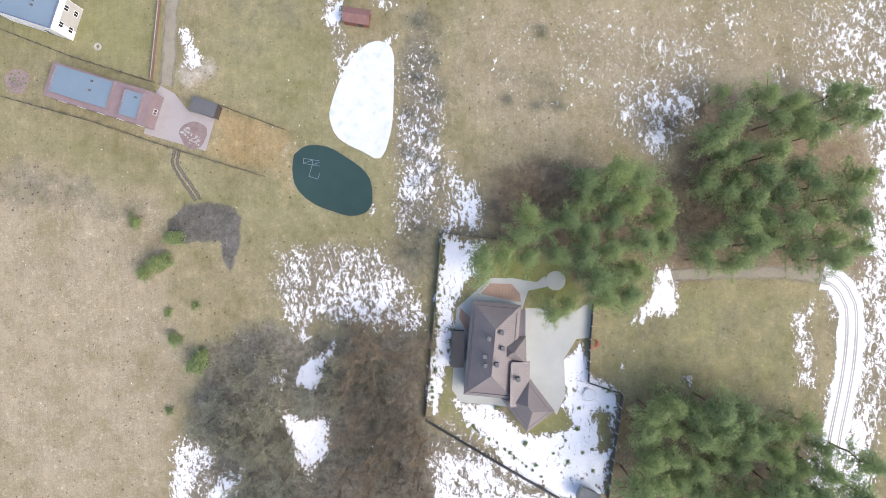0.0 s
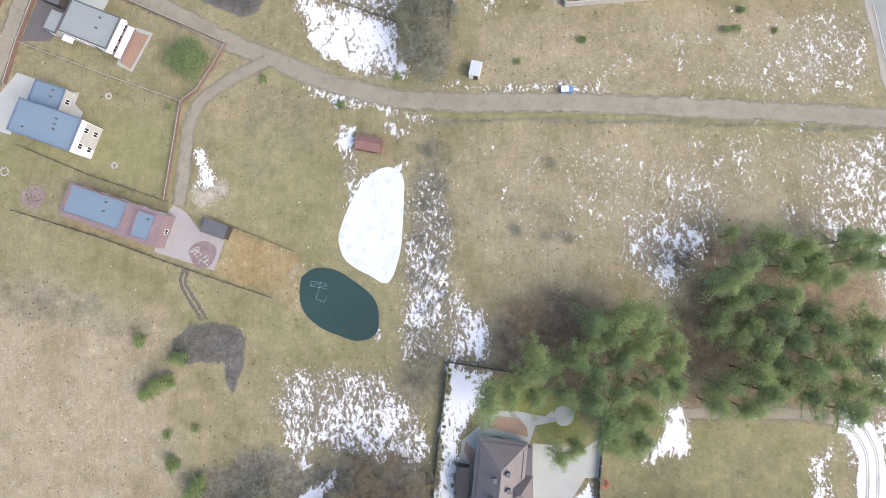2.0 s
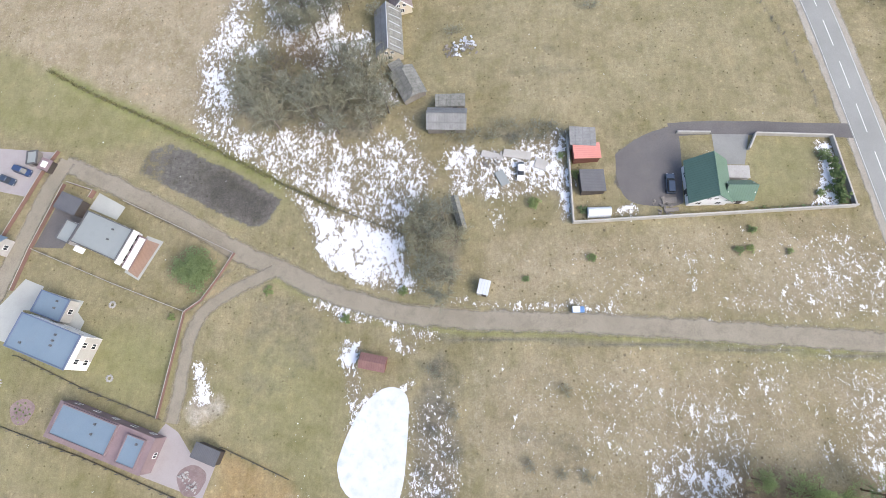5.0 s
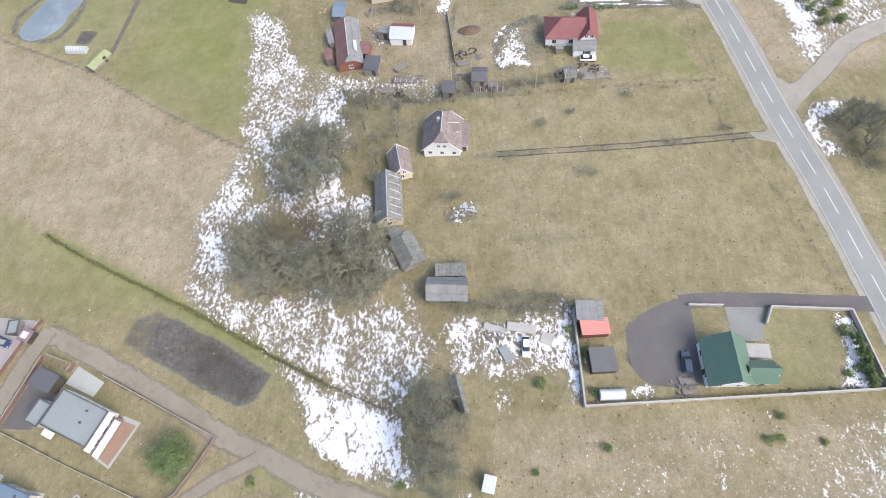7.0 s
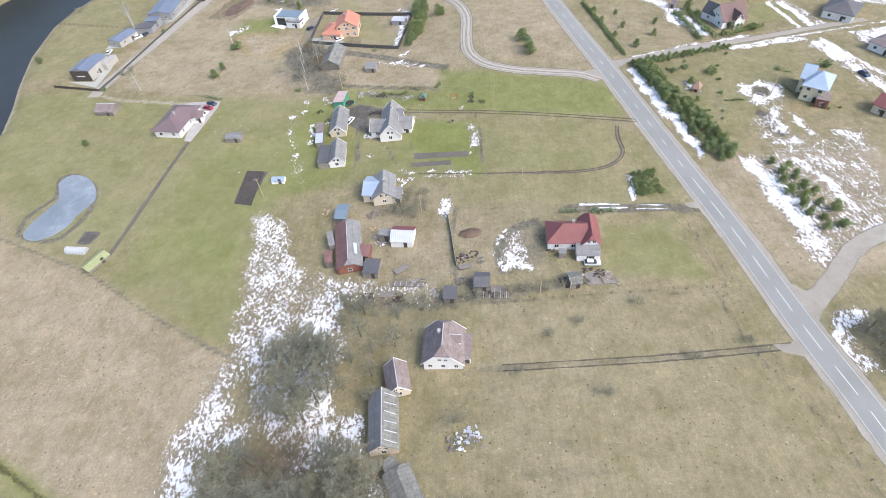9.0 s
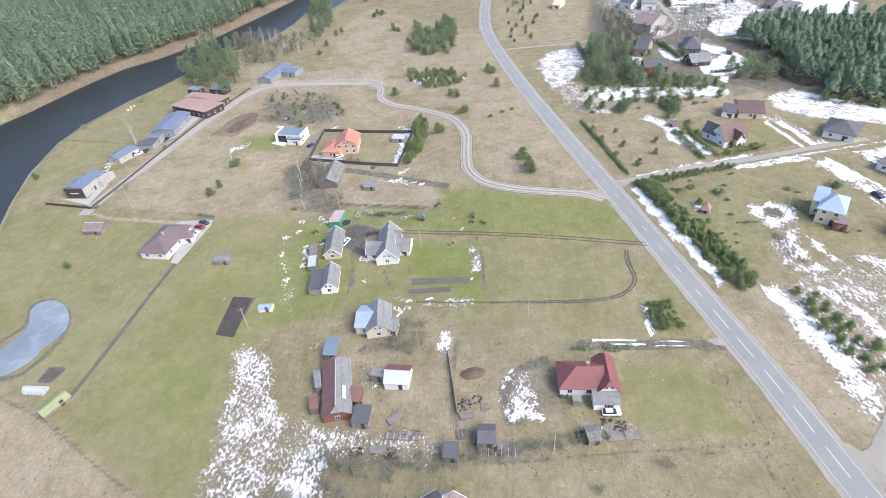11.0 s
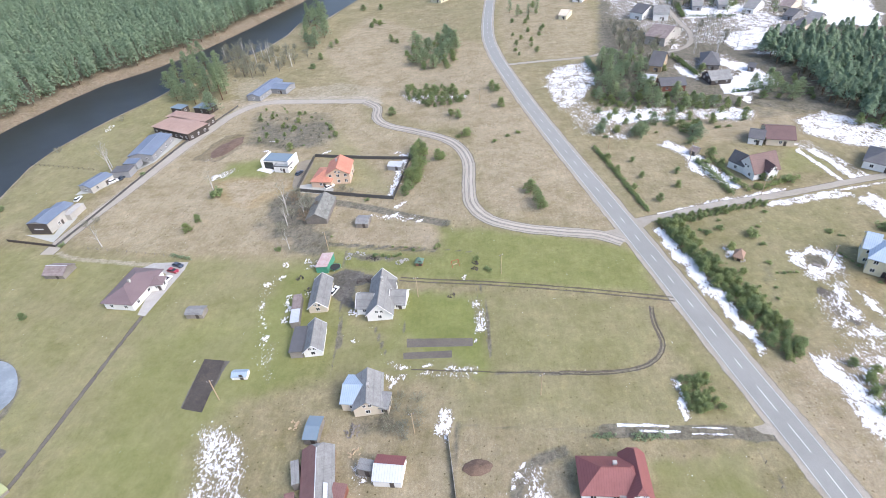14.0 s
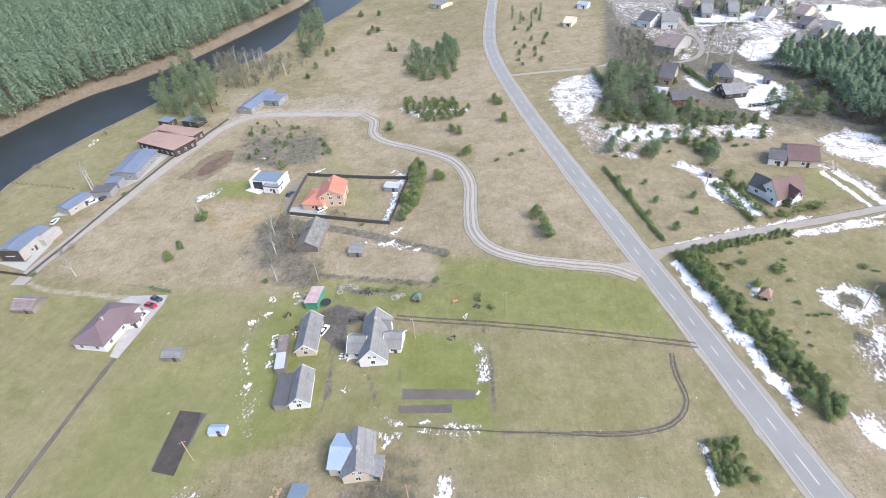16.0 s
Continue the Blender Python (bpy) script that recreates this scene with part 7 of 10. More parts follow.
house("field_cabin", "small white field cabin on grass", (3.0, 65.7, 2.4, 3.1, -14), 2.2, 2.4, M_WHITE, M_TINROOF, "shed", 0.1, windows=0, category="cabin")
house("kiosk", "small pale-roofed shelter beside a parking place", (-104.2, 99.2, 2.6, 3.4, 6), 1.5, 1.6, M_PLANKS, M_FLATGREY, "flat", 0.1, windows=0, category="kiosk", parapet=True)
house("kiosk", "small brown-roofed shelter beside a parking place", (-100.6, 97.2, 3.0, 3.0, -20), 1.6, 1.7, M_DARKWOOD, M_BRICK, "flat", 0.1, windows=0, category="kiosk", more=[
    also((-100.6, 97.2, 1.3, 1.5, -20), 1.9, 2.0, M_WHITE, M_WHITE, "flat", 0.0, windows=0, door=False)])
house("edge_house", "house with a slate-blue roof at the lane", (-109.2, 77.9, 7.8, 4.7, -19), 3, 4.6, M_CONCRETE, M_BLUEROOF, "gable", windows=1)

# the walled plot with the green house
house("green_house", "white house with a green metal gable roof", (50.0, 87.3, 9.6, 8.9, -90), 3.2, 7.2, M_WHITE, M_GREENROOF, "gable", 0.5, windows=2, more=[
    also((55.7, 85.2, 6.0, 4.6, -2), 3.2, 5.6, M_WHITE, M_GREENROOF, "gable", 0.4, windows=1),
    also((56.6, 89.4, 4.5, 2.8, -3), 2.5, 2.6, M_CONCRETE, M_CONCRETE, "flat", 0.1, windows=0, door=False)])
house("tool_shed", "long shed with grey and coral sheet roofing", (25.0, 98.5, 4.4, 5.7, 88), 2.6, 3.1, M_PLANKS, M_GREYROOF, "shed", 0.2, windows=0, category="shed", more=[
    also((25.7, 95.1, 3.6, 5.9, 93), 2.5, 3.0, M_REDWOOD, M_CORALROOF, "shed", 0.2, windows=0)])
house("wood_shed", "low shed with a dark corrugated roof", (26.5, 88.3, 5.0, 5.3, 93), 2.2, 2.9, M_DARKWOOD, M_DARKROOF, "shed", 0.2, windows=0, category="shed")
# the old farmstead
long_barn = house("long_barn", "long barn with a patched roof, grey and pale", (-18.7, 128.9, 13.1, 6.7, -86), 2.5, 5.4, M_CREAM, (M_GREYROOF, M_OLDROOF), "gable", 0.3, windows=0.6, category="barn")
for k in range(6):
    o = part("roof_batten", bevelled(-0.09, 0.09, -1.6, 1.6, 0.0, 0.06, 0.01), M_TINROOF, long_barn, "pale batten on the roof")
    o.matrix_basis = pose(0, 0, 0, 0, 0, -86) @ pose(-5.2 + k * 2.1, 1.75, 4.26, -43, 0, 3 * math.sin(k * 2.3))
house("brown_outhouse", "small outhouse with a brown gable roof", (-16.3, 139.1, 7.5, 5.6, -79), 2.5, 5.2, M_CREAM, M_RUSTROOF, "gable", 0.3, windows=1, trim=M_FRAME, category="outhouse")
house("old_barn", "sagging old barn with lichened roof", (-13.7, 115.0, 8.4, 6.0, -64), 2.0, 3.4, M_PLANKS, M_OLDROOF, "half", 0.3, windows=0, category="barn", more=[
    also((-16.6, 119.6, 3.0, 3.2, -60), 1.6, 2.0, M_PLANKS, M_OLDROOF, "flat", 0.1, windows=0, door=False)])
house("grey_barn", "grey plank barn with a fibre-cement roof", (-4.6, 104.8, 9.1, 5.6, -3), 2.4, 4.6, M_PLANKS, M_GREYROOF, "gable", 0.3, windows=0, category="barn", more=[
    also((-3.8, 109.3, 6.9, 2.9, -0), 2.2, 2.8, M_PLANKS, M_OLDROOF, "shed", 0.1, windows=0)])
house("hidden_shed", "small weathered shed among bare trees", (-2.1, 82.1, 7.8, 1.9, -76), 2.2, 3.0, M_PLANKS, M_OLDROOF, "gable", 0.2, windows=0, category="shed")
house("farmhouse", "white farmhouse with a weathered half-hipped roof", (-5.4, 146.3, 9.9, 10.1, -94), 3.2, 8.0, M_WHITE, M_RUSTROOF, "half", 0.5, windows=2.4, win=(1.0, 1.2), chimneys=((-0.2, -0.2),), trim=M_FRAME, more=[
    also((-0.1, 146.0, 2.4, 6.4, -6), 2.6, 3.4, M_WHITE, M_RUSTROOF, "shed", 0.2, windows=2, win=(0.8, 1.0)),
    also((-2.6, 146.9, 2.8, 2.4, -6), 5.2, 6.6, M_WHITE, M_RUSTROOF, "gable", 0.2, windows=0, door=False)])
# the row of smallholdings
barn = house("red_barn", "long barn roofed half red and half grey", (-32.9, 182.6, 18.0, 7.6, -81), 2.2, 4.4, M_REDWOOD, (M_FADEDRED, M_GREYROOF), "half", 0.3, windows=0.7, category="barn", gable_window=False, more=[
    also((-28.0, 180.1, 3.2, 4.4, -9), 2.1, 2.5, M_REDWOOD, M_FADEDRED, "shed", 0.1, windows=0),
    also((-38.4, 185.3, 5.9, 1.8, -75), 2.0, 2.4, M_PLANKS, M_GREYROOF, "flat", 0.1, windows=0),
    also((-38.2, 178.4, 4.6, 2.2, -78), 1.8, 2.2, M_PLANKS, M_FADEDRED, "flat", 0.1, windows=0)])
o = part("roof_sheet", bevelled(-2.1, 2.1, -0.5, 0.5, 0.0, 0.05, 0.01), M_TINROOF, barn, "white sheet laid on the roof")
o.matrix_basis = pose(2.5, -2.7, 3.62, 0, 0, -81) @ pose(0, 0, 0, -28, 0, 0)
house("tin_shed", "shed with a slate-blue tin roof", (-36.6, 196.7, 3.7, 6.6, -5), 2.2, 2.9, M_PLANKS, M_BLUEROOF, "gable", 0.2, windows=0, category="shed")
house("plank_shed", "small grey plank shed with flat roof", (-25.4, 173.8, 4.4, 5.3, -5), 2.2, 2.4, M_PLANKS, M_DARKROOF, "flat", 0.15, windows=0, category="shed")
house("white_roofed_shed", "shed with a pale tin roof", (-17.2, 185.0, 6.7, 6.4, -7), 2.3, 3.8, M_WHITE, (M_TINROOF, M_REDROOF), "gable", 0.2, windows=0, category="shed", more=[
    also((-22.5, 186.0, 3.6, 2.7, -13), 2.0, 2.4, M_PLANKS, M_GREYROOF, "flat", 0.1, windows=0)])
house("cottage", "cream cottage with grey and pale tin roofs", (-24.2, 205.9, 11.0, 7.7, -86), 2.9, 5.4, M_CREAM, M_GREYROOF, "gable", 0.4, windows=1.5, chimneys=((0.1, 0.1),), more=[
    also((-27.6, 206.7, 5.9, 9.2, -6), 2.8, 4.6, M_CREAM, M_PALEBLUE, "gable", 0.3, windows=1),
    also((-19.7, 203.0, 2.7, 4.8, -8), 2.4, 3.0, M_CREAM, M_GREYROOF, "shed", 0.2, windows=1)])
house("red_house", "white house with a red metal hip roof", (29.8, 179.8, 14.4, 8.7, -4), 3.1, 6.0, M_WHITE, M_REDROOF, "hip", 0.5, windows=1.6, chimneys=((0.0, 0.25),), more=[
    also((34.2, 179.6, 10.4, 5.6, -94), 3.2, 5.9, M_WHITE, M_REDROOF, "half", 0.4, windows=1, door=False),
    also((32.9, 173.4, 6.3, 4.0, -4), 2.3, 2.9, M_WHITE, M_GREYROOF, "shed", 0.2, windows=1),
    also((26.3, 173.9, 2.0, 1.6, -4), 1.7, 2.0, M_PLANKS, M_GREYROOF, "shed", 0.1, windows=0, door=False)])
house("dark_shed", "dark grey shed with gable roof", (4.4, 165.8, 4.2, 5.1, -3), 2.2, 3.2, M_PLANKS, M_DARKROOF, "gable", 0.2, windows=0, category="shed")
house("low_shed", "low dark felt-roofed shed", (-3.8, 162.5, 3.5, 4.0, -6), 2.0, 2.3, M_PLANKS, M_DARKROOF, "shed", 0.2, windows=0, category="shed")
house("hen_house", "small grey hen house among clutter", (27.9, 164.6, 3.1, 4.3, 8), 1.9, 2.5, M_PLANKS, M_OLDROOF, "gable", 0.2, windows=0, category="shed")
# the green farm
house("grey_roofed_house", "white house with steep grey gable roofs", (-24.1, 241.3, 16.5, 8.4, -90), 2.7, 6.7, M_WHITE, M_GREYROOF, "gable", 0.5, windows=1.6, trim=M_FRAME, chimneys=((-0.4, 0.1),), more=[
    also((-28.6, 239.9, 5.4, 7.6, -6), 2.5, 5.2, M_WHITE, M_GREYROOF, "gable", 0.4, windows=1, trim=M_FRAME),
    also((-18.7, 240.8, 5.2, 7.2, -8), 2.5, 5.2, M_WHITE, M_GREYROOF, "gable", 0.4, windows=1, trim=M_FRAME),
    also((-21.9, 245.8, 4.4, 4.3, -8), 2.6, 5.0, M_WHITE, M_GREYROOF, "gable", 0.4, windows=0, door=False)])
house("grey_outbuilding", "cream outbuilding with a long grey roof", (-43.8, 245.2, 13.8, 6.4, -88), 2.3, 4.7, M_CREAM, M_GREYROOF, "gable", 0.4, windows=1, trim=M_FRAME, category="outbuilding")
house("small_barn", "barn with grey roof and lean-to", (-42.0, 226.3, 11.0, 5.9, -86), 2.2, 4.6, M_WHITE, M_GREYROOF, "gable", 0.4, windows=0.6, trim=M_TINROOF, category="barn", more=[
    also((-46.5, 225.7, 9.9, 3.9, -88), 1.9, 2.5, M_PLANKS, M_DARKROOF, "flat", 0.2, windows=0)])
house("narrow_shed", "narrow shed with white and brown roof sheets", (-50.2, 238.8, 12.4, 2.7, -83), 2.0, 2.3, M_PLANKS, M_TINROOF, "flat", 0.1, windows=0, category="shed", more=[
    also((-50.5, 241.6, 6.4, 2.7, -83), 2.2, 2.45, M_PLANKS, M_RUSTROOF, "flat", 0.1, windows=0)])
house("green_hut", "green hut with a faded pink roof", (-45.4, 261.3, 7.6, 4.2, -98), 2.4, 2.8, M_GREENPAINT, M_FADEDPINK, "shed", 0.1, windows=0, category="hut")
house("play_house", "little garden house with a green roof", (-13.3, 258.1, 2.8, 2.8, -10), 1.6, 2.6, M_REDWOOD, M_GREENROOF, "hip", 0.3, windows=1, win=(0.5, 0.5), category="playhouse")
house("long_house", "long white house with a maroon hip roof", (-107.6, 253.0, 17.9, 11.5, -99), 3.1, 5.4, M_WHITE, M_MAROONROOF, "hip", 0.6, windows=1.4, chimneys=((0.1, 0.1),), more=[
    also((-100.3, 254.9, 4.7, 4.3, 6), 3.1, 4.8, M_WHITE, M_MAROONROOF, "hip", 0.5, windows=1)])
house("hay_hut", "small timber hut with a gable roof", (-140.9, 265.5, 8.3, 6.9, -6), 1.8, 3.4, M_PLANKS, M_RUSTROOF, "gable", 0.3, windows=0, category="hut")
house("lawn_shed", "little grey shed on the lawn", (-82.3, 240.8, 5.9, 4.0, -3), 1.8, 2.4, M_PLANKS, M_GREYROOF, "gable", 0.2, windows=0, category="shed")
house("glass_frame", "small blue-grey garden frame", (-60.7, 215.5, 4.4, 2.7, -1), 1.1, 1.7, M_WHITE, M_PALEBLUE, "gable", 0.1, windows=0, category="garden frame")
# the new plots towards the river
house("orange_house", "salmon house with an orange tile roof", (-49.4, 321.5, 12.2, 10.6, 90), 4.9, 7.7, M_SALMON, M_ORANGEROOF, "gable", 0.5, windows=2, storeys=2, chimneys=((0.2, 0.2),), more=[
    also((-55.6, 319.7, 9.3, 12.5, -9), 2.8, 4.8, M_SALMON, M_ORANGEROOF, "hip", 0.4, windows=1)])
cube = house("white_cube", "white modern house with a blue-grey flat roof between end walls", (-79.2, 336.2, 12.4, 7.2, -13), 3.9, 4.0, M_WHITE, M_BLUEROOF, "flat", 0.1, windows=1.5, more=[
    also((-76.6, 331.4, 7.2, 4.8, -13), 2.7, 2.8, M_WHITE, M_FLATGREY, "flat", 0.1, windows=1, parapet=True)])
for off in (-6.5, 6.5):
    o = part("end_wall", bevelled(off - 0.3, off + 0.3, -4.9, 4.0, 0.0, 4.8, 0.03), M_WHITE, cube, "white end wall higher than the roof")
    o.matrix_basis = pose(0, 0, 0, 0, 0, -13)
o = part("glass_front", bevelled(-6.0, -1.6, -3.85, -3.7, 0.1, 3.4, 0.02), M_GLASS, cube, "dark tall glass front")
o.matrix_basis = pose(0, 0, 0, 0, 0, -13)
laid("cube_house_terrace", sheet([(-89.6, 332.6), (-82.2, 328.6), (-80.8, 331.4), (-87.4, 335.6)], 0.16, False), M_WHITE, "white terrace beside a modern house", "terrace")
house("garden_cabin", "small pale cabin inside a fenced plot", (-26.1, 325.9, 6.3, 4.7, -14), 1.9, 2.4, M_GREYWALL, M_TINROOF, "gable", 0.1, windows=0, category="cabin")
house("ruined_barn", "greenish-grey derelict barn with sagging roof", (-52.9, 294.7, 16.0, 8.6, -94), 2.2, 4.6, M_PLANKS, M_OLDROOF, "gable", 0.3, windows=0, category="barn")
house("tool_hut", "small grey hut beside a plot", (-35.3, 285.0, 5.0, 5.7, -7), 1.9, 2.6, M_PLANKS, M_GREYROOF, "gable", 0.2, windows=0, category="hut")
front = house("river_house", "dark-fronted two-storey house with a blue metal roof", (-163.3, 296.6, 10.5, 9.2, 84), 4.6, 5.5, M_PALEWALL, M_BLUEMETAL, "gable", 0.3, windows=1.2, group="riverside houses", more=[
    also((-163.6, 305.3, 7.4, 8.0, 84), 3.1, 3.9, M_PALEWALL, M_BLUEMETAL, "gable", 0.3, windows=1),
    also((-157.4, 304.5, 9.0, 3.2, 84), 2.5, 2.6, M_PALEWALL, M_PALEWALL, "flat", 0.1, windows=0, door=False)])
o = part("facade", bevelled(-4.3, 4.3, -0.1, 0.1, 0.0, 4.7, 0.02), M_DARKWOOD, front, "dark timber facade")
o.matrix_basis = pose(-0.54, -5.2, 0, 0, 0, -6)
o = part("facade_band", bevelled(-1.9, 1.9, -0.06, 0.06, 2.2, 2.5, 0.01), M_FRAME, front, "pale band on the dark facade")
o.matrix_basis = pose(-0.56, -5.36, 0, 0, 0, -6)
house("river_house", "long low house with a blue metal roof", (-160.2, 327.6, 12.3, 7.9, 69), 2.9, 3.7, M_PALEWALL, M_BLUEMETAL, "gable", 0.3, windows=1.2, group="riverside houses", more=[
    also((-152.2, 336.6, 6.4, 8.5, -90), 2.8, 3.0, M_GREYWALL, M_DARKROOF, "flat", 0.2, windows=0),
    also((-151.4, 344.0, 5.6, 6.5, -90), 2.8, 3.0, M_GREYWALL, M_BLUEMETAL, "flat", 0.2, windows=0)])
house("river_house", "long house with a blue metal roof and forecourt", (-149.3, 359.4, 22.8, 12.5, -91), 3.4, 4.6, M_GREYWALL, M_BLUEMETAL, "gable", 0.4, windows=1.3, group="riverside houses")
for r in ((-142.8, 380.1, 27.8, 13.9, -28), (-141.3, 391.0, 27.6, 8.3, -22)):
    house("flat_house", "dark timber house with a flat rust-brown roof", r, 3.9, 4.0, M_DARKWOOD, M_FLATBROWN, "flat", 0.7, windows=1.8, group="riverside houses")
for r in ((-154.5, 408.1, 8.3, 6.0, -24), (-139.2, 406.5, 10.7, 7.6, -20)):
    house("bath_hut", "small dark hut near the river", r, 2.8, 3.2, M_DARKWOOD, M_BLUEROOF, "flat", 0.3, windows=1, group="riverside houses", category="hut")
house("blue_workshop", "L-shaped grey building with a blue metal roof", (-111.1, 429.3, 26.5, 9.2, -107), 3.0, 4.2, M_GREYWALL, M_BLUEMETAL, "gable", 0.3, windows=1.2, more=[
    also((-101.2, 430.7, 11.1, 10.9, -18), 2.9, 3.9, M_GREYWALL, M_BLUEMETAL, "gable", 0.3, windows=1)])
# across the road
house("cream_house", "pale yellow house with a pale blue metal roof", (122.8, 242.7, 8.1, 12.2, -37), 5.6, 8.6, M_YELLOW, M_PALEBLUE, "hip", 0.6, windows=2, storeys=2, more=[
    also((121.4, 247.6, 4.0, 9.3, -34), 5.6, 8.4, M_YELLOW, M_PALEBLUE, "gable", 0.5, windows=2, storeys=2, door=False),
    also((122.6, 236.7, 4.0, 5.9, -31), 2.8, 3.0, M_REDWOOD, M_RUSTROOF, "flat", 0.2, windows=1)])
house("steep_house", "white house with a steep maroon gable roof", (113.2, 299.2, 11.3, 10.0, 14), 3.3, 8.2, M_WHITE, M_DEEPMAROON, "gable", 0.5, windows=1.6, more=[
    also((114.6, 295.4, 5.6, 3.4, -76), 4.0, 6.4, M_WHITE, M_DEEPMAROON, "gable", 0.3, windows=1, door=False),
    also((108.2, 303.0, 7.0, 5.0, -60), 3.2, 6.6, M_WHITE, M_DARKROOF, "gable", 0.3, windows=1, door=False)])
house("brown_house", "maroon-roofed house among melting snow", (133.1, 325.3, 11.1, 14.6, -16), 3.0, 5.6, M_CREAM, M_DEEPMAROON, "gable", 0.5, windows=1, more=[
    also((124.7, 325.3, 6.1, 10.2, -28), 2.8, 4.6, M_WHITE, M_DARKROOF, "gable", 0.4, windows=1)])
house("grey_hip_house", "white house with a grey hip roof", (159.6, 299.7, 12.2, 14.7, -41), 3.2, 5.8, M_WHITE, M_DARKROOF, "hip", 0.6, windows=1.4)
house("edge_brown_house", "white house with a brown hip roof", (164.0, 269.8, 10.8, 15.7, -62), 3.2, 6.0, M_WHITE, M_RUSTROOF, "hip", 0.6, windows=1.4)
house("red_roofed_house", "house with a bright red roof", (139.8, 230.6, 6.0, 8.0, -54), 3.2, 5.4, M_CREAM, M_REDROOF, "gable", 0.5, windows=1)
house("gazebo", "brown timber garden pavilion", (85.3, 249.7, 2.7, 4.0, -35), 2.0, 3.6, M_TIMBER, M_DECK, "hip", 0.6, windows=0, category="pavilion")
house("steps_cabin", "grey cabin beside a snow drift", (96.6, 316.8, 3.1, 4.4, -50), 2.0, 3.0, M_PLANKS, M_RUSTROOF, "gable", 0.3, windows=0, category="cabin")
# the village beyond
def village_house(lab, r, e, t, w, f, s):
    house("village_house", lab, r, e, t, w, f, s, 0.5, windows=1.2, group="village houses")


village_house("white village house with grey gable roofs", (134.2, 516.9, 10.5, 18.0, -48), 4.5, 8, M_WHITE, M_DARKROOF, "gable")
village_house("white village house with a broad grey roof", (144.3, 510.8, 10.6, 15.0, -16), 4.5, 8, M_WHITE, M_GREYROOF, "gable")
village_house("low white-roofed annexe in the snow", (102.5, 396.3, 6.8, 8.6, -30), 2.6, 3.6, M_CREAM, M_TINROOF, "gable")
village_house("grey barn at the edge of the wood", (202.1, 456.3, 7.0, 12.4, -40), 2.6, 5.2, M_PLANKS, M_GREYROOF, "gable")
village_house("house with a grey roof in the snow", (229.0, 476.0, 8.0, 14.0, -50), 3.2, 6, M_PALEWALL, M_GREYROOF, "gable")
village_house("cream house with a grey roof behind trees", (222.0, 548.0, 8.0, 15.0, -40), 3.5, 7, M_CREAM, M_GREYROOF, "gable")
village_house("small white house among far trees", (262.0, 560.0, 8.0, 14.0, -35), 3.2, 6, M_WHITE, M_RUSTROOF, "gable")
village_house("pale house with a broad weathered brown gable roof", (130.6, 462.9, 13.2, 25.2, -41), 5, 9, M_PALEWALL, M_RUSTROOF, "gable")
village_house("timber house with a steep dark gable", (113.3, 416.7, 7.5, 16.9, -30), 3.5, 8.5, M_TIMBER, M_DARKROOF, "gable")
village_house("long low house with a grey roof", (110.1, 386.8, 12.8, 10.8, -4), 3, 5.2, M_REDWOOD, M_DARKROOF, "gable")
village_house("house with a wide grey hip roof", (140.6, 415.9, 9.9, 20.3, -20), 3, 7, M_PLANKS, M_DARKROOF, "hip")
village_house("barn with a broad grey roof", (134.9, 391.8, 11.2, 11.6, 4), 2.6, 5.4, M_DARKWOOD, M_GREYROOF, "gable")
village_house("pale house with a grey gable", (175.5, 530.5, 7.0, 20.7, -16), 3.5, 7, M_GREYWALL, M_GREYROOF, "gable")
village_house("pale house with a grey gable", (192.5, 528.5, 6.9, 20.7, -16), 3.5, 7, M_GREYWALL, M_GREYROOF, "gable")
village_house("house with a brown gable roof", (231.3, 510.6, 7.7, 20.6, -48), 3.5, 7, M_CREAM, M_RUSTROOF, "gable")
village_house("dark-roofed house on the snow", (216.7, 467.4, 8.1, 18.7, -47), 3.2, 6, M_CREAM, M_DARKROOF, "hip")
village_house("small beige cottage with cream roof", (83.0, 530.3, 6.7, 15.1, -27), 2.8, 5, M_YELLOW, M_CREAM, "gable")
village_house("pale pavilion-like building with grey roof", (-7.4, 616.0, 13.8, 14.7, -46), 3, 4, M_YELLOW, M_GREYROOF, "gable")
village_house("low white storehouse with blue roof", (101.1, 572.7, 8.6, 9.9, -28), 3, 4, M_WHITE, M_PALEBLUE, "gable")
village_house("cream village house with brown roof", (171.5, 546.7, 7.8, 18.6, -40), 3.5, 7, M_CREAM, M_RUSTROOF, "gable")
village_house("white village house with grey roof", (207.9, 512.5, 8.0, 19.1, -46), 3.5, 7, M_WHITE, M_GREYROOF, "gable")
village_house("white village house with dark roof", (240.4, 550.3, 9.4, 22.6, -49), 3.5, 7, M_WHITE, M_DARKROOF, "gable")

village_house("white house with a steep grey gable", (180.6, 541.0, 8.0, 12.0, -30), 3.5, 8.5, M_WHITE, M_GREYROOF, "gable")
village_house("white house with a steep grey gable", (197.5, 541.0, 8.0, 12.0, -30), 3.5, 8.5, M_WHITE, M_GREYROOF, "gable")
village_house("grey shed at the end of a snowy field", (222.5, 489.0, 7.0, 15.0, -55), 2.8, 5.5, M_GREYWALL, M_DARKROOF, "gable")
village_house("small grey store beside a fence", (158.0, 403.5, 4.0, 7.0, -35), 2.4, 3.6, M_PLANKS, M_DARKROOF, "gable")

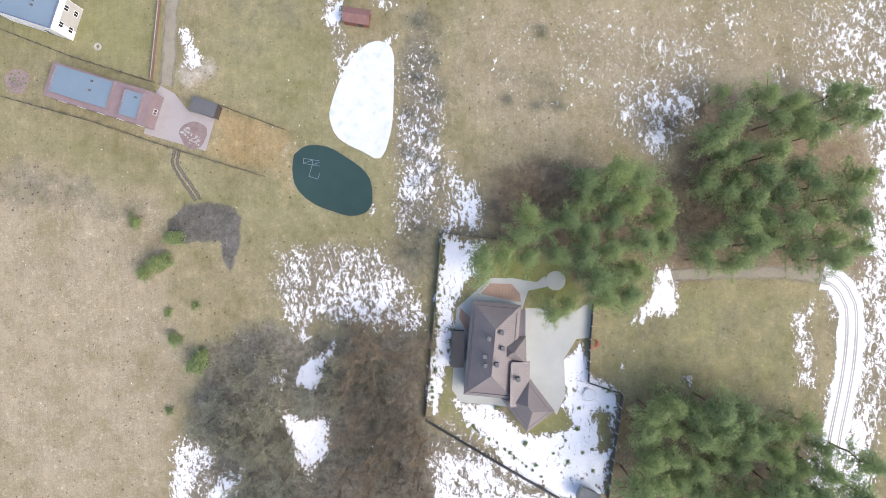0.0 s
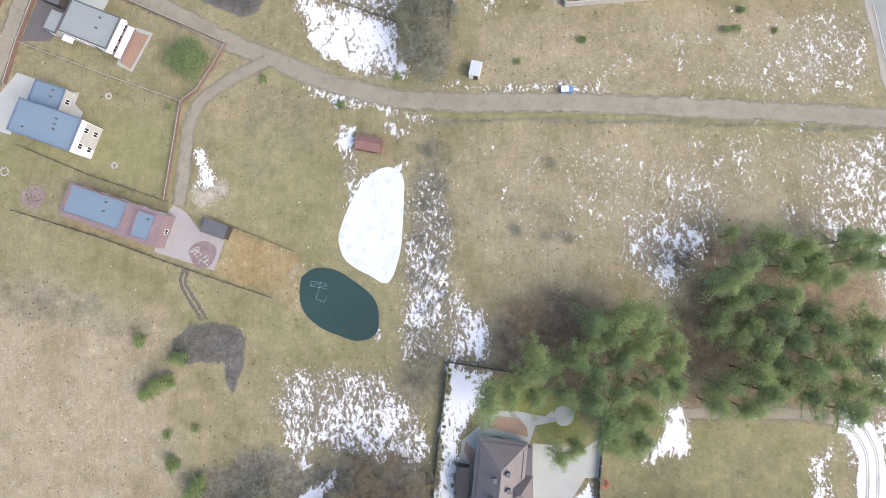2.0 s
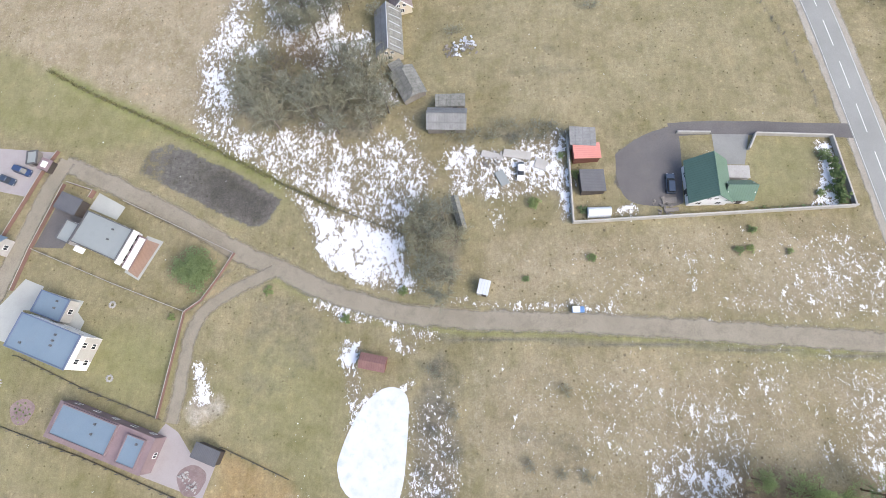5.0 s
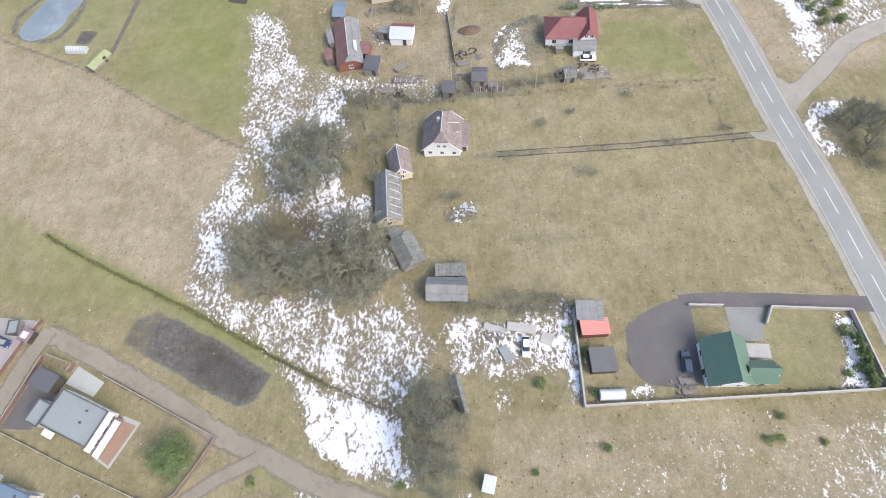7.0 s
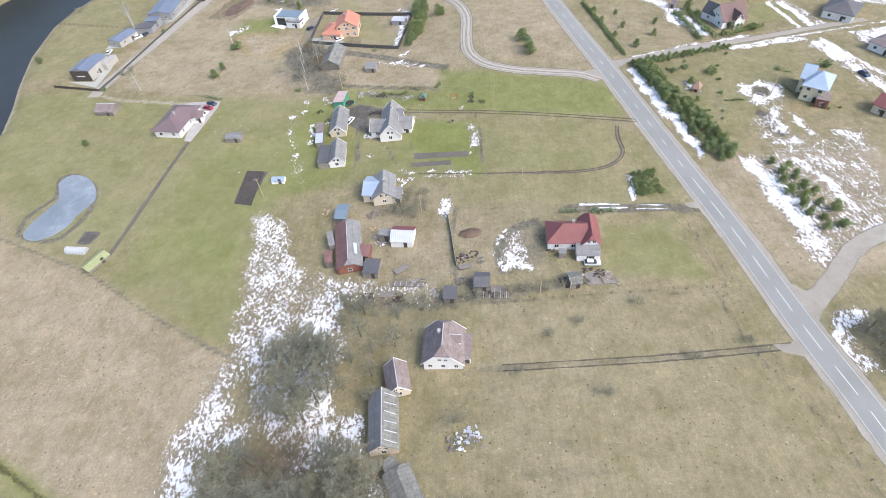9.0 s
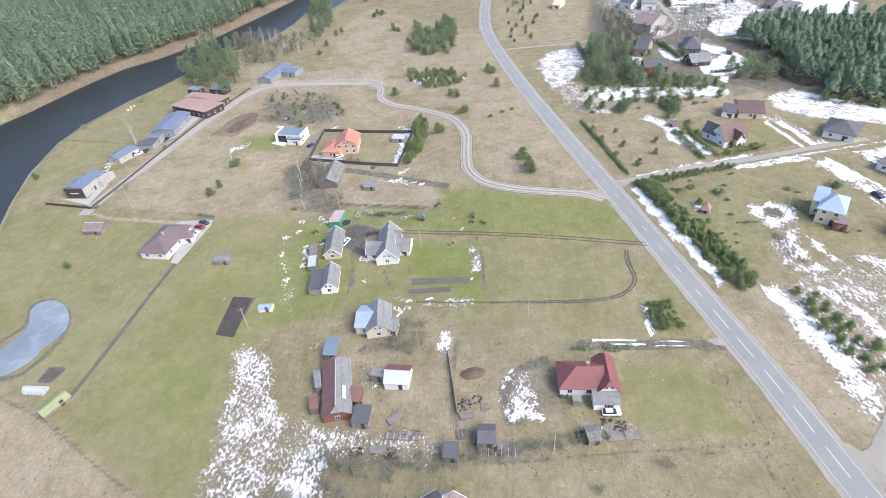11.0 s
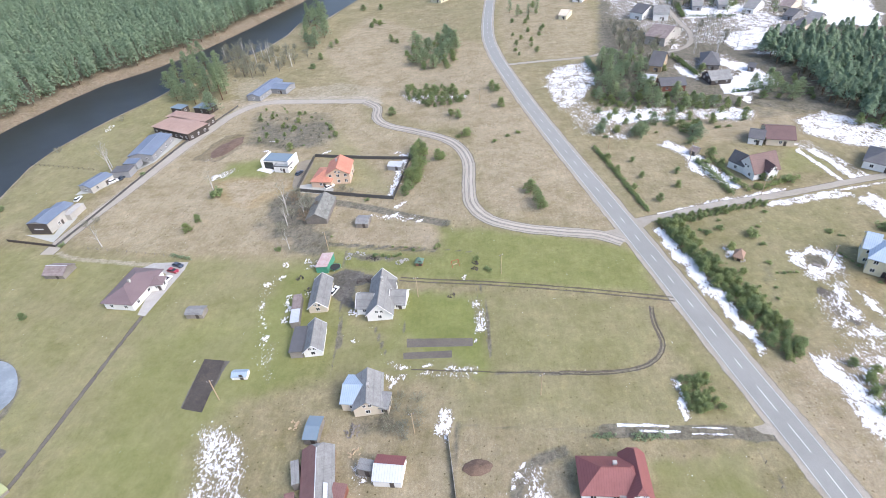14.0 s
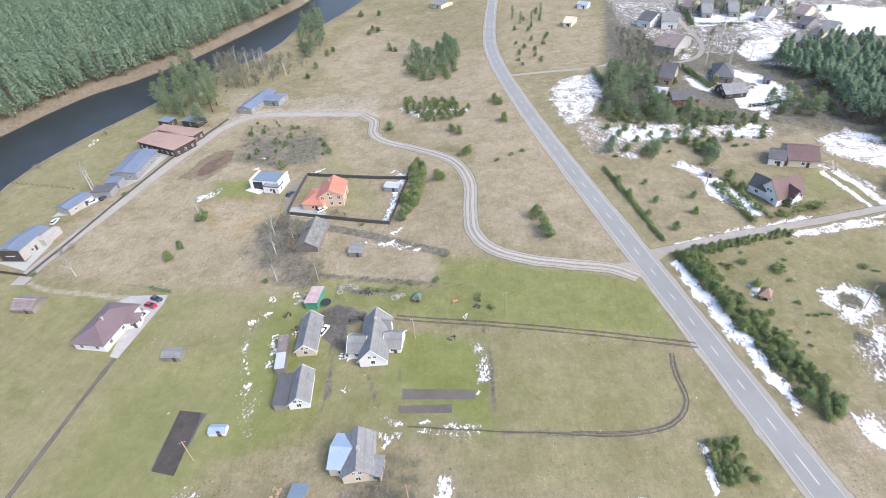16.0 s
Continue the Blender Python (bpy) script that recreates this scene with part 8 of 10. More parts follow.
# ---- trees and bushes ----
def soup(name, tris, material):
    """A mesh of loose triangles: needles, leaves or twigs."""
    v = np.asarray(tris, dtype=np.float32).reshape(-1, 3)
    n = len(v) // 3
    me = bpy.data.meshes.new(name)
    me.vertices.add(len(v))
    me.vertices.foreach_set("co", v.ravel())
    me.loops.add(len(v))
    me.loops.foreach_set("vertex_index", np.arange(len(v), dtype=np.int32))
    me.polygons.add(n)
    me.polygons.foreach_set("loop_start", np.arange(0, len(v), 3, dtype=np.int32))
    me.update()
    me.materials.append(material)
    return me


def sprays(rng, centres, spread, size, count, droop=0.0):
    """Small leaf or needle triangles round clump centres."""
    c = np.repeat(np.asarray(centres, float), count, 0)
    n = len(c)
    sp = np.repeat(np.asarray(spread, float).reshape(-1, 1) * np.ones((len(centres), 1)), count, 0)
    d = rng.normal(size=(n, 3))
    d /= np.linalg.norm(d, axis=1, keepdims=True)
    o = d * sp * rng.uniform(0.25, 1.0, (n, 1)) * (1, 1, 0.55)
    face = d * 0.55 + (0, 0, 0.85) + rng.normal(size=(n, 3)) * 0.42
    a = np.cross(face, rng.normal(size=(n, 3)))
    a /= np.linalg.norm(a, axis=1, keepdims=True)
    b = np.cross(face, a)
    b /= np.linalg.norm(b, axis=1, keepdims=True) + 1e-6
    s = size * rng.uniform(0.55, 1.3, (n, 1))
    p = c + o
    p[:, 2] -= droop * rng.random(n)
    return np.stack([p - a * s * 0.5 - b * s * 0.32, p - a * s * 0.3 + b * s * 0.35, p + a * s * 0.75], 1)


def twigs(rng, starts, ends, width):
    s, e = np.asarray(starts, float), np.asarray(ends, float)
    side = np.cross(e - s, rng.normal(size=s.shape))
    side /= np.linalg.norm(side, axis=1, keepdims=True) + 1e-6
    w = width * rng.uniform(0.6, 1.3, (len(s), 1))
    return np.stack([s - side * w, s + side * w, e], 1)


def pine_meshes(seed, h, r, low, needle, limbs=30, clumps=4, per=24, size=0.5):
    rng = np.random.default_rng(seed)
    bm = bmesh.new()
    p, k = Vector((0, 0, -0.4)), 5
    pts = [p]
    for i in range(k):
        p = Vector((rng.normal() * 0.12 * i, rng.normal() * 0.12 * i, h * 0.96 * (i + 1) / k))
        pts.append(p)
    for i in range(k):
        tube(bm, pts[i], pts[i + 1], 0.017 * h * (1 - i / (k + 0.6)), 0.017 * h * (1 - (i + 1) / (k + 0.6)), 7)
    cen, spr = [], []
    for i in range(limbs):
        f = (i + rng.random()) / limbs
        z = h * (low + (1 - low) * f)
        a = i * 2.4 + rng.normal() * 0.4
        reach = r * (1.22 - f ** 1.6) * rng.uniform(0.5, 1.2) * (1 + 0.32 * math.sin(2 * a + seed) + 0.2 * math.sin(3 * a + 2 * seed))
        end = np.array((math.cos(a) * reach, math.sin(a) * reach, z + reach * rng.uniform(-0.05, 0.35)))
        at = min(k - 1, max(0, next((j for j in range(k) if pts[j + 1].z >= z), k - 1)))
        root = np.array(pts[at].lerp(pts[at + 1], min(1.0, (z - pts[at].z) / (pts[at + 1].z - pts[at].z))))
        tube(bm, root, end, 0.05 + 0.01 * reach, 0.015, 4)
        for j in range(clumps):
            u = 0.35 + 0.65 * (j + rng.random() * 0.8) / clumps
            cen.append(root + (end - root) * u + rng.normal(size=3) * 0.28 * (1, 1, 0.5))
            spr.append((0.42 + 0.2 * r) * rng.uniform(0.6, 1.5))
    cen.append(np.array((0, 0, h * 0.98)))
    spr.append(0.8)
    trunk = mesh_of(bm, "trunk")
    trunk.materials.append(M_BARK)
    return trunk, soup("crown", sprays(rng, cen, spr, size, per), needle)


def bare_meshes(seed, h, r, bark, twig, limbs=9, subs=6, fine=9, width=0.02, low=0.2):
    rng = np.random.default_rng(seed)
    bm = bmesh.new()
    tube(bm, (0, 0, -0.4), (0, 0, h * 0.45), 0.024 * h, 0.014 * h, 7)
    tube(bm, (0, 0, h * 0.45), (0.2, 0.1, h * 0.8), 0.014 * h, 0.004 * h, 5)
    s, e, w = [], [], []
    for i in range(limbs):
        f = (i + 0.5) / limbs
        a = i * 2.4 + rng.normal() * 0.3
        z0 = h * (low + 0.5 * f)
        reach = r * (1.0 - 0.55 * f) * rng.uniform(0.75, 1.1)
        lean = max(0.0, (z0 / h - 0.45) / 0.35)
        root, end = np.array((0.2 * lean, 0.1 * lean, z0)), np.array((math.cos(a) * reach, math.sin(a) * reach, min(h, z0 + h * rng.uniform(0.22, 0.42))))
        tube(bm, root, end, 0.007 * h * (1.1 - f), 0.015, 4)
        for j in range(subs):
            u = 0.2 + 0.8 * (j + rng.random()) / subs
            q = root + (end - root) * u
            d = (end - root) / np.linalg.norm(end - root) * 0.7 + rng.normal(size=3) * (0.75, 0.75, 0.35) + (0, 0, 0.3)
            q2 = q + d / np.linalg.norm(d) * r * 0.36 * rng.uniform(0.6, 1.2)
            s.append(q), e.append(q2), w.append(width * 2.2)
            for k in range(fine):
                v = rng.random()
                g = q + (q2 - q) * v
                d2 = (q2 - q) / np.linalg.norm(q2 - q) + rng.normal(size=3) * 0.8 + (0, 0, 0.25)
                g2 = g + d2 / np.linalg.norm(d2) * r * 0.21 * rng.uniform(0.3, 1.3)
                s.append(g), e.append(g2), w.append(width)
    trunk = mesh_of(bm, "trunk")
    trunk.materials.append(bark)
    return trunk, soup("crown", twigs(rng, s, e, np.array(w)[:, None]), twig)


def bush_meshes(seed, r, h, needle, lumps=26, per=26, size=0.3):
    rng = np.random.default_rng(seed)
    bm = bmesh.new()
    for i in range(5):
        a = i * 1.3
        tube(bm, (0, 0, -0.2), (math.cos(a) * r * 0.5, math.sin(a) * r * 0.5, h * 0.6), 0.05, 0.02, 4)
    cen = []
    for i in range(lumps):
        d = rng.normal(size=3)
        d /= np.linalg.norm(d)
        k = rng.uniform(0.35, 1.0) * (1 + 0.25 * rng.normal() * 0.6)
        cen.append(np.array((d[0] * r * k, d[1] * r * k, h * (0.48 + 0.42 * d[2] * k))))
    stem = mesh_of(bm, "stem")
    stem.materials.append(M_GREYBARK)
    return stem, soup("foliage", sprays(rng, cen, [r * 0.32] * lumps, size, per), needle)


KIT = {
    "pine": [pine_meshes(s, h, r, lo, M_NEEDLE, 28, 5, 22, 0.31) for s, h, r, lo in ((1, 14, 3.9, 0.42), (2, 15, 3.5, 0.48), (3, 12, 3.7, 0.36), (4, 14, 3.2, 0.44))],
    "young": [pine_meshes(s, h, r, 0.08, M_BUSH, 26, 4, 14, 0.40) for s, h, r in ((11, 4.6, 2.2), (12, 5.4, 2.5), (13, 3.8, 2.1))],
    "broad": [pine_meshes(s, h, r, 0.14, M_DARKNEEDLE, 34, 5, 15, 0.50) for s, h, r in ((15, 11, 4.2), (16, 12, 4.6), (17, 9.5, 3.9))],
    "spruce": [pine_meshes(s, h, r, 0.12, M_DARKNEEDLE, 34, 3, 18, 0.42) for s, h, r in ((21, 11, 2.6), (22, 13, 2.9))],
    "tall": [pine_meshes(s, h, r, lo, M_DARKNEEDLE, 30, 5, 15, 0.54) for s, h, r, lo in ((5, 17, 3.9, 0.16), (6, 19, 3.8, 0.24), (7, 15, 4.1, 0.12))],
    "bare": [bare_meshes(s, h, r, M_GREYBARK, M_TWIG, 14, 9, 24, 0.030) for s, h, r in ((31, 9, 3.8), (32, 8, 3.4), (33, 10, 4.2))],
    "russet": [bare_meshes(s, h, r, M_GREYBARK, M_RUSTTWIG, 13, 8, 22, 0.027) for s, h, r in ((41, 8, 3.8), (42, 9, 4.0))],
    "birch": [bare_meshes(s, h, r, M_BIRCH, M_TWIG, 12, 6, 8, 0.018, 0.3) for s, h, r in ((51, 13, 3.2), (52, 12, 2.8))],
    "scrub": [bare_meshes(s, h, r, M_GREYBARK, M_TWIG, 12, 7, 14, 0.018, 0.02) for s, h, r in ((61, 2.6, 2.0), (62, 3.2, 2.2))],
    "bush": [bush_meshes(s, r, h, M_BUSH) for s, r, h in ((71, 1.5, 1.9), (72, 1.3, 1.6), (73, 1.7, 2.1))],
}
KIT["seedling"] = KIT["hedge"] = KIT["young"]
ABOUT = {
    "tall": ("tall_pine", "tall dark pine with a long bare trunk", "pine"),
    "seedling": ("pine_seedling", "small planted pine in a row", "seedling"), "hedge": ("hedge_conifer", "dense young conifer in a roadside hedge", "conifer"),
    "pine": ("pine_tree", "tall scots pine with an open green crown", "pine"), "young": ("young_pine", "young green pine on dry grass", "pine"),
    "broad": ("broad_pine", "broad green pine branching to the ground", "pine"), "spruce": ("conifer", "dark green conifer with drooping limbs", "conifer"), "bare": ("bare_tree", "leafless grey-brown tree with fine twigs", "tree"),
    "russet": ("bare_alder", "leafless tree with dense russet twigs", "tree"), "birch": ("birch_tree", "leafless birch with a pale trunk", "birch"),
    "scrub": ("scrub_bush", "low leafless grey scrub bush", "bush"), "bush": ("evergreen_bush", "rounded evergreen bush on dry grass", "bush")}
dice = random.Random(7)


def plant(kind, x, y, size=1.0, group="", tall=1.0):
    name, label, cat = ABOUT[kind]
    a, b = dice.choice(KIT[kind])
    root = thing(name, x, y, dice.uniform(0, 360), label, cat, group)
    root.scale = (size, size, size * tall)
    part(a.name.split(".")[0], a, None, root)
    part(b.name.split(".")[0], b, None, root)


def scatter(kinds, poly, gap, size, group, tall=1.0, most=200):
    xs, ys = [p[0] for p in poly], [p[1] for p in poly]
    done, tries = [], 0
    while tries < 3000 and len(done) < most:
        tries += 1
        x, y = dice.uniform(min(xs), max(xs)), dice.uniform(min(ys), max(ys))
        if away(np.array([x]), np.array([y]), poly)[0] < 0 or any((x - a) ** 2 + (y - b) ** 2 < gap * gap for a, b in done):
            continue
        done.append((x, y))
        plant(dice.choice(kinds), x, y, dice.uniform(*size), group, tall)


# pine groves by the villa
scatter(["pine"], [(9.5, 3.1), (12.8, 7.8), (21.2, 6.5), (24.6, 14.3), (34.0, 14.5), (39.6, 10.6), (38.7, -0.9), (34.3, -8.2), (29.0, -10.7), (24.5, -10.6), (24.4, -5.4), (21.5, -2.6), (16.8, -2.2), (9.3, -3.3), (4.5, -1.6)], 3.9, (0.75, 1.08), "pines by the villa")
scatter(["pine"], [(57.4, 29.0), (77.4, 27.7), (76.7, 23.0), (65.3, 19.7), (57.2, 23.2)], 3.6, (0.75, 0.95), "pines beside the drive")
scatter(["pine"], [(51.0, 23.4), (56.2, 21.2), (66.3, 16.1), (67.1, 10.8), (74.3, 12.6), (75.1, 8.4), (72.9, 3.2), (64.7, 5.5), (65.7, 1.4), (74.9, 2.1), (74.8, -1.0), (68.5, -3.9), (59.4, -1.6), (54.1, -4.6), (44.9, -2.2), (46.2, 4.1), (51.4, 6.1), (46.4, 11.5), (46.2, 18.9)], 3.9, (0.72, 1.0), "pines beside the drive")
scatter(["pine"], [(38.8, -27.6), (52.2, -29.8), (64.3, -33.2), (70.3, -37.2), (74.3, -38.3), (73.1, -44.5), (72.8, -53.6), (30.8, -53.0), (31.1, -37.5), (32.9, -32.3)], 3.7, (0.75, 1.0), "pines south of the lawn")
for x, y in ((17.6, -11.6), (20.6, -10.4)):
    plant("pine", x, y, 0.7, "pines by the villa")
plant("pine", 51.6, 29.6, 0.55, "pines beside the drive")
scatter(["russet"], [(8.3, 17.2), (19.7, 19.0), (24.3, 15.2), (21.7, 8.9), (13.7, 9.4), (10.2, 5.5), (6.9, 8.1)], 3.2, (0.42, 0.62), "bare trees among pines")
scatter(["russet"], [(41.9, 25.1), (48.4, 27.0), (49.0, 15.0), (45.3, 2.1), (42.2, 4.4)], 6.0, (0.5, 0.8), "bare trees among pines")
# seedlings in the snowy garden
for (a, b), n in ((((-4.0, 2.7), (-7.7, -32.5)), 26), (((1.0, -35.4), (15.6, -46.4)), 12), (((27.4, -28.2), (30.4, -28.8)), 4), (((59.3, 81.9), (78.5, 82.2)), 14)):
    for k in range(n):
        u = (k + dice.uniform(-0.2, 0.2)) / n
        plant("bush", a[0] + (b[0] - a[0]) * u + dice.uniform(0.3, 1.2), a[1] + (b[1] - a[1]) * u + dice.uniform(-0.3, 0.5), dice.uniform(0.18, 0.3), "garden seedlings")
for x, y in ((6.7, -31.6), (23.5, -31.8), (23.8, -40.8), (17.9, -40.9), (20.9, -42.7), (25.9, -44.6), (14.4, -43.2), (12.4, -38.9), (29.2, -31.7), (23.0, -35.9), (20.5, -38.4)):
    plant("bush", x, y, dice.uniform(0.22, 0.4), "garden seedlings")
# thickets
scatter(["russet"], [(-21.7, -15.0), (-14.1, -12.8), (-7.4, -16.3), (-8.5, -34.1), (-7.2, -44.1), (-12.0, -56.4), (-25.7, -56.6), (-27.7, -46.5), (-24.9, -29.6)], 4.2, (0.85, 1.15), "russet thicket by the fence")
scatter(["bare"], [(-48.0, -24.7), (-39.8, -20.3), (-36.4, -24.9), (-38.8, -29.4), (-36.7, -36.3), (-34.6, -44.2), (-32.6, -56.7), (-45.3, -56.6), (-46.0, -38.4), (-53.0, -37.2), (-53.9, -26.9)], 4.4, (0.8, 1.1), "bare thicket in the hollow")
scatter(["bare"], [(-34.1, -26.1), (-24.7, -20.6), (-22.5, -25.1), (-26.1, -29.6), (-29.6, -30.7)], 4.4, (0.7, 1.0), "bare thicket in the hollow")
scatter(["bare", "bare", "bare", "russet"], [(-53.9, 117.7), (-46.9, 123.3), (-35.0, 124.3), (-26.6, 120.9), (-18.5, 116.2), (-16.9, 109.4), (-17.8, 103.1), (-27.3, 101.0), (-35.5, 107.6), (-43.7, 104.0), (-50.7, 108.1)], 4.6, (0.95, 1.25), "bare thicket by the barns")
scatter(["bare"], [(-46.1, 146.9), (-35.0, 151.6), (-31.3, 144.3), (-33.1, 134.4), (-37.9, 128.4), (-45.2, 131.8)], 3.3, (0.85, 1.15), "bare thicket by the barns")
scatter(["bare"], [(-31.9, 163.7), (-17.8, 158.4), (-14.5, 150.6), (-22.2, 134.3), (-29.5, 138.1)], 5.5, (0.5, 0.8), "bare thicket by the barns")
scatter(["bare"], [(-12.1, 82.3), (-4.2, 84.4), (-1.3, 77.9), (-1.9, 68.1), (-6.6, 63.5), (-10.7, 68.5)], 4.2, (0.85, 1.15), "bare trees by the lane")
scatter(["bare", "scrub"], [(88.2, 147.4), (101.1, 150.2), (108.4, 143.0), (102.4, 129.1), (92.3, 134.1)], 2.6, (0.5, 0.8), "bare trees by the road")
scatter(["scrub"], [(-5.0, 102.9), (20.2, 103.7), (22.0, 99.4), (8.0, 98.7), (-3.8, 100.4)], 3.0, (0.8, 1.2), "scrub along a field edge")
scatter(["scrub"], [(-31.6, 165.0), (-17.5, 164.7), (-3.7, 162.5), (17.9, 163.7), (33.1, 166.8), (32.6, 164.4), (-3.7, 158.7), (-29.3, 158.7)], 3.4, (0.6, 1.0), "scrub along a field edge")
scatter(["scrub"], [(-19.4, 204.4), (-11.7, 205.7), (-9.0, 198.1), (-12.2, 192.9), (-19.7, 195.0)], 3.0, (0.7, 1.1), "scrub by the cottage")
scatter(["scrub"], [(-9.4, 40.0), (-2.6, 41.7), (-4.8, 6.3), (-10.1, 3.0)], 5.0, (0.6, 1.1), "scrub in the strip", most=14)
scatter(["birch", "birch", "russet"], [(-71.1, 297.8), (-61.0, 304.1), (-51.2, 297.6), (-52.2, 282.5), (-61.0, 271.3)], 5.5, (0.6, 0.95), "bare trees by the ruined barn", most=6)
scatter(["birch", "bare", "bare"], [(-161.0, 503.5), (-139.7, 510.8), (-113.1, 499.0), (-97.3, 463.2), (-122.7, 453.6), (-143.0, 462.3)], 6.0, (0.8, 1.2), "bare trees by the river", most=26)
scatter(["seedling", "scrub"], [(-106.7, 399.0), (-95.5, 404.9), (-65.9, 381.5), (-59.5, 360.8), (-72.0, 353.5), (-94.6, 365.9)], 4.5, (0.22, 0.42), "seedlings on fallow land", most=46)
scatter(["tall", "tall", "broad"], [(-181.8, 448.0), (-178.2, 498.2), (-155.0, 477.0), (-132.0, 426.2), (-133.7, 392.8), (-159.6, 418.9)], 6.0, (0.8, 1.05), "pines by the river", most=30)
scatter(["tall", "broad"], [(-123.7, 569.2), (-113.2, 617.6), (-91.7, 546.0), (-97.1, 495.5)], 7.0, (0.8, 1.0), "pines by the river", most=16)
scatter(["bare", "scrub"], [(-161.6, 492.5), (-138.5, 504.8), (-104.4, 509.4), (-97.3, 533.4), (-94.5, 489.7), (-121.3, 458.8), (-138.8, 448.0)], 6.0, (0.6, 0.9), "scrub by the river", most=36)
scatter(["scrub", "young"], [(-108.8, 392.0), (-70.8, 393.0), (-56.5, 360.2), (-75.1, 349.3), (-96.3, 360.0)], 6.0, (0.4, 0.75), "young pines on fallow land", most=24)
scatter(["young", "broad"], [(-31.7, 478.3), (-22.4, 497.8), (-3.6, 503.4), (4.1, 474.3), (-0.5, 441.1), (-20.3, 444.5)], 4.6, (0.65, 0.95), "pine clump in the fallow", most=44)
scatter(["young"], [(-28.0, 416.4), (-7.0, 412.5), (7.6, 398.5), (7.2, 388.1), (-6.8, 385.8), (-12.5, 387.7), (-26.2, 402.3)], 3.6, (0.5, 0.9), "young pines on fallow land", most=34)
scatter(["young"], [(-17.5, 344.1), (-13.2, 340.4), (-16.0, 310.0), (-20.2, 297.6), (-20.4, 310.9)], 3.0, (0.8, 1.15), "pine row beside a fence", most=16)
scatter(["young"], [(37.0, 447.0), (40.0, 493.0), (65.0, 511.8), (53.2, 456.7), (43.0, 445.5)], 8.0, (0.4, 0.7), "young pines on fallow land", most=14)
scatter(["young", "spruce"], [(42.4, 553.7), (69.7, 570.2), (64.1, 518.7), (42.8, 517.4)], 7.0, (0.6, 0.9), "young pines by the road", most=10)
scatter(["young"], [(61.0, 317.1), (88.6, 305.7), (84.4, 284.6), (68.1, 279.8)], 9.0, (0.45, 0.7), "small pines in a paddock", most=9)
scatter(["hedge"], [(68.6, 267.0), (75.0, 268.8), (77.1, 253.2), (81.0, 238.8), (83.8, 223.0), (85.9, 213.4), (84.5, 209.0), (79.6, 209.7), (77.2, 220.4), (74.6, 232.1), (71.2, 253.3)], 1.9, (0.42, 0.8), "hedge of young pines by the road", most=190)
scatter(["hedge"], [(67.6, 271.0), (87.9, 276.0), (107.2, 279.4), (107.0, 277.2), (86.2, 271.9), (67.9, 266.7)], 1.5, (0.28, 0.45), "hedge of young pines by the lane", most=110)
scatter(["bush", "young"], [(78.1, 272.8), (104.5, 273.4), (96.0, 250.3), (82.8, 230.2), (78.4, 249.3)], 9.0, (0.5, 0.8), "bushes in a garden", most=14)
scatter(["seedling"], [(52.3, 205.3), (58.4, 205.5), (58.9, 196.1), (51.4, 195.7)], 1.5, (0.33, 0.48), "planted block of young pines", most=120)
scatter(["young"], [(92.9, 209.3), (98.5, 206.2), (103.5, 179.5), (97.0, 177.8), (94.0, 191.6)], 3.4, (0.45, 0.75), "young pines on the snowy slope", most=46)
scatter(["bush", "young"], [(67.9, 362.5), (93.0, 359.6), (132.8, 351.4), (130.0, 338.7), (96.4, 336.6), (65.6, 335.3)], 7.0, (0.6, 0.95), "bushes among melting snow", most=30)
for x, y in ((77.9, 335.8), (80.2, 333.1), (83.0, 338.7), (80.3, 337.9), (64.0, 339.8), (66.6, 345.7), (101.2, 332.3), (101.7, 328.6), (98.0, 324.6), (104.2, 333.6), (89.2, 346.6), (97.3, 347.3)):
    plant("broad", x, y, dice.uniform(0.5, 0.7), "bushes among melting snow", 0.8)
scatter(["broad", "tall", "tall", "bare"], [(80.1, 418.7), (97.2, 430.1), (106.4, 418.0), (96.2, 380.1), (83.5, 376.1), (72.7, 384.5)], 4.4, (0.52, 0.78), "pines at the village edge", most=60)
scatter(["broad", "young", "young"], [(70.7, 383.2), (102.1, 380.6), (134.8, 363.8), (131.0, 356.4), (103.3, 359.8), (69.1, 370.1)], 3.6, (0.5, 0.78), "pines at the village edge", most=110)
scatter(["bush", "young"], [(169.5, 333.6), (190.2, 320.8), (207.9, 313.6), (212.3, 319.6), (176.6, 337.4)], 5.0, (0.8, 1.2), "pines at the village edge", most=20)
scatter(["broad", "young"], [(144.5, 379.0), (172.7, 390.2), (168.2, 359.2), (143.5, 363.7)], 5.0, (0.5, 0.8), "pines at the village edge", most=26)
scatter(["bare"], [(105.5, 509.7), (127.0, 463.0), (111.6, 412.0), (97.9, 446.3)], 6.0, (0.6, 0.9), "bare trees in the village", most=26)
scatter(["birch", "bare"], [(157.2, 482.7), (168.0, 467.9), (173.6, 444.6), (150.1, 425.5), (135.3, 433.4)], 8.0, (0.7, 1.0), "bare trees in the village", most=12)
scatter(["bare", "young"], [(102.5, 484.3), (109.7, 438.9), (131.4, 477.1), (129.7, 434.6), (112.8, 403.0), (95.6, 432.4)], 9.0, (0.5, 0.8), "trees in the village", most=16)
scatter(["spruce", "young"], [(160.0, 545.0), (176.0, 560.0), (206.0, 560.0), (230.0, 530.0), (200.0, 518.0)], 7.0, (0.5, 0.85), "trees in the village", most=22)
scatter(["bare", "spruce", "young"], [(163.9, 576.5), (258.7, 582.7), (253.4, 514.6), (174.2, 482.0), (153.5, 500.4)], 14.0, (0.6, 0.9), "trees in the village", most=22)

def dotted(kind, size, spots):
    for x, y in spots:
        plant(kind, x, y, size * dice.uniform(0.85, 1.15))


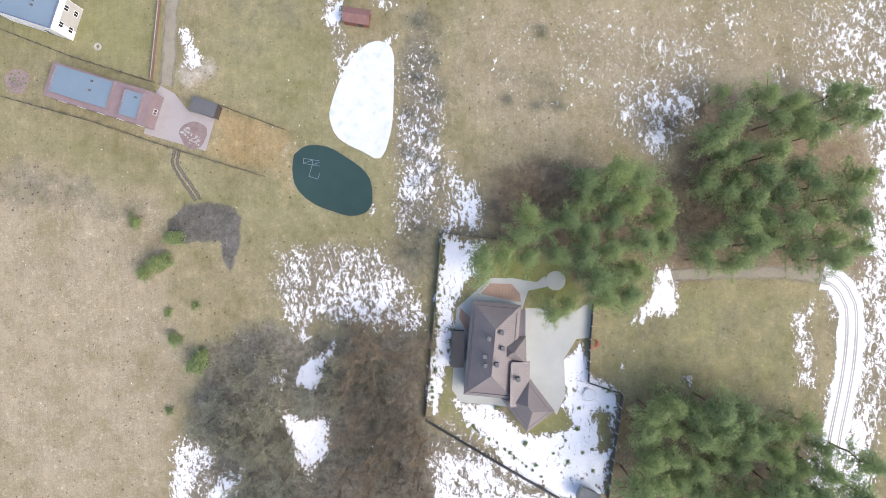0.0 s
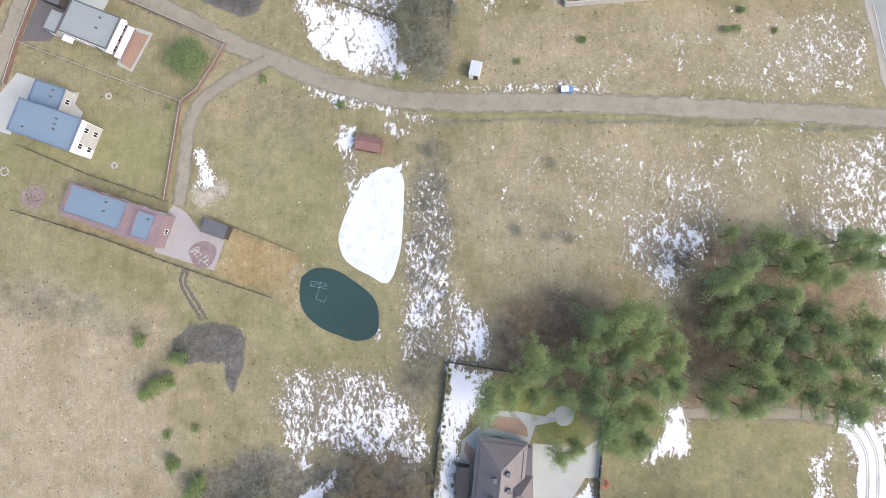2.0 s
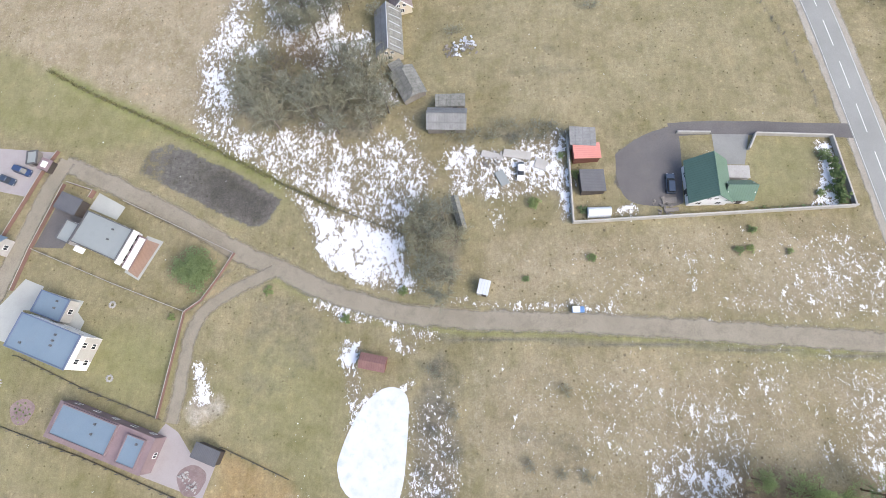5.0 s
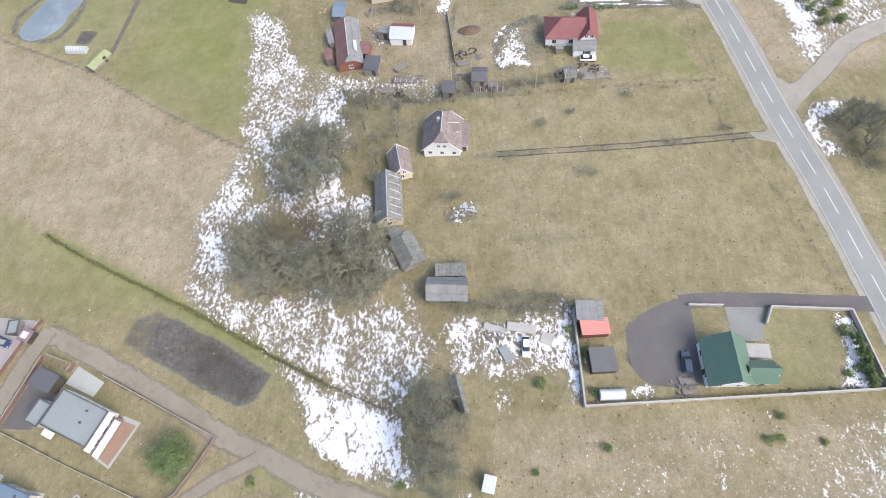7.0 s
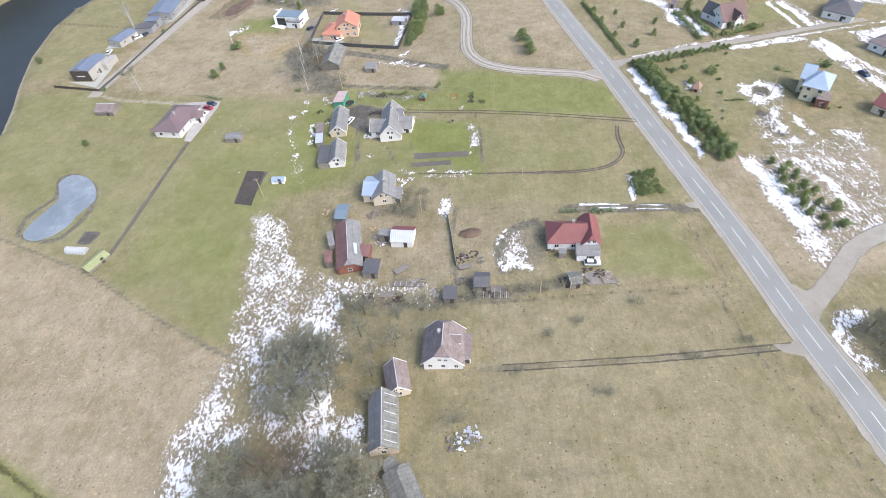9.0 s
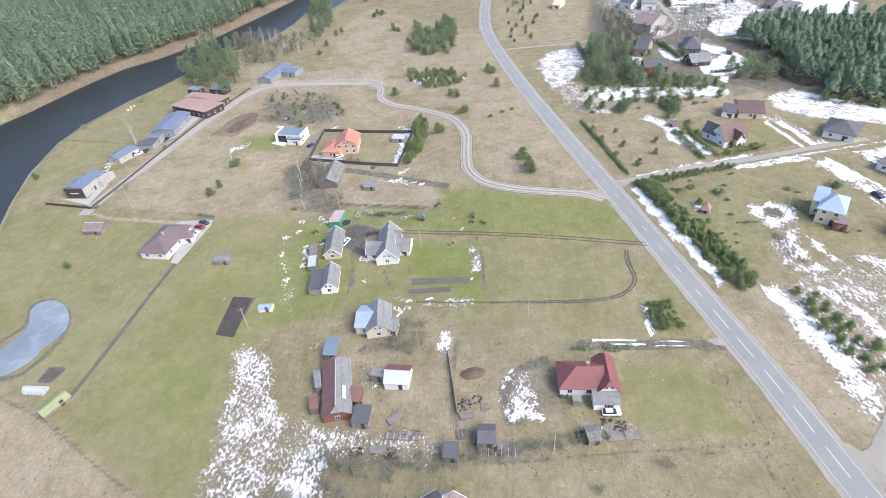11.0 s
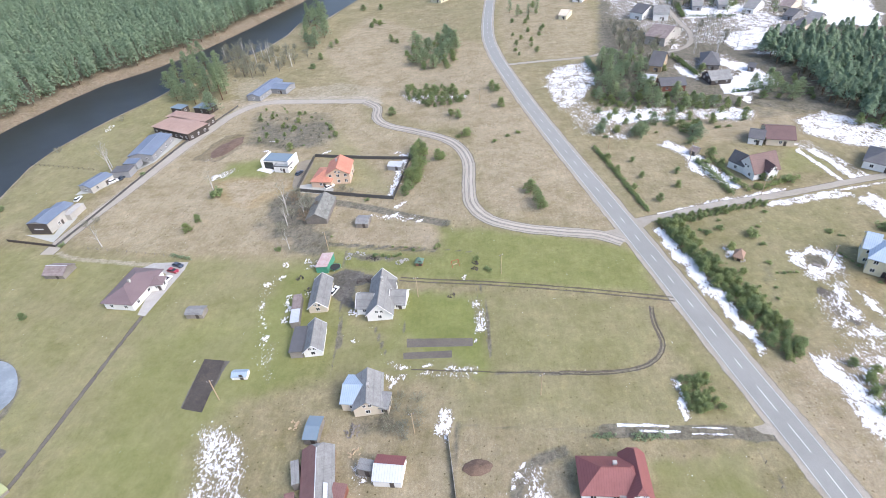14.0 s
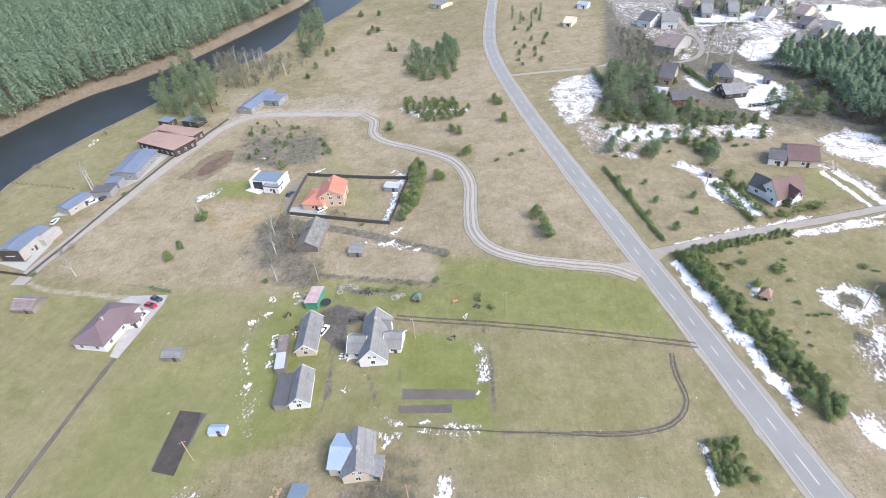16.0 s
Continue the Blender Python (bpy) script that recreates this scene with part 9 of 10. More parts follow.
dotted("young", 0.75, [(-64.5, -0.0), (-67.2, -1.6), (-60.1, 5.6), (-69.0, 9.3), (-60.8, -16.2), (-55.2, -19.7)])
dotted("young", 0.9, [(-62.9, 0.7), (-55.8, -21.1)])
dotted("bush", 0.7, [(-56.5, -9.1), (-62.4, -10.3), (-61.7, 5.1), (-62.9, -31.3), (-63.9, -0.3)])
dotted("bush", 0.6, [(55.4, 72.9), (57.8, 73.2), (65.4, 72.7), (25.6, 71.9), (14.1, 84.2), (11.8, 67.6), (58.6, 77.5), (-14.2, 65.7), (20.7, 95.4)])
dotted("bush", 0.8, [(-43.6, 66.3), (-26.4, 59.8), (14.4, 84.3), (24.5, 82.6), (23.4, 90.6), (-65.0, 60.5)])
dotted("young", 0.8, [(-90.3, 466.0), (-85.3, 508.6), (-88.4, 484.2), (-83.0, 517.9), (-38.4, 507.2), (-60.0, 563.4), (-101.8, 293.5), (-103.4, 287.0), (132.8, 405.0)])
dotted("young", 1.0, [(27.9, 295.6), (29.3, 288.5), (29.7, 283.5), (-74.4, 608.7), (-59.1, 607.9), (-61.0, 553.3), (-55.1, 557.6), (-42.6, 510.8)])
dotted("young", 0.9, [(22.6, 398.5), (20.8, 402.6), (23.6, 377.7), (-1.4, 373.1), (1.8, 368.5), (5.3, 348.4), (-32.1, 383.2), (-7.7, 328.3), (-6.5, 328.9), (-77.8, 349.6)])
dotted("bush", 0.9, [(1.3, 347.9), (4.6, 350.7), (23.7, 343.2), (28.8, 346.0), (17.3, 339.2), (-35.9, 301.1), (-150.4, 282.1), (-143.2, 335.4), (-64.4, 271.7), (114.5, 338.2)])
dotted("bush", 1.9, [(-100.8, 312.8)])
dotted("bush", 1.4, [(97.9, 308.6), (102.9, 293.0), (108.5, 288.9), (120.8, 291.1)])
dotted("young", 0.8, [(112.8, 293.7), (111.7, 299.3), (102.9, 306.1), (101.5, 312.3), (99.3, 340.3), (99.7, 335.2), (106.8, 341.9)])
dotted("scrub", 1.0, [(50.9, 141.5), (29.5, 133.5), (64.5, 145.0), (27.2, 152.4), (19.7, 149.3), (42.1, 157.1), (11.3, 139.5), (-1.5, 129.2), (-3.5, 128.6)])
dotted("scrub", 1.1, [(-47.0, 310.0), (-43.3, 307.7), (-144.7, 297.4), (-147.2, 294.1), (-150.2, 343.3), (-4.3, 277.5), (-200.2, 364.8), (-184.6, 399.7)])
dotted("scrub", 0.8, [(-7.7, 49.2), (-6.5, 48.5), (-7.3, 20.6), (-8.7, 14.7), (-3.9, 18.1), (-8.5, 0.5), (-10.4, -0.0), (18.6, 45.1), (11.2, 31.4), (16.9, 30.0), (21.5, 29.8)])
dotted("young", 0.6, [(-193.6, 310.2), (-139.8, 242.6)])
dotted("birch", 0.8, [(-133.8, 280.2), (-103.8, 316.8), (-162.6, 344.7)])
dotted("birch", 1.25, [(153.7, 457.6), (156.2, 453.7), (161.8, 456.8), (158.4, 464.4), (161.8, 470.3), (-161.0, 341.0), (-66.0, 294.0)])
dotted("bare", 0.8, [(-63.6, 290.1), (-64.5, 304.3), (-58.0, 294.7), (-64.8, 280.6)])

# small thujas and shrubs round the pale yellow house
for x, y in ((93.2, 241.8), (95.0, 241.6), (97.0, 241.8), (98.8, 241.6), (85.7, 236.4), (85.3, 232.5), (85.1, 229.3), (89.9, 235.6), (88.4, 231.2), (120.3, 258.1), (121.3, 257.6), (115.5, 249.2), (115.8, 247.3), (116.7, 245.4), (117.1, 243.2), (123.5, 233.5), (127.7, 233.8), (118.7, 235.4), (120.2, 235.5)):
    plant("bush", x, y, dice.uniform(0.35, 0.5), "garden thujas")
for x, y, size in ((*(135.1, 260.4), 1.5), (*(94.4, 260.4), 1.5), (*(85.7, 264.4), 1.0), (*(80.9, 262.8), 1.0), (*(115.3, 294.2), 1.4), (*(118.0, 260.0), 0.8)):
    plant("bush", x, y, size, "shrubs round a garden")

# low plants in the round mulch bed
for k in range(16):
    a, q = k * 2.4, 2.2 * math.sqrt((k + 0.5) / 16)
    plant("bush", -95.3 + q * math.cos(a), 40.8 + q * math.sin(a), dice.uniform(0.12, 0.2), "plants in a mulch bed")

# one great rounded bush in a garden corner
bx, by = (-60.3, 71.0)
big = thing("great_bush", bx, by, 0, "great rounded evergreen bush on a lawn", "bush")
a, b = bush_meshes(90, 4.3, 5.0, M_BUSH, 170, 34, 0.42)
part("stem", a, None, big)
part("foliage", b, None, big)


def hedge(points, width, height, label, needle=M_BUSH, per=9):
    rng = np.random.default_rng(int(abs(points[0][0] * 10)))
    rough_line = smooth_line(points, 0.7)
    line = [a + (b - a) * u for a, b in zip(rough_line, rough_line[1:]) for u in np.arange(0, 1, 0.5 / max(0.5, np.hypot(*(b - a))))]
    cen = []
    for q in line:
        for k in range(max(2, int(width * 2.2))):
            x, y = q[0] + rng.normal() * width * 0.28, q[1] + rng.normal() * width * 0.28
            cen.append((x, y, land(x, y) + height * rng.uniform(0.15, 0.95)))
    me = soup("hedge", sprays(rng, cen, [0.42] * len(cen), 0.4, per), needle)
    return tagged(new("hedge", me), label, "hedge", "", "stuff")


hedge([(58.7, 327.2), (61.5, 310.8), (64.3, 291.7), (66.4, 277.5)], 1.6, 1.4, "trimmed evergreen hedge along a paddock", M_BUSH, 22)
hedge([(78.2, 436.0), (78.2, 423.6), (79.2, 410.1)], 3.0, 3.0, "tall dark thuja hedge behind a snowy field", M_DARKNEEDLE, 16)
hedge([(167.0, 552.0), (158.4, 506.0)], 3.0, 2.6, "dark evergreen hedge along a village lane", M_THUJA, 12)
hedge([(126.6, 427.2), (127.4, 413.0), (128.7, 399.5)], 2.4, 2.2, "dark evergreen hedge beside a snowy garden", M_THUJA, 14)
hedge([(162.0, 508.0), (191.3, 501.0)], 1.6, 1.6, "dark hedge along a snowy field", M_THUJA, 10)
hedge([(136.0, 375.0), (147.0, 376.5), (159.2, 378.7)], 1.6, 1.8, "evergreen hedge along a snowy garden", M_THUJA, 12)
hedge([(98.4, 284.9), (96.7, 301.0), (94.8, 311.0)], 2.4, 2.0, "evergreen hedge beside a house")
hedge([(108.6, 287.2), (119.1, 291.3), (125.8, 293.4)], 2.0, 1.6, "evergreen hedge by a garden gate")
hedge([(76.9, 92.6), (77.2, 88.0), (77.6, 83.0)], 1.9, 2.4, "dark thuja hedge inside a wall", M_THUJA, 34)
for x, y, size in ((76.0, 93.9, 0.9), (73.9, 85.2, 0.6), (75.6, 86.4, 0.6), (77.0, 85.3, 0.5)):
    plant("bush", x, y, size, "junipers on snow")
hedge([(28.4, 190.2), (33.3, 190.3)], 1.2, 1.2, "clipped hedge behind a house", M_DARKNEEDLE)
hedge([(37.1, 189.8), (44.0, 189.9)], 1.4, 1.4, "clipped hedge behind a house", M_DARKNEEDLE)
hedge([(-103.4, 271.7), (-95.2, 268.8)], 1.0, 1.4, "row of small thujas", M_DARKNEEDLE)
hedge([(-106.5, 124.1), (-91.3, 115.9), (-64.2, 102.8), (-42.8, 91.5), (-29.1, 84.4)], 0.9, 0.35, "low rank grass along a ditch", M_RANK, 5)
hedge([(101.5, 312.3), (102.7, 296.6), (105.2, 285.9)], 1.8, 1.6, "evergreen hedge beside a house")

# far woods: every tree a trunk with tiers of drooping limbs
def far_wood(seed, poly, area, gap, heights, radii, margin, label, keep_where=None, low=0.16, tufts=240, grain=1.15):
    rng = np.random.default_rng(seed)
    gx0, gy0 = np.meshgrid(np.arange(area[0], area[1], gap), np.arange(area[2], area[3], gap))
    fx, fy = gx0.ravel() + rng.uniform(-0.42, 0.42, gx0.size) * gap, gy0.ravel() + rng.uniform(-0.42, 0.42, gx0.size) * gap
    deep = away(fx, fy, poly)
    keep = deep > margin
    if keep_where:
        keep &= keep_where(fx, fy)
    fx, fy, deep = fx[keep], fy[keep], deep[keep]
    n = len(fx)
    fh = rng.uniform(*heights, n) * rng.choice([1.0, 1.0, 1.0, 0.75], n)
    fr = rng.uniform(*radii, n)
    tone = np.clip(rng.normal(0.5, 0.3, n), 0, 1)
    base = np.stack([fx, fy, -1.3 + 1.8 * np.tanh((fx + 8) / 22) + np.where(fx < -100, 1.7, -0.3)], 1)
    spin = rng.uniform(0, 6.28, n)
    outer = deep < 26
    tris, tones = [], []

    def ring_point(ang, radius, height, here):
        return base[here] + np.stack([np.cos(ang) * radius, np.sin(ang) * radius, height], 1)

    def spray(here, f, a, reach, size):
        """One small tuft of needles per tree, at share f of the crown's height."""
        m = int(here.sum())
        tip = ring_point(a, reach, fh[here] * (low + (0.98 - low) * f) - reach * rng.uniform(0.0, 0.3, m), here)
        face = np.stack([np.cos(a) * 0.45, np.sin(a) * 0.45, np.full(m, 0.9)], 1) + rng.normal(0, 0.3, (m, 3))
        u = np.cross(face, rng.normal(size=(m, 3)))
        u /= np.linalg.norm(u, axis=1, keepdims=True)
        v = np.cross(face, u)
        v /= np.linalg.norm(v, axis=1, keepdims=True)
        w = (size * rng.uniform(0.6, 1.3, m))[:, None]
        tris.append(np.stack([tip - u * w * 0.5 - v * w * 0.4, tip - u * w * 0.3 + v * w * 0.5, tip + u * w * 0.8], 1))
        tones.append(np.repeat(tone[here], 3))

    for k in range(tufts):
        f = ((k * 0.618) % 1.0) ** 0.85
        here = np.ones(n, bool) if f > 0.3 else outer      # inside the wood the low limbs are shaded out
        m = int(here.sum())
        a = rng.uniform(0, math.tau, m)
        spray(here, f, a, fr[here] * (1.04 - f) ** 0.62 * (0.72 + 0.28 * np.sin(2.0 * a + spin[here] * 3 + f * 9)) * rng.uniform(0.35, 1.1, m) ** 0.6, grain)
    me = soup("pine_wood", np.concatenate(tris), M_WOOD)
    me.attributes.new("tone", "FLOAT", "POINT").data.foreach_set("value", np.concatenate(tones).astype(np.float32))
    tagged(new("pine_wood", me), label, "wood", "", "stuff")
    top = base + np.stack([np.zeros(n), np.zeros(n), fh * 0.7], 1)
    tagged(new("pine_wood_trunks", soup("pine_wood_trunks", np.concatenate([twigs(rng, base, top, 0.22), twigs(rng, base, top, 0.22)]), M_BARK)), "brown trunks of " + label, "wood", "", "stuff")


far_wood(5, RIVER_WEST + [(-640.0, RIVER_WEST[-1][1] - 60), (-640.0, 1100.0), (-200.0, 1150.0)], (-640, 60, 230, 760), 6.3, (16, 24), (3.4, 5.2), 7, "dense dark green pine wood on the far river bank", lambda x, y: x > -230 - (y - 230) * 0.66)
far_wood(6, [(167.5, 419.7), (173.6, 404.6), (176.4, 386.0), (170.1, 358.9), (172.7, 333.1), (190.9, 321.9), (220.6, 315.5), (301.5, 419.6), (253.3, 431.6), (204.3, 441.5), (179.6, 438.3)], (165, 305, 312, 445), 5.1, (11, 16), (2.9, 4.3), 0.5, "tall green pine wood behind the village", None, 0.34, 330, 0.95)

# ---- fences, poles, cars and clutter ----
def fence(label, points, height=1.5, style="board", material=None, gap=2.5, thick=0.05, name="fence", post_of=None):
    material = material or M_MESHFENCE
    ox, oy = points[0]
    root = thing(name, ox, oy, 0, label, "fence")
    z0 = land(ox, oy)
    bm = bmesh.new()
    box(bm, -0.06, 0.06, -0.06, 0.06, -0.3, height + (0.0 if material is M_RUSTFENCE else 0.08))
    post = mesh_of(bm, "post")
    post.materials.append(post_of or material)
    bays = {}
    for (ax, ay), (bx, by) in zip(points, points[1:]):
        L = math.hypot(bx - ax, by - ay)
        n = max(1, round(L / gap))
        ang = math.degrees(math.atan2(by - ay, bx - ax))
        for k in range(n):
            x, y = ax + (bx - ax) * k / n, ay + (by - ay) * k / n
            p = part("post", post, material, root)
            p.matrix_basis = pose(x - ox, y - oy, land(x, y) - z0, 0, 0, ang)
            w = round(L / n - 0.13, 2)
            if (w, style) not in bays:
                bm = bmesh.new()
                if style == "board":
                    m = max(3, int(w / 0.35))
                    prof = []
                    for i in range(m):
                        d = 0.02 if i % 2 else -0.02
                        prof += [(w * i / m + 0.008, d), (w * (i + 1) / m - 0.008, d)]
                    ring = [(x0, y0 - 0.03) for x0, y0 in prof] + [(w, 0.03), (0, 0.03)]
                    lo = [bm.verts.new((x0, y0, 0.06)) for x0, y0 in ring]
                    hi = [bm.verts.new((x0, y0, height)) for x0, y0 in ring]
                    for i in range(len(ring)):
                        j = (i + 1) % len(ring)
                        bm.faces.new((lo[i], lo[j], hi[j], hi[i]))
                    bm.faces.new(hi)
                elif style == "wall":
                    box(bm, -0.07, w + 0.07, -0.16, 0.16, -0.3, height)
                else:
                    nx_, nz_ = (10, 3) if style == "mesh" else (1, 2)
                    g = [[bm.verts.new((w * i / nx_, 0, 0.12 + (height - 0.18) * j / nz_)) for i in range(nx_ + 1)] for j in range(nz_ + 1)]
                    for j in range(nz_):
                        for i in range(nx_):
                            bm.faces.new((g[j][i], g[j][i + 1], g[j + 1][i + 1], g[j + 1][i]))
                    bmesh.ops.wireframe(bm, faces=bm.faces[:], thickness=0.02 if style == "mesh" else 0.045, use_boundary=True, use_even_offset=False, use_replace=True)
                bays[w, style] = mesh_of(bm, "fence_bay")
                bays[w, style].materials.append(material)
            # added solid strip: the fence's dark line and its shadow in one
            if style == "mesh":
                if (w, "plinth") not in bays:
                    bays[w, "plinth"] = mesh_of(bevelled(-0.06, w + 0.06, -0.07, 0.07, -0.1, 0.32, 0.01), "plinth")
                    bays[w, "plinth"].materials.append(M_FOOTSTRIP)
                o = part("plinth", bays[w, "plinth"], M_FOOTSTRIP, root)
                o.matrix_basis = pose(x - ox + 0.065 * math.cos(radians(ang)), y - oy + 0.065 * math.sin(radians(ang)), land(x, y) - z0, 0, 0, ang)
            if style == "board" and material is M_RUSTFENCE:
                if (w, "cap") not in bays:
                    bays[w, "cap"] = mesh_of(bevelled(-0.06, w + 0.06, -0.09, 0.05, height + 0.012, height + 0.07, 0.01), "coping")
                    bays[w, "cap"].materials.append(M_PALEWALL)
                o = part("coping", bays[w, "cap"], M_PALEWALL, root)
                o.matrix_basis = pose(x - ox + 0.065 * math.cos(radians(ang)), y - oy + 0.065 * math.sin(radians(ang)), land(x, y) - z0, 0, 0, ang)
            b = part("fence_bay", bays[w, style], material, root)
            b.matrix_basis = pose(x - ox + 0.065 * math.cos(radians(ang)), y - oy + 0.065 * math.sin(radians(ang)), land(x, y) - z0, 0, 0, ang)
    return root


fence("dark board fence round the villa plot", [(-3.5, 4.8), (-8.0, -33.9), (20.1, -50.6)], 1.7)
fence("dark board fence behind the villa", [(-3.5, 4.8), (12.4, 2.4)], 1.8)
fence("grey post fence east of the villa", [(27.0, -9.8), (26.0, -17.8), (25.4, -26.6), (32.1, -29.0), (28.4, -49.9)], 1.5, post_of=M_WHITE)
fence("dark mesh fence between gardens", [(-98.9, 52.5), (-82.6, 45.6), (-64.6, 39.3)], 1.4, "mesh")
fence("dark mesh fence along a meadow", [(-99.2, 37.8), (-79.2, 31.5), (-59.4, 24.3), (-41.0, 18.1)], 1.4, "mesh")
fence("low mesh fence beside a bare plot", [(-50.9, 34.0), (-36.4, 28.0)], 1.2, "mesh")
fence("red-brown board fence along the lane", [(-95.7, 92.5), (-100.8, 76.8), (-103.2, 66.9)], 1.1, "board", M_RUSTFENCE)
fence("low brown board fence between lawns", [(-100.8, 76.8), (-80.6, 68.7), (-62.1, 61.8)], 0.55, "board", M_RUSTFENCE)
fence("brown board fence round a lawn", [(-80.2, 88.0), (-52.5, 74.9), (-55.3, 69.8), (-58.8, 64.3), (-62.3, 61.8), (-65.2, 39.5)], 1.0, "board", M_RUSTFENCE)
fence("red-brown board fence by the parking place", [(-98.9, 101.1), (-101.7, 96.0), (-104.6, 88.6), (-108.4, 79.1)], 1.1, "board", M_RUSTFENCE)
fence("board fence round a carport", [(-94.6, 92.9), (-87.8, 90.6), (-88.6, 88.8)], 1.5, "board", M_RUSTFENCE)
fence("wire fence across the snow", [(-42.8, 91.2), (-27.8, 84.1), (-14.0, 78.3)], 1.3, "mesh")
fence("pale concrete wall round the plot", [(22.1, 99.8), (22.2, 79.6), (80.2, 82.1)], 1.5, "wall", M_PALEWALL, 4)
fence("pale concrete wall beside the drive", [(80.0, 82.3), (78.2, 98.1), (62.5, 99.1), (60.6, 95.5)], 1.2, "wall", M_PALEWALL, 4)
fence("pale wall round a garden bed", [(46.0, 100.0), (53.0, 99.7)], 1.0, "wall", M_PALEWALL, 4)
fence("low post fence along a lawn", [(-162.2, 202.9), (-147.3, 195.4), (-109.6, 178.0), (-84.5, 162.2), (-59.0, 148.0)], 0.9, "rail", M_PLANKS, 3)
fence("old wire fence round a meadow", [(61.7, 188.3), (64.7, 161.1), (41.3, 160.6), (2.9, 159.3)], 1.0, "rail", M_PLANKS, 5)
fence("old wire fence beside the road", [(61.5, 160.9), (65.0, 141.6), (72.6, 124.2), (77.5, 104.1)], 1.0, "rail", M_PLANKS, 5)
fence("thin fence between smallholdings", [(-4.3, 193.3), (-3.1, 182.3), (-2.1, 173.0)], 1.2, "board", M_PALEWALL)
fence("dark board fence round the orange house", [(-64.7, 342.0), (-20.3, 332.3), (-25.3, 300.3), (-66.8, 312.2), (-64.9, 341.4)], 1.6)
fence("dark wall along the riverside lane", [(-152.6, 281.7), (-149.3, 297.8), (-144.2, 326.5), (-136.2, 365.1), (-122.2, 410.1)], 0.9, "board", M_MESHFENCE, 3)
fence("rail fence down to the river", [(-207.3, 352.4), (-188.0, 347.6), (-167.6, 341.9)], 1.2, "rail", M_DARKWOOD, 3)
fence("low fence on the terrace lawn", [(-175.0, 287.2), (-152.6, 281.7)], 1.2, "board", M_DARKWOOD, 3)
fence("low fence across a lawn", [(-138.3, 279.0), (-118.0, 275.1), (-102.5, 271.3)], 1.0, "rail", M_PLANKS, 4)
fence("garden fence beside the kitchen beds", [(4.4, 245.2), (6.0, 226.6), (7.2, 213.0)], 1.1, "rail", M_PLANKS, 3)
fence("garden fence beside the farmhouse", [(-36.6, 235.1), (-35.8, 223.3), (-35.7, 213.8)], 1.1, "rail", M_PLANKS, 3)
fence("thin fence along the fallow", [(-47.7, 273.8), (-32.1, 270.2), (-7.9, 264.5), (-6.6, 274.0)], 1.0, "rail", M_PLANKS, 4)


def pole(x, y, h=8.0):
    root = thing("utility_pole", x, y, dice.uniform(0, 30), "weathered wooden utility pole", "pole", "utility poles")
    bm = bmesh.new()
    tube(bm, (0, 0, -0.3), (0, 0, h), 0.15, 0.10, 8)
    part("shaft", bm, M_TIMBER, root)
    bm = bmesh.new()
    box(bm, -0.7, 0.7, -0.05, 0.05, h - 0.5, h - 0.38)
    part("crossarm", bm, M_PLANKS, root)
    bm = bmesh.new()
    for u in (-0.6, 0.0, 0.6):
        tube(bm, (u, 0, h - 0.38), (u, 0, h - 0.15), 0.05, 0.03, 6)
    part("insulator", bm, M_FRAME, root)


for x, y in ((-27.1, 165.6), (-47.1, 164.7), (-64.2, 207.9), (-12.2, 194.7), (19.0, 161.9), (18.4, 202.6), (25.9, 160.0), (-3.1, 164.8)):
    pole(x, y)
for x, y in ((-46.1, 270.2), (12.7, 248.7), (108.0, 283.9), (92.8, 311.3), (13.1, 383.2), (-13.2, 242.1), (64.3, 325.5), (108.9, 243.7)):
    pole(x, y)


def car(x, y, ang, paint, label, van=False):
    root = thing("car", x, y, ang, label, "car", "parked cars")
    L, W, H = (4.6, 1.8, 1.75) if van else (4.35, 1.75, 1.45)

    def shell(levels):
        bm, rings = bmesh.new(), []
        for z, x0, x1, w in levels:
            rings.append([bm.verts.new(p) for p in ((x0, -w + 0.12, z), (x0 + 0.12, -w, z), (x1 - 0.15, -w, z), (x1, -w + 0.2, z), (x1, w - 0.2, z), (x1 - 0.15, w, z), (x0 + 0.12, w, z), (x0, w - 0.12, z))])
        for a, b in zip(rings, rings[1:]):
            for i in range(8):
                bm.faces.new((a[i], a[(i + 1) % 8], b[(i + 1) % 8], b[i]))
        bm.faces.new(rings[-1])
        bm.faces.new(rings[0][::-1])
        return bm

    w, l = W / 2, L / 2
    part("body", shell([(0.25, -l + 0.1, l - 0.1, w - 0.06), (0.5, -l, l, w), (0.82, -l + 0.03, l - 0.05, w), (0.92, -l + 0.1, l - 0.35, w - 0.08)]), paint, root)
    part("glass", shell([(0.92, -l + 0.15, l - 1.1, w - 0.1), (H - 0.1, -l + (0.2 if van else 0.75), l - 2.0, w - 0.24)]), M_GLASS, root)
    part("roof", shell([(H - 0.1, -l + (0.2 if van else 0.72), l - 1.95, w - 0.22), (H, -l + (0.3 if van else 0.9), l - 2.1, w - 0.32)]), paint, root)
    bm = bmesh.new()
    tube(bm, (0, -0.11, 0), (0, 0.11, 0), 0.32, 0.32, 14)
    wheel = mesh_of(bm, "wheel")
    wheel.materials.append(M_TYRE)
    for u in (-l + 0.8, l - 0.85):
        for v in (-w + 0.08, w - 0.08):
            o = part("wheel", wheel, M_TYRE, root)
            o.location = (u, v, 0.32)
    for v in (-w + 0.28, w - 0.28):
        o = part("headlight", bevelled(-0.05, 0.05, -0.16, 0.16, -0.07, 0.07, 0.02), M_FRAME, root)
        o.location = (l - 0.03, v, 0.7)


def facing(a, b):
    return math.degrees(math.atan2(b[1] - a[1], b[0] - a[0]))


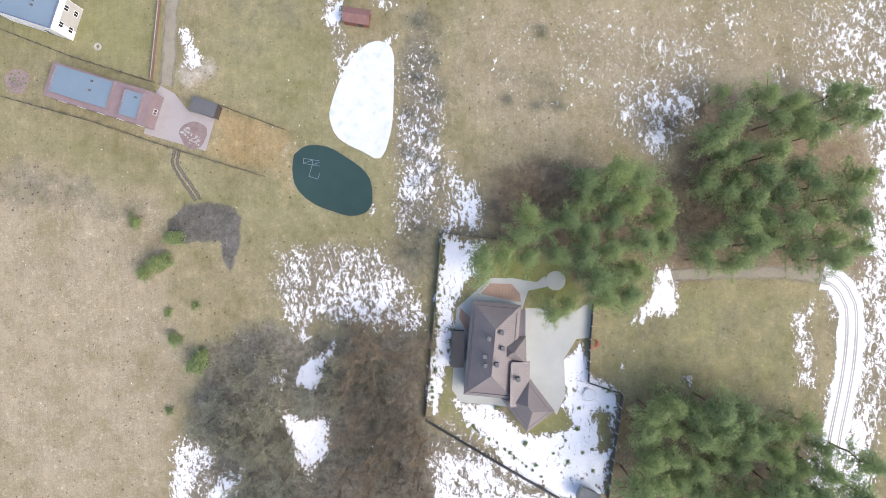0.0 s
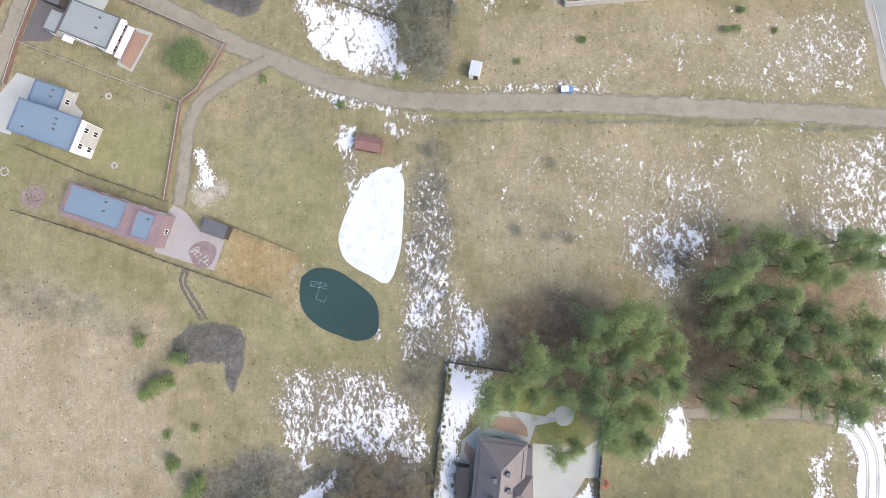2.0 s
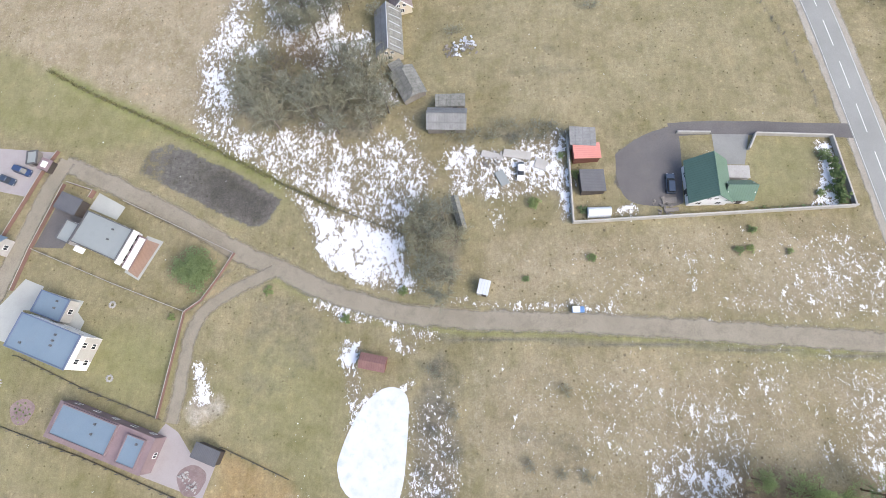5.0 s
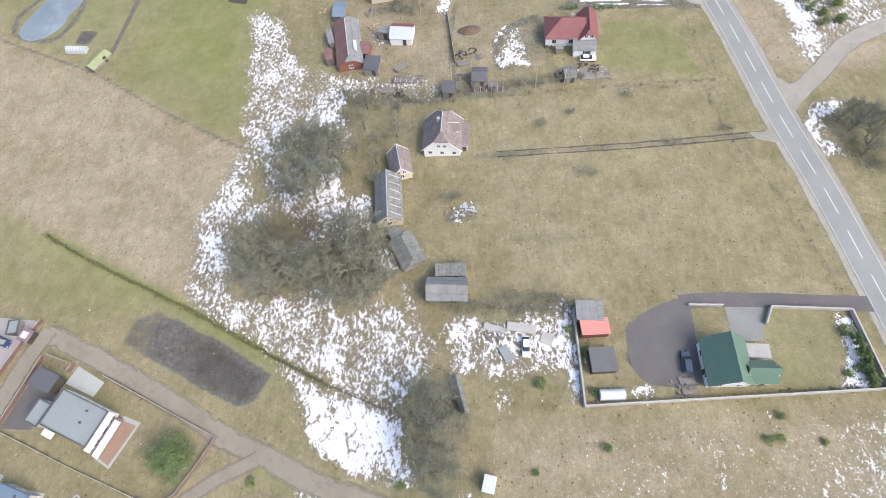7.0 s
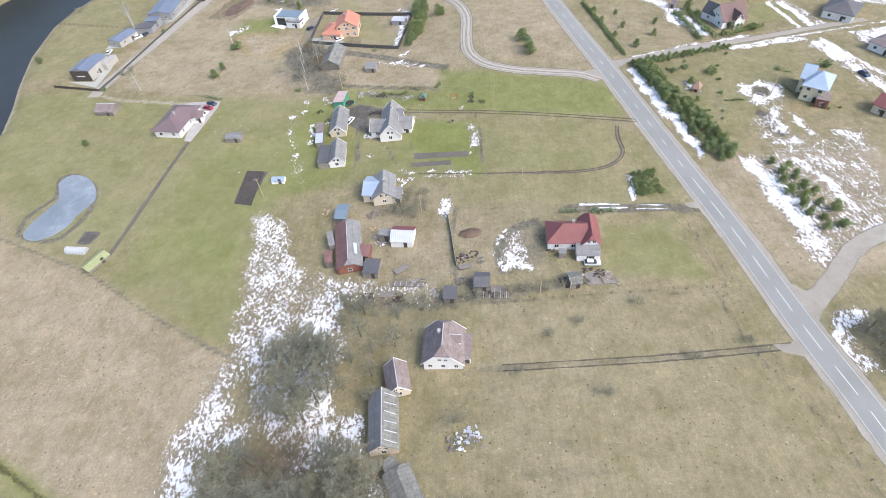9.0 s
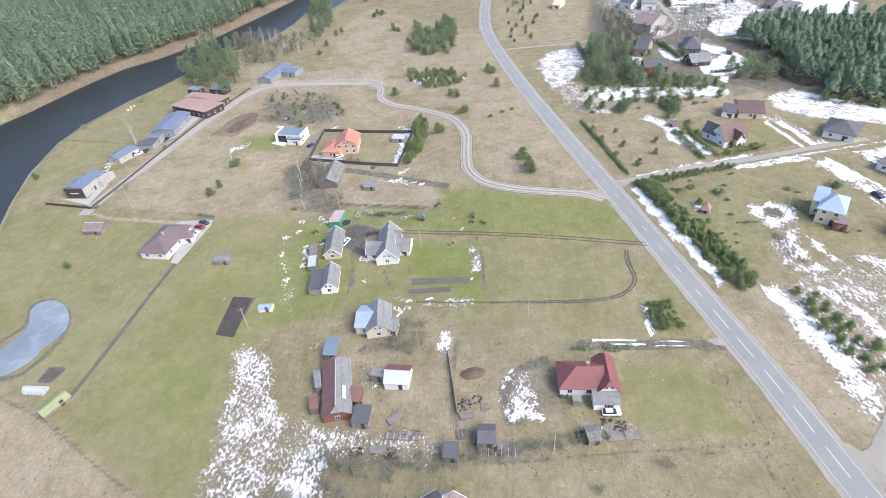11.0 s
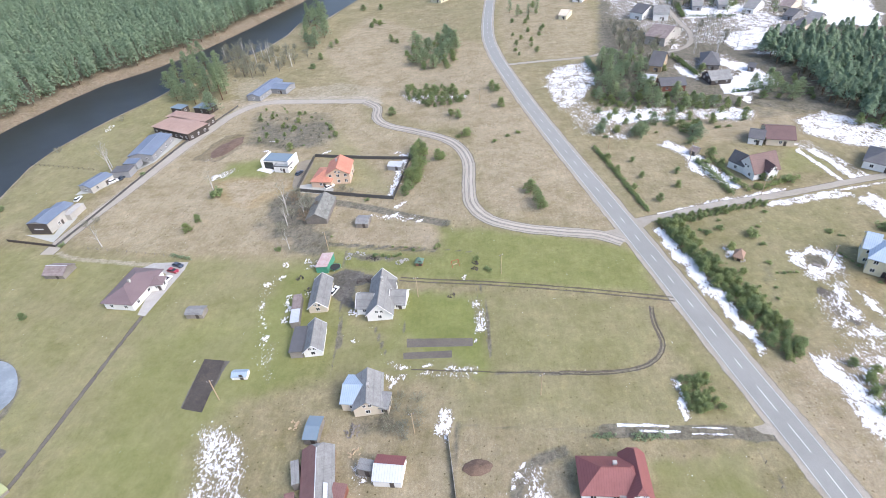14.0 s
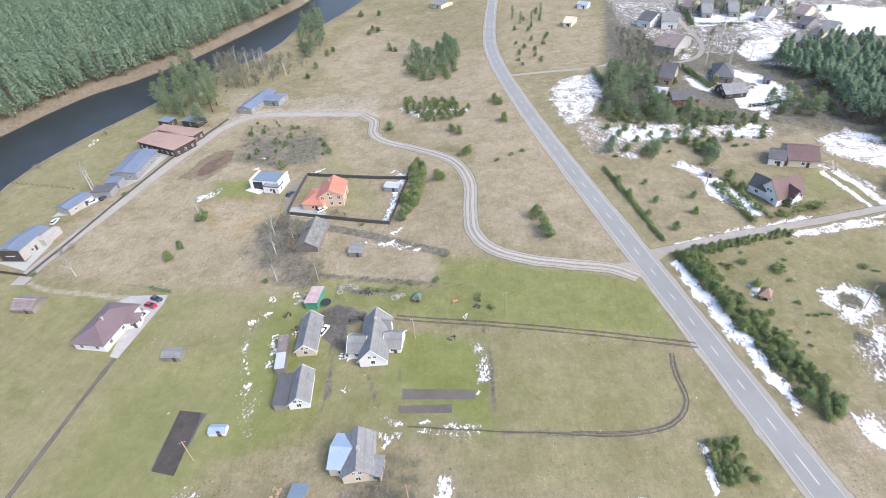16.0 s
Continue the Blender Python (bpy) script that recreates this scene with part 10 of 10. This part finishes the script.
def parked(ends, paint, lab, van):
    a, b = ends
    car((a[0] + b[0]) / 2, (a[1] + b[1]) / 2, facing(a, b), paint, lab, van)


parked(((43.1, 86.0), (43.3, 89.7)), M_DARKCAR, "dark blue car on a gravel yard", True)
parked(((-109.2, 97.1), (-104.4, 95.3)), M_BLUECAR, "blue van on a paved parking place", True)
parked(((-112.6, 94.9), (-107.8, 93.0)), M_DARKCAR, "grey-blue car on a paved parking place", False)
parked(((32.1, 170.7), (35.3, 170.5)), M_WHITECAR, "white car beside a red-roofed house", False)
parked(((-41.1, 246.2), (-39.7, 249.4)), M_WHITECAR, "silver-white car in a farmyard", False)
parked(((-100.1, 256.6), (-98.9, 259.6)), M_WHITECAR, "white car on a concrete drive", False)
parked(((-101.0, 263.5), (-97.2, 262.1)), M_REDCAR, "red car on a concrete drive", False)
parked(((-100.2, 266.5), (-96.8, 265.0)), M_DARKCAR, "blue car on a concrete drive", False)
parked(((11.7, 93.4), (11.6, 90.1)), M_WHITECAR, "old white car in rough grass", False)
parked(((-155.9, 329.1), (-153.2, 331.5)), M_WHITECAR, "white car on a forecourt", False)
parked(((-152.2, 331.3), (-151.0, 334.8)), M_DARKCAR, "dark car on a forecourt", False)
parked(((144.7, 254.4), (145.5, 251.2)), M_BLUECAR, "blue car on a snowy lane", False)
parked(((-163.1, 314.7), (-163.1, 317.9)), M_WHITECAR, "white car by a riverside house", False)
parked(((-110.5, 79.1), (-106.1, 77.4)), M_DARKCAR, "dark car by the lane", False)
parked(((-54.5, 312.5), (-51.8, 314.6)), M_WHITECAR, "white car on a paved yard", False)
parked(((121.7, 502.7), (123.0, 497.2)), M_DARKCAR, "dark car on a village car park", False)
parked(((122.3, 489.9), (123.6, 484.7)), M_WHITECAR, "white car on a village car park", False)
parked(((122.3, 480.3), (123.5, 475.4)), M_DARKCAR, "dark car on a village car park", False)
parked(((115.7, 489.1), (117.1, 483.9)), M_BLUECAR, "blue car on a village car park", False)
parked(((121.6, 469.1), (122.8, 464.4)), M_DARKCAR, "dark car on a village car park", False)
parked(((-69.6, 325.6), (-68.2, 328.6)), M_DARKCAR, "dark car on a gravel drive", False)


def tunnel(rect, h, label, film=M_POLY):
    cx, cy, L, W, ang = rect
    root = thing("greenhouse", cx, cy, ang, label, "greenhouse")
    bm, rings = bmesh.new(), []
    for u in (-L / 2, L / 2):
        rings.append([bm.verts.new((u, -math.cos(k * math.pi / 10) * W / 2, 0.02 + math.sin(k * math.pi / 10) * h)) for k in range(11)])
    for k in range(10):
        bm.faces.new((rings[0][k], rings[1][k], rings[1][k + 1], rings[0][k + 1]))
    bm.faces.new(rings[0]), bm.faces.new(rings[1][::-1])
    bmesh.ops.recalc_face_normals(bm, faces=bm.faces[:])
    part("cover", bm, film, root)
    n = max(3, int(L / 1.0))
    bm = bmesh.new()
    for k in range(10):
        a, b = [(0, -math.cos(q * math.pi / 10) * (W / 2 + 0.02), 0.02 + math.sin(q * math.pi / 10) * (h + 0.02)) for q in (k, k + 1)]
        tube(bm, a, b, 0.045, 0.045, 4)
    hoop = mesh_of(bm, "hoop")
    hoop.materials.append(M_FRAME)
    for i in range(n + 1):
        o = part("hoop", hoop, M_FRAME, root)
        o.location = (-L / 2 + L * i / n, 0, 0)


tunnel((27.7, 81.8, 4.8, 2.3, 1), 2.0, "small polycarbonate greenhouse with white ribs")
tunnel((-117.3, 187.6, 6.2, 2.4, -6), 1.7, "long pale polytunnel beside a pond", M_DULLPOLY)
house("garden_store", "low garden store under a lime-green tarpaulin", (-108.9, 182.4, 7.6, 4.2, 62), 1.1, 1.9, M_PLANKS, M_LIME, "gable", 0.2, windows=0, category="shed")


def heap(x, y, r, h, material, label, name="rubble_heap", cat="heap", n=26):
    """A low heap of broken stuff: boards, stones or scrap."""
    rng = random.Random(int(x * 13 + y * 7))
    bm = bmesh.new()
    for i in range(n):
        a, q = rng.uniform(0, math.tau), r * math.sqrt(rng.random())
        s = rng.uniform(0.12, 0.45) * (0.6 + 0.2 * r)
        m = pose(math.cos(a) * q, math.sin(a) * q, h * (1 - q / r) * 0.6 + 0.03, rng.uniform(-25, 25), rng.uniform(-25, 25), rng.uniform(0, 180))
        box(bm, -s, s, -s * rng.uniform(0.2, 0.8), s * 0.5, -0.08, rng.uniform(0.05, 0.25), m)
    ob = part(name, bm, material, None)
    ob.matrix_basis = pose(x, y, land(x, y))
    return tagged(ob, label, cat, "", "stuff")


for x, y in ((-1.9, 124.0), (-1.4, 125.6), (0.9, 126.2)):
    heap(x, y, 1.8, 0.7, M_TINROOF, "pale tangle of scrap metal sheets", n=20)
for x, y in ((41.2, 82.8), (5.7, 94.8)):
    heap(x, y, 2.2, 0.6, M_PLANKS, "scattered grey boards and scrap")
for x, y in ((-3.7, 123.9), (0.8, 124.3), (-0.1, 166.9), (-27.5, 196.8), (-17.4, 168.7), (-11.9, 168.4), (2.9, 164.5)):
    heap(x, y, 2.0, 0.7, M_PLANKS, "grey heap of boards and scrap")
for x, y in ((3.1, 164.1), (5.8, 163.1), (8.4, 162.4), (26.0, 164.8), (35.1, 166.7), (-17.5, 163.9), (-25.9, 164.6), (-0.6, 175.5)):
    heap(x, y, 1.8, 0.5, M_DARKWOOD, "dark stack of old boards")
for x, y in ((26.8, -19.2), (27.3, -18.6)):
    heap(x, y, 0.7, 0.5, M_REDPAINT, "small red garden toys", n=6)
for x, y in ((45.4, -26.5), (-56.2, 26.3), (-58.0, 28.2)):
    heap(x, y, 1.2, 0.5, M_CONCRETE, "ring of pale field stones", n=18)

for x, y in ((-52.5, 264.4), (-59.9, 262.7), (-63.5, 253.0), (-59.4, 256.1), (-53.6, 236.4), (-53.5, 241.1), (-48.6, 247.4), (-57.6, 228.9), (-33.7, 237.9), (-31.9, 237.1), (-54.8, 243.5), (-54.3, 246.4)):
    heap(x, y, 1.3, 0.25, M_WHITE, "scattered white sheeting and scrap", n=12)
for x, y in ((-30.3, 252.7), (-28.9, 251.9), (-32.8, 251.8), (-30.9, 263.6), (-28.6, 263.3), (-53.2, 255.5), (-49.1, 249.5), (4.7, 252.6), (4.9, 255.1), (-2.9, 241.0)):
    heap(x, y, 1.2, 0.5, M_DARKWOOD, "dark clutter of boards and tools", n=14)
for x, y in ((-38.1, 267.0), (-35.7, 267.4), (-33.5, 266.4), (-24.9, 263.1), (-19.6, 260.5), (-18.2, 260.9)):
    heap(x, y, 1.0, 0.3, M_CONCRETE, "pale stones and pots in a garden border", n=12)
for x, y in ((-28.7, 264.7), (-26.2, 264.0), (-24.0, 263.3), (-22.0, 263.3), (-20.4, 264.0), (-15.7, 265.6), (-7.3, 266.3), (8.5, 251.9), (9.2, 250.6), (5.3, 257.0), (-514.9, 766.7)):
    if abs(x) < 200 and y < 400:
        plant("bush", x, y, dice.uniform(0.5, 0.8), "shrubs in the farm garden")
for x, y in ((-46.1, 277.9), (-8.5, 265.5), (-13.7, 267.0), (-18.5, 267.9), (-23.2, 269.1)):
    plant("bush", x, y, dice.uniform(0.3, 0.45), "shrubs in the farm garden")

for x, y in ((-0.1, 176.4), (2.7, 176.9), (4.4, 174.3), (-19.6, 164.2), (-13.9, 168.9), (29.9, 166.7), (32.4, 168.3), (36.8, 166.3), (38.5, 164.4), (23.7, 176.5), (-26.9, 178.0), (-26.2, 190.7), (-42.2, 199.3), (-7.9, 164.7)):
    heap(x, y, 1.5, 0.35, dice.choice((M_PLANKS, M_CONCRETE, M_DARKWOOD, M_TIMBER)), "scattered yard scrap and firewood", n=16)

for x, y in ((-187.4, 388.8), (-188.1, 393.5)):
    heap(x, y, 1.8, 0.4, M_WHITE, "pale boards and boat parts on a lawn", n=10)


def mound(x, y, rx, ry, h, ang, label):
    """A bank of dug earth: a low lumpy dome."""
    bm = bmesh.new()
    g = []
    for i in range(9):
        row = []
        for k in range(22):
            q, a = (i / 8) ** 0.8, k * math.tau / 22
            u, v = q * rx * math.cos(a), q * ry * math.sin(a)
            w = 1 + 0.22 * noise.noise(Vector((math.cos(a) * 2 + x, math.sin(a) * 2 + y, 0)))
            row.append(bm.verts.new((u * w, v * w, h * (1 - q * q) * (1 + 0.6 * noise.noise(Vector((u * 0.6, v * 0.6, x)))) - 0.03 * q)))
        g.append(row)
    for i in range(8):
        for k in range(22):
            j = (k + 1) % 22
            if i == 0:
                bm.faces.new((g[0][0], g[1][k], g[1][j])) if k not in (0, 21) else None
            else:
                bm.faces.new((g[i][k], g[i + 1][k], g[i + 1][j], g[i][j]))
    bmesh.ops.remove_doubles(bm, verts=bm.verts[:], dist=0.001)
    bmesh.ops.recalc_face_normals(bm, faces=bm.faces[:])
    ob = part("earth_mound", bm, M_EARTH, None)
    ob.matrix_basis = pose(x, y, land(x, y), 0, 0, ang)
    return tagged(ob, label, "earth mound")


(ax, ay), (bx, by) = ((-116.1, 348.2), (-106.6, 368.7))
mound(*(2.4, 184.9), 3.6, 2.0, 0.7, 0, "small heap of brown garden earth")
mound((ax + bx) / 2, (ay + by) / 2, math.hypot(bx - ax, by - ay) / 2, 5.0, 0.5, facing((ax, ay), (bx, by)), "low bank of dug reddish-brown earth")


def bin_box(x, y, ang):
    root = thing("blue_container", x, y, ang, "blue lidded container beside the lane", "container")
    part("body", bevelled(-1.2, 1.2, -0.6, 0.6, 0.05, 1.15, 0.06), M_BLUEBIN, root)
    part("lid", bevelled(-1.22, 0.3, -0.64, 0.64, 1.16, 1.26, 0.03), M_WHITE, root, "white lid")


bin_box(*(22.0, 61.0), 0)

# a wooden raft frame standing in the pond
raft = thing("pond_frame", -32.7, 20.6, -11, "thin blue-grey frame standing in the pond", "frame")
for (x0, y0), (x1, y1) in (((0, 0), (4.1, 0)), ((0, 1.1), (4.1, 1.1)), ((0, 0), (0, 1.1)), ((4.1, 0), (4.1, 1.1)), ((2.0, 0), (2.0, 1.1)), ((0, 0), (2.0, 1.1)), ((2.0, 0), (4.1, 1.1)), ((2.0, 0), (1.7, -2.5)), ((4.1, 0), (3.7, -2.8)), ((1.7, -2.5), (3.7, -2.8))):
    run = math.hypot(x1 - x0, y1 - y0)
    o = part("beam", bevelled(-0.04, run + 0.04, -0.04, 0.04, 0.06, 0.16, 0.01), M_BLUEROOF, raft)
    o.matrix_basis = pose(x0, y0, 0, 0, 0, math.degrees(math.atan2(y1 - y0, x1 - x0)))


# clutter of the smallholdings
def pallet_stack(x, y, ang, w, d, n, label="stack of grey pallets and planks"):
    root = thing("pallet_stack", x, y, ang, label, "pallets")
    for k in range(n):
        bm = bmesh.new()
        box(bm, -w / 2, w / 2, -d / 2, d / 2, 0.02 + k * 0.17, 0.15 + k * 0.17, pose(0, 0, 0, 0, 0, 3 * math.sin(k * 2.0 + w)))
        part("pallet", bm, M_PLANKS, root)


def stacked(ends, w, d, n):
    a, b = ends
    pallet_stack((a[0] + b[0]) / 2, (a[1] + b[1]) / 2, facing(a, b), w, d, n)


stacked(((-19.2, 171.9), (-15.3, 175.2)), 3.4, 1.4, 4)
stacked(((-19.5, 168.3), (-16.6, 168.6)), 2.2, 1.6, 3)
stacked(((2.6, 164.2), (5.6, 164.2)), 2.6, 2.2, 2)
stacked(((6.2, 163.8), (10.4, 163.8)), 3.4, 2.2, 2)
stacked(((41.0, 84.1), (44.6, 84.4)), 3.0, 1.2, 2)
stacked(((41.4, 81.9), (44.4, 82.3)), 3.0, 0.8, 2)
stacked(((-22.9, 165.2), (-18.5, 165.1)), 4.0, 1.8, 3)
stacked(((31.5, 165.5), (34.6, 165.7)), 3.4, 4.2, 1)
stacked(((35.3, 165.7), (38.5, 165.8)), 3.2, 4.2, 1)
stacked(((-18.6, 172.3), (-16.0, 174.5)), 4.2, 1.8, 4)
stacked(((-1.3, 172.1), (1.7, 172.7)), 3.4, 1.6, 2)
stacked(((105.2, 245.1), (106.7, 243.8)), 2.0, 1.2, 2)
stacked(((81.9, 225.1), (83.8, 220.0)), 3.0, 1.2, 2)


def slatted_rack(x, y, ang, w, d):
    root = thing("slatted_rack", x, y, ang, "weathered dark slatted rack lying on rubbish-strewn ground", "rack", "slatted racks")
    for k in range(3):
        v = (k / 2 - 0.5) * (d - 0.2)
        part("bearer", bevelled(-w / 2, w / 2, v - 0.08, v + 0.08, 0.0, 0.3, 0.01), M_PLANKS, root)
    count = int(w / 0.5)
    for k in range(count):
        u = (k + 0.5) / count * w - w / 2
        o = part("slat", bevelled(u - 0.11, u + 0.11, -d / 2, d / 2, 0.3, 0.36, 0.008), M_PLANKS if k % 3 else M_PALEWALL, root)
        o.matrix_basis = pose(0, 0, 0, 0, 0, 1.2 * math.sin(k * 2.3))


for x, y, ang, w, d in ((4.9, 162.8, -5, 4.2, 2.9), (9.3, 162.3, -6, 4.0, 3.0), (-14.9, 168.1, -6, 8.4, 1.7)):
    slatted_rack(x, y, ang, w, d)


def slab(x, y, ang, w, d, material, label):
    ob = part("concrete_slab", bevelled(-w / 2, w / 2, -d / 2, d / 2, 0.0, 0.28, 0.04), material, None)
    ob.matrix_basis = pose(x, y, land(x, y), 0, 0, ang)
    tagged(ob, label, "slab", "slabs in rough grass")


for (a, b), w, d, mat, lab in ((((8.3, 96.5), (13.8, 95.6)), 6.2, 1.9, M_PALEWALL, "long pale concrete slab in rough grass"), (((3.3, 96.7), (7.7, 95.5)), 5.0, 1.5, M_CONCRETE, "grey concrete slab in melting snow"),
        (((15.0, 94.0), (17.3, 93.0)), 2.6, 2.4, M_PALEWALL, "square pale concrete slab in melting snow"), (((6.9, 91.9), (8.2, 89.2)), 3.6, 2.0, M_FLATGREY, "blue-grey sheet panel on the ground")):
    slab((a[0] + b[0]) / 2, (a[1] + b[1]) / 2, facing(a, b), w, d, mat, lab)


def trampoline(x, y, r, label="round garden trampoline", rim=M_GREENPAINT, mat=M_TYRE):
    root = thing("trampoline", x, y, 0, label, "trampoline")
    bm = bmesh.new()
    pts = [(r * math.cos(k * math.tau / 20), r * math.sin(k * math.tau / 20), 0.75) for k in range(20)]
    for p, q in zip(pts, pts[1:] + pts[:1]):
        tube(bm, p, q, 0.07, 0.07, 5)
    part("rim", bm, rim, root)
    bm = bmesh.new()
    bm.faces.new([bm.verts.new((x0 * 0.9, y0 * 0.9, 0.73)) for x0, y0, _ in pts])
    part("mat", bm, mat, root)
    for k in range(0, 20, 5):
        bm = bmesh.new()
        tube(bm, (pts[k][0], pts[k][1], 0.0), pts[k], 0.03, 0.03, 5)
        part("leg", bm, M_FRAME, root)


trampoline(*(-41.9, 259.7), 1.9, "green-rimmed garden trampoline on a lawn")
trampoline(*(25.5, -29.1), 1.2, "small snow-covered trampoline on the snowy plot", M_FRAME, M_SNOWICE)


def swing(x, y, ang):
    root = thing("garden_swing", x, y, ang, "red wooden garden swing frame", "swing")
    for u in (-1.2, 1.2):
        for v in (-0.9, 0.9):
            bm = bmesh.new()
            tube(bm, (u, v, 0), (u, 0, 2.1), 0.06, 0.06, 5)
            part("leg", bm, M_REDPAINT, root)
    bm = bmesh.new()
    tube(bm, (-1.3, 0, 2.1), (1.3, 0, 2.1), 0.06, 0.06, 5)
    part("crossbar", bm, M_REDPAINT, root)
    part("seat", bevelled(-0.7, 0.7, -0.25, 0.25, 0.5, 0.56, 0.02), M_TIMBER, root)


swing(*(-1.6, 255.3), 20)


def round_stump(x, y, r, h, material, label):
    root = thing("stone_ring", x, y, 0, label, "stones")
    n = 9
    for k in range(n):
        bm = bmesh.new()
        bmesh.ops.create_icosphere(bm, subdivisions=1, radius=h)
        for v in bm.verts:
            v.co *= 1 + 0.25 * noise.noise(v.co * 3 + Vector((k, 0, 0)))
        o = part("stone", bm, material, root)
        o.location = (r * math.cos(k * math.tau / n), r * math.sin(k * math.tau / n), h * 0.5)


for x, y, r in ((*(-38.3, 264.7), 0.9), (*(-20.3, 260.0), 1.1), (*(-79.2, 63.6), 0.6), (*(-77.1, 47.7), 0.6), (*(-102.2, 46.8), 0.9), (*(85.9, 248.7), 0.9)):
    round_stump(x, y, r, 0.28, M_CONCRETE, "ring of pale stones on the grass")
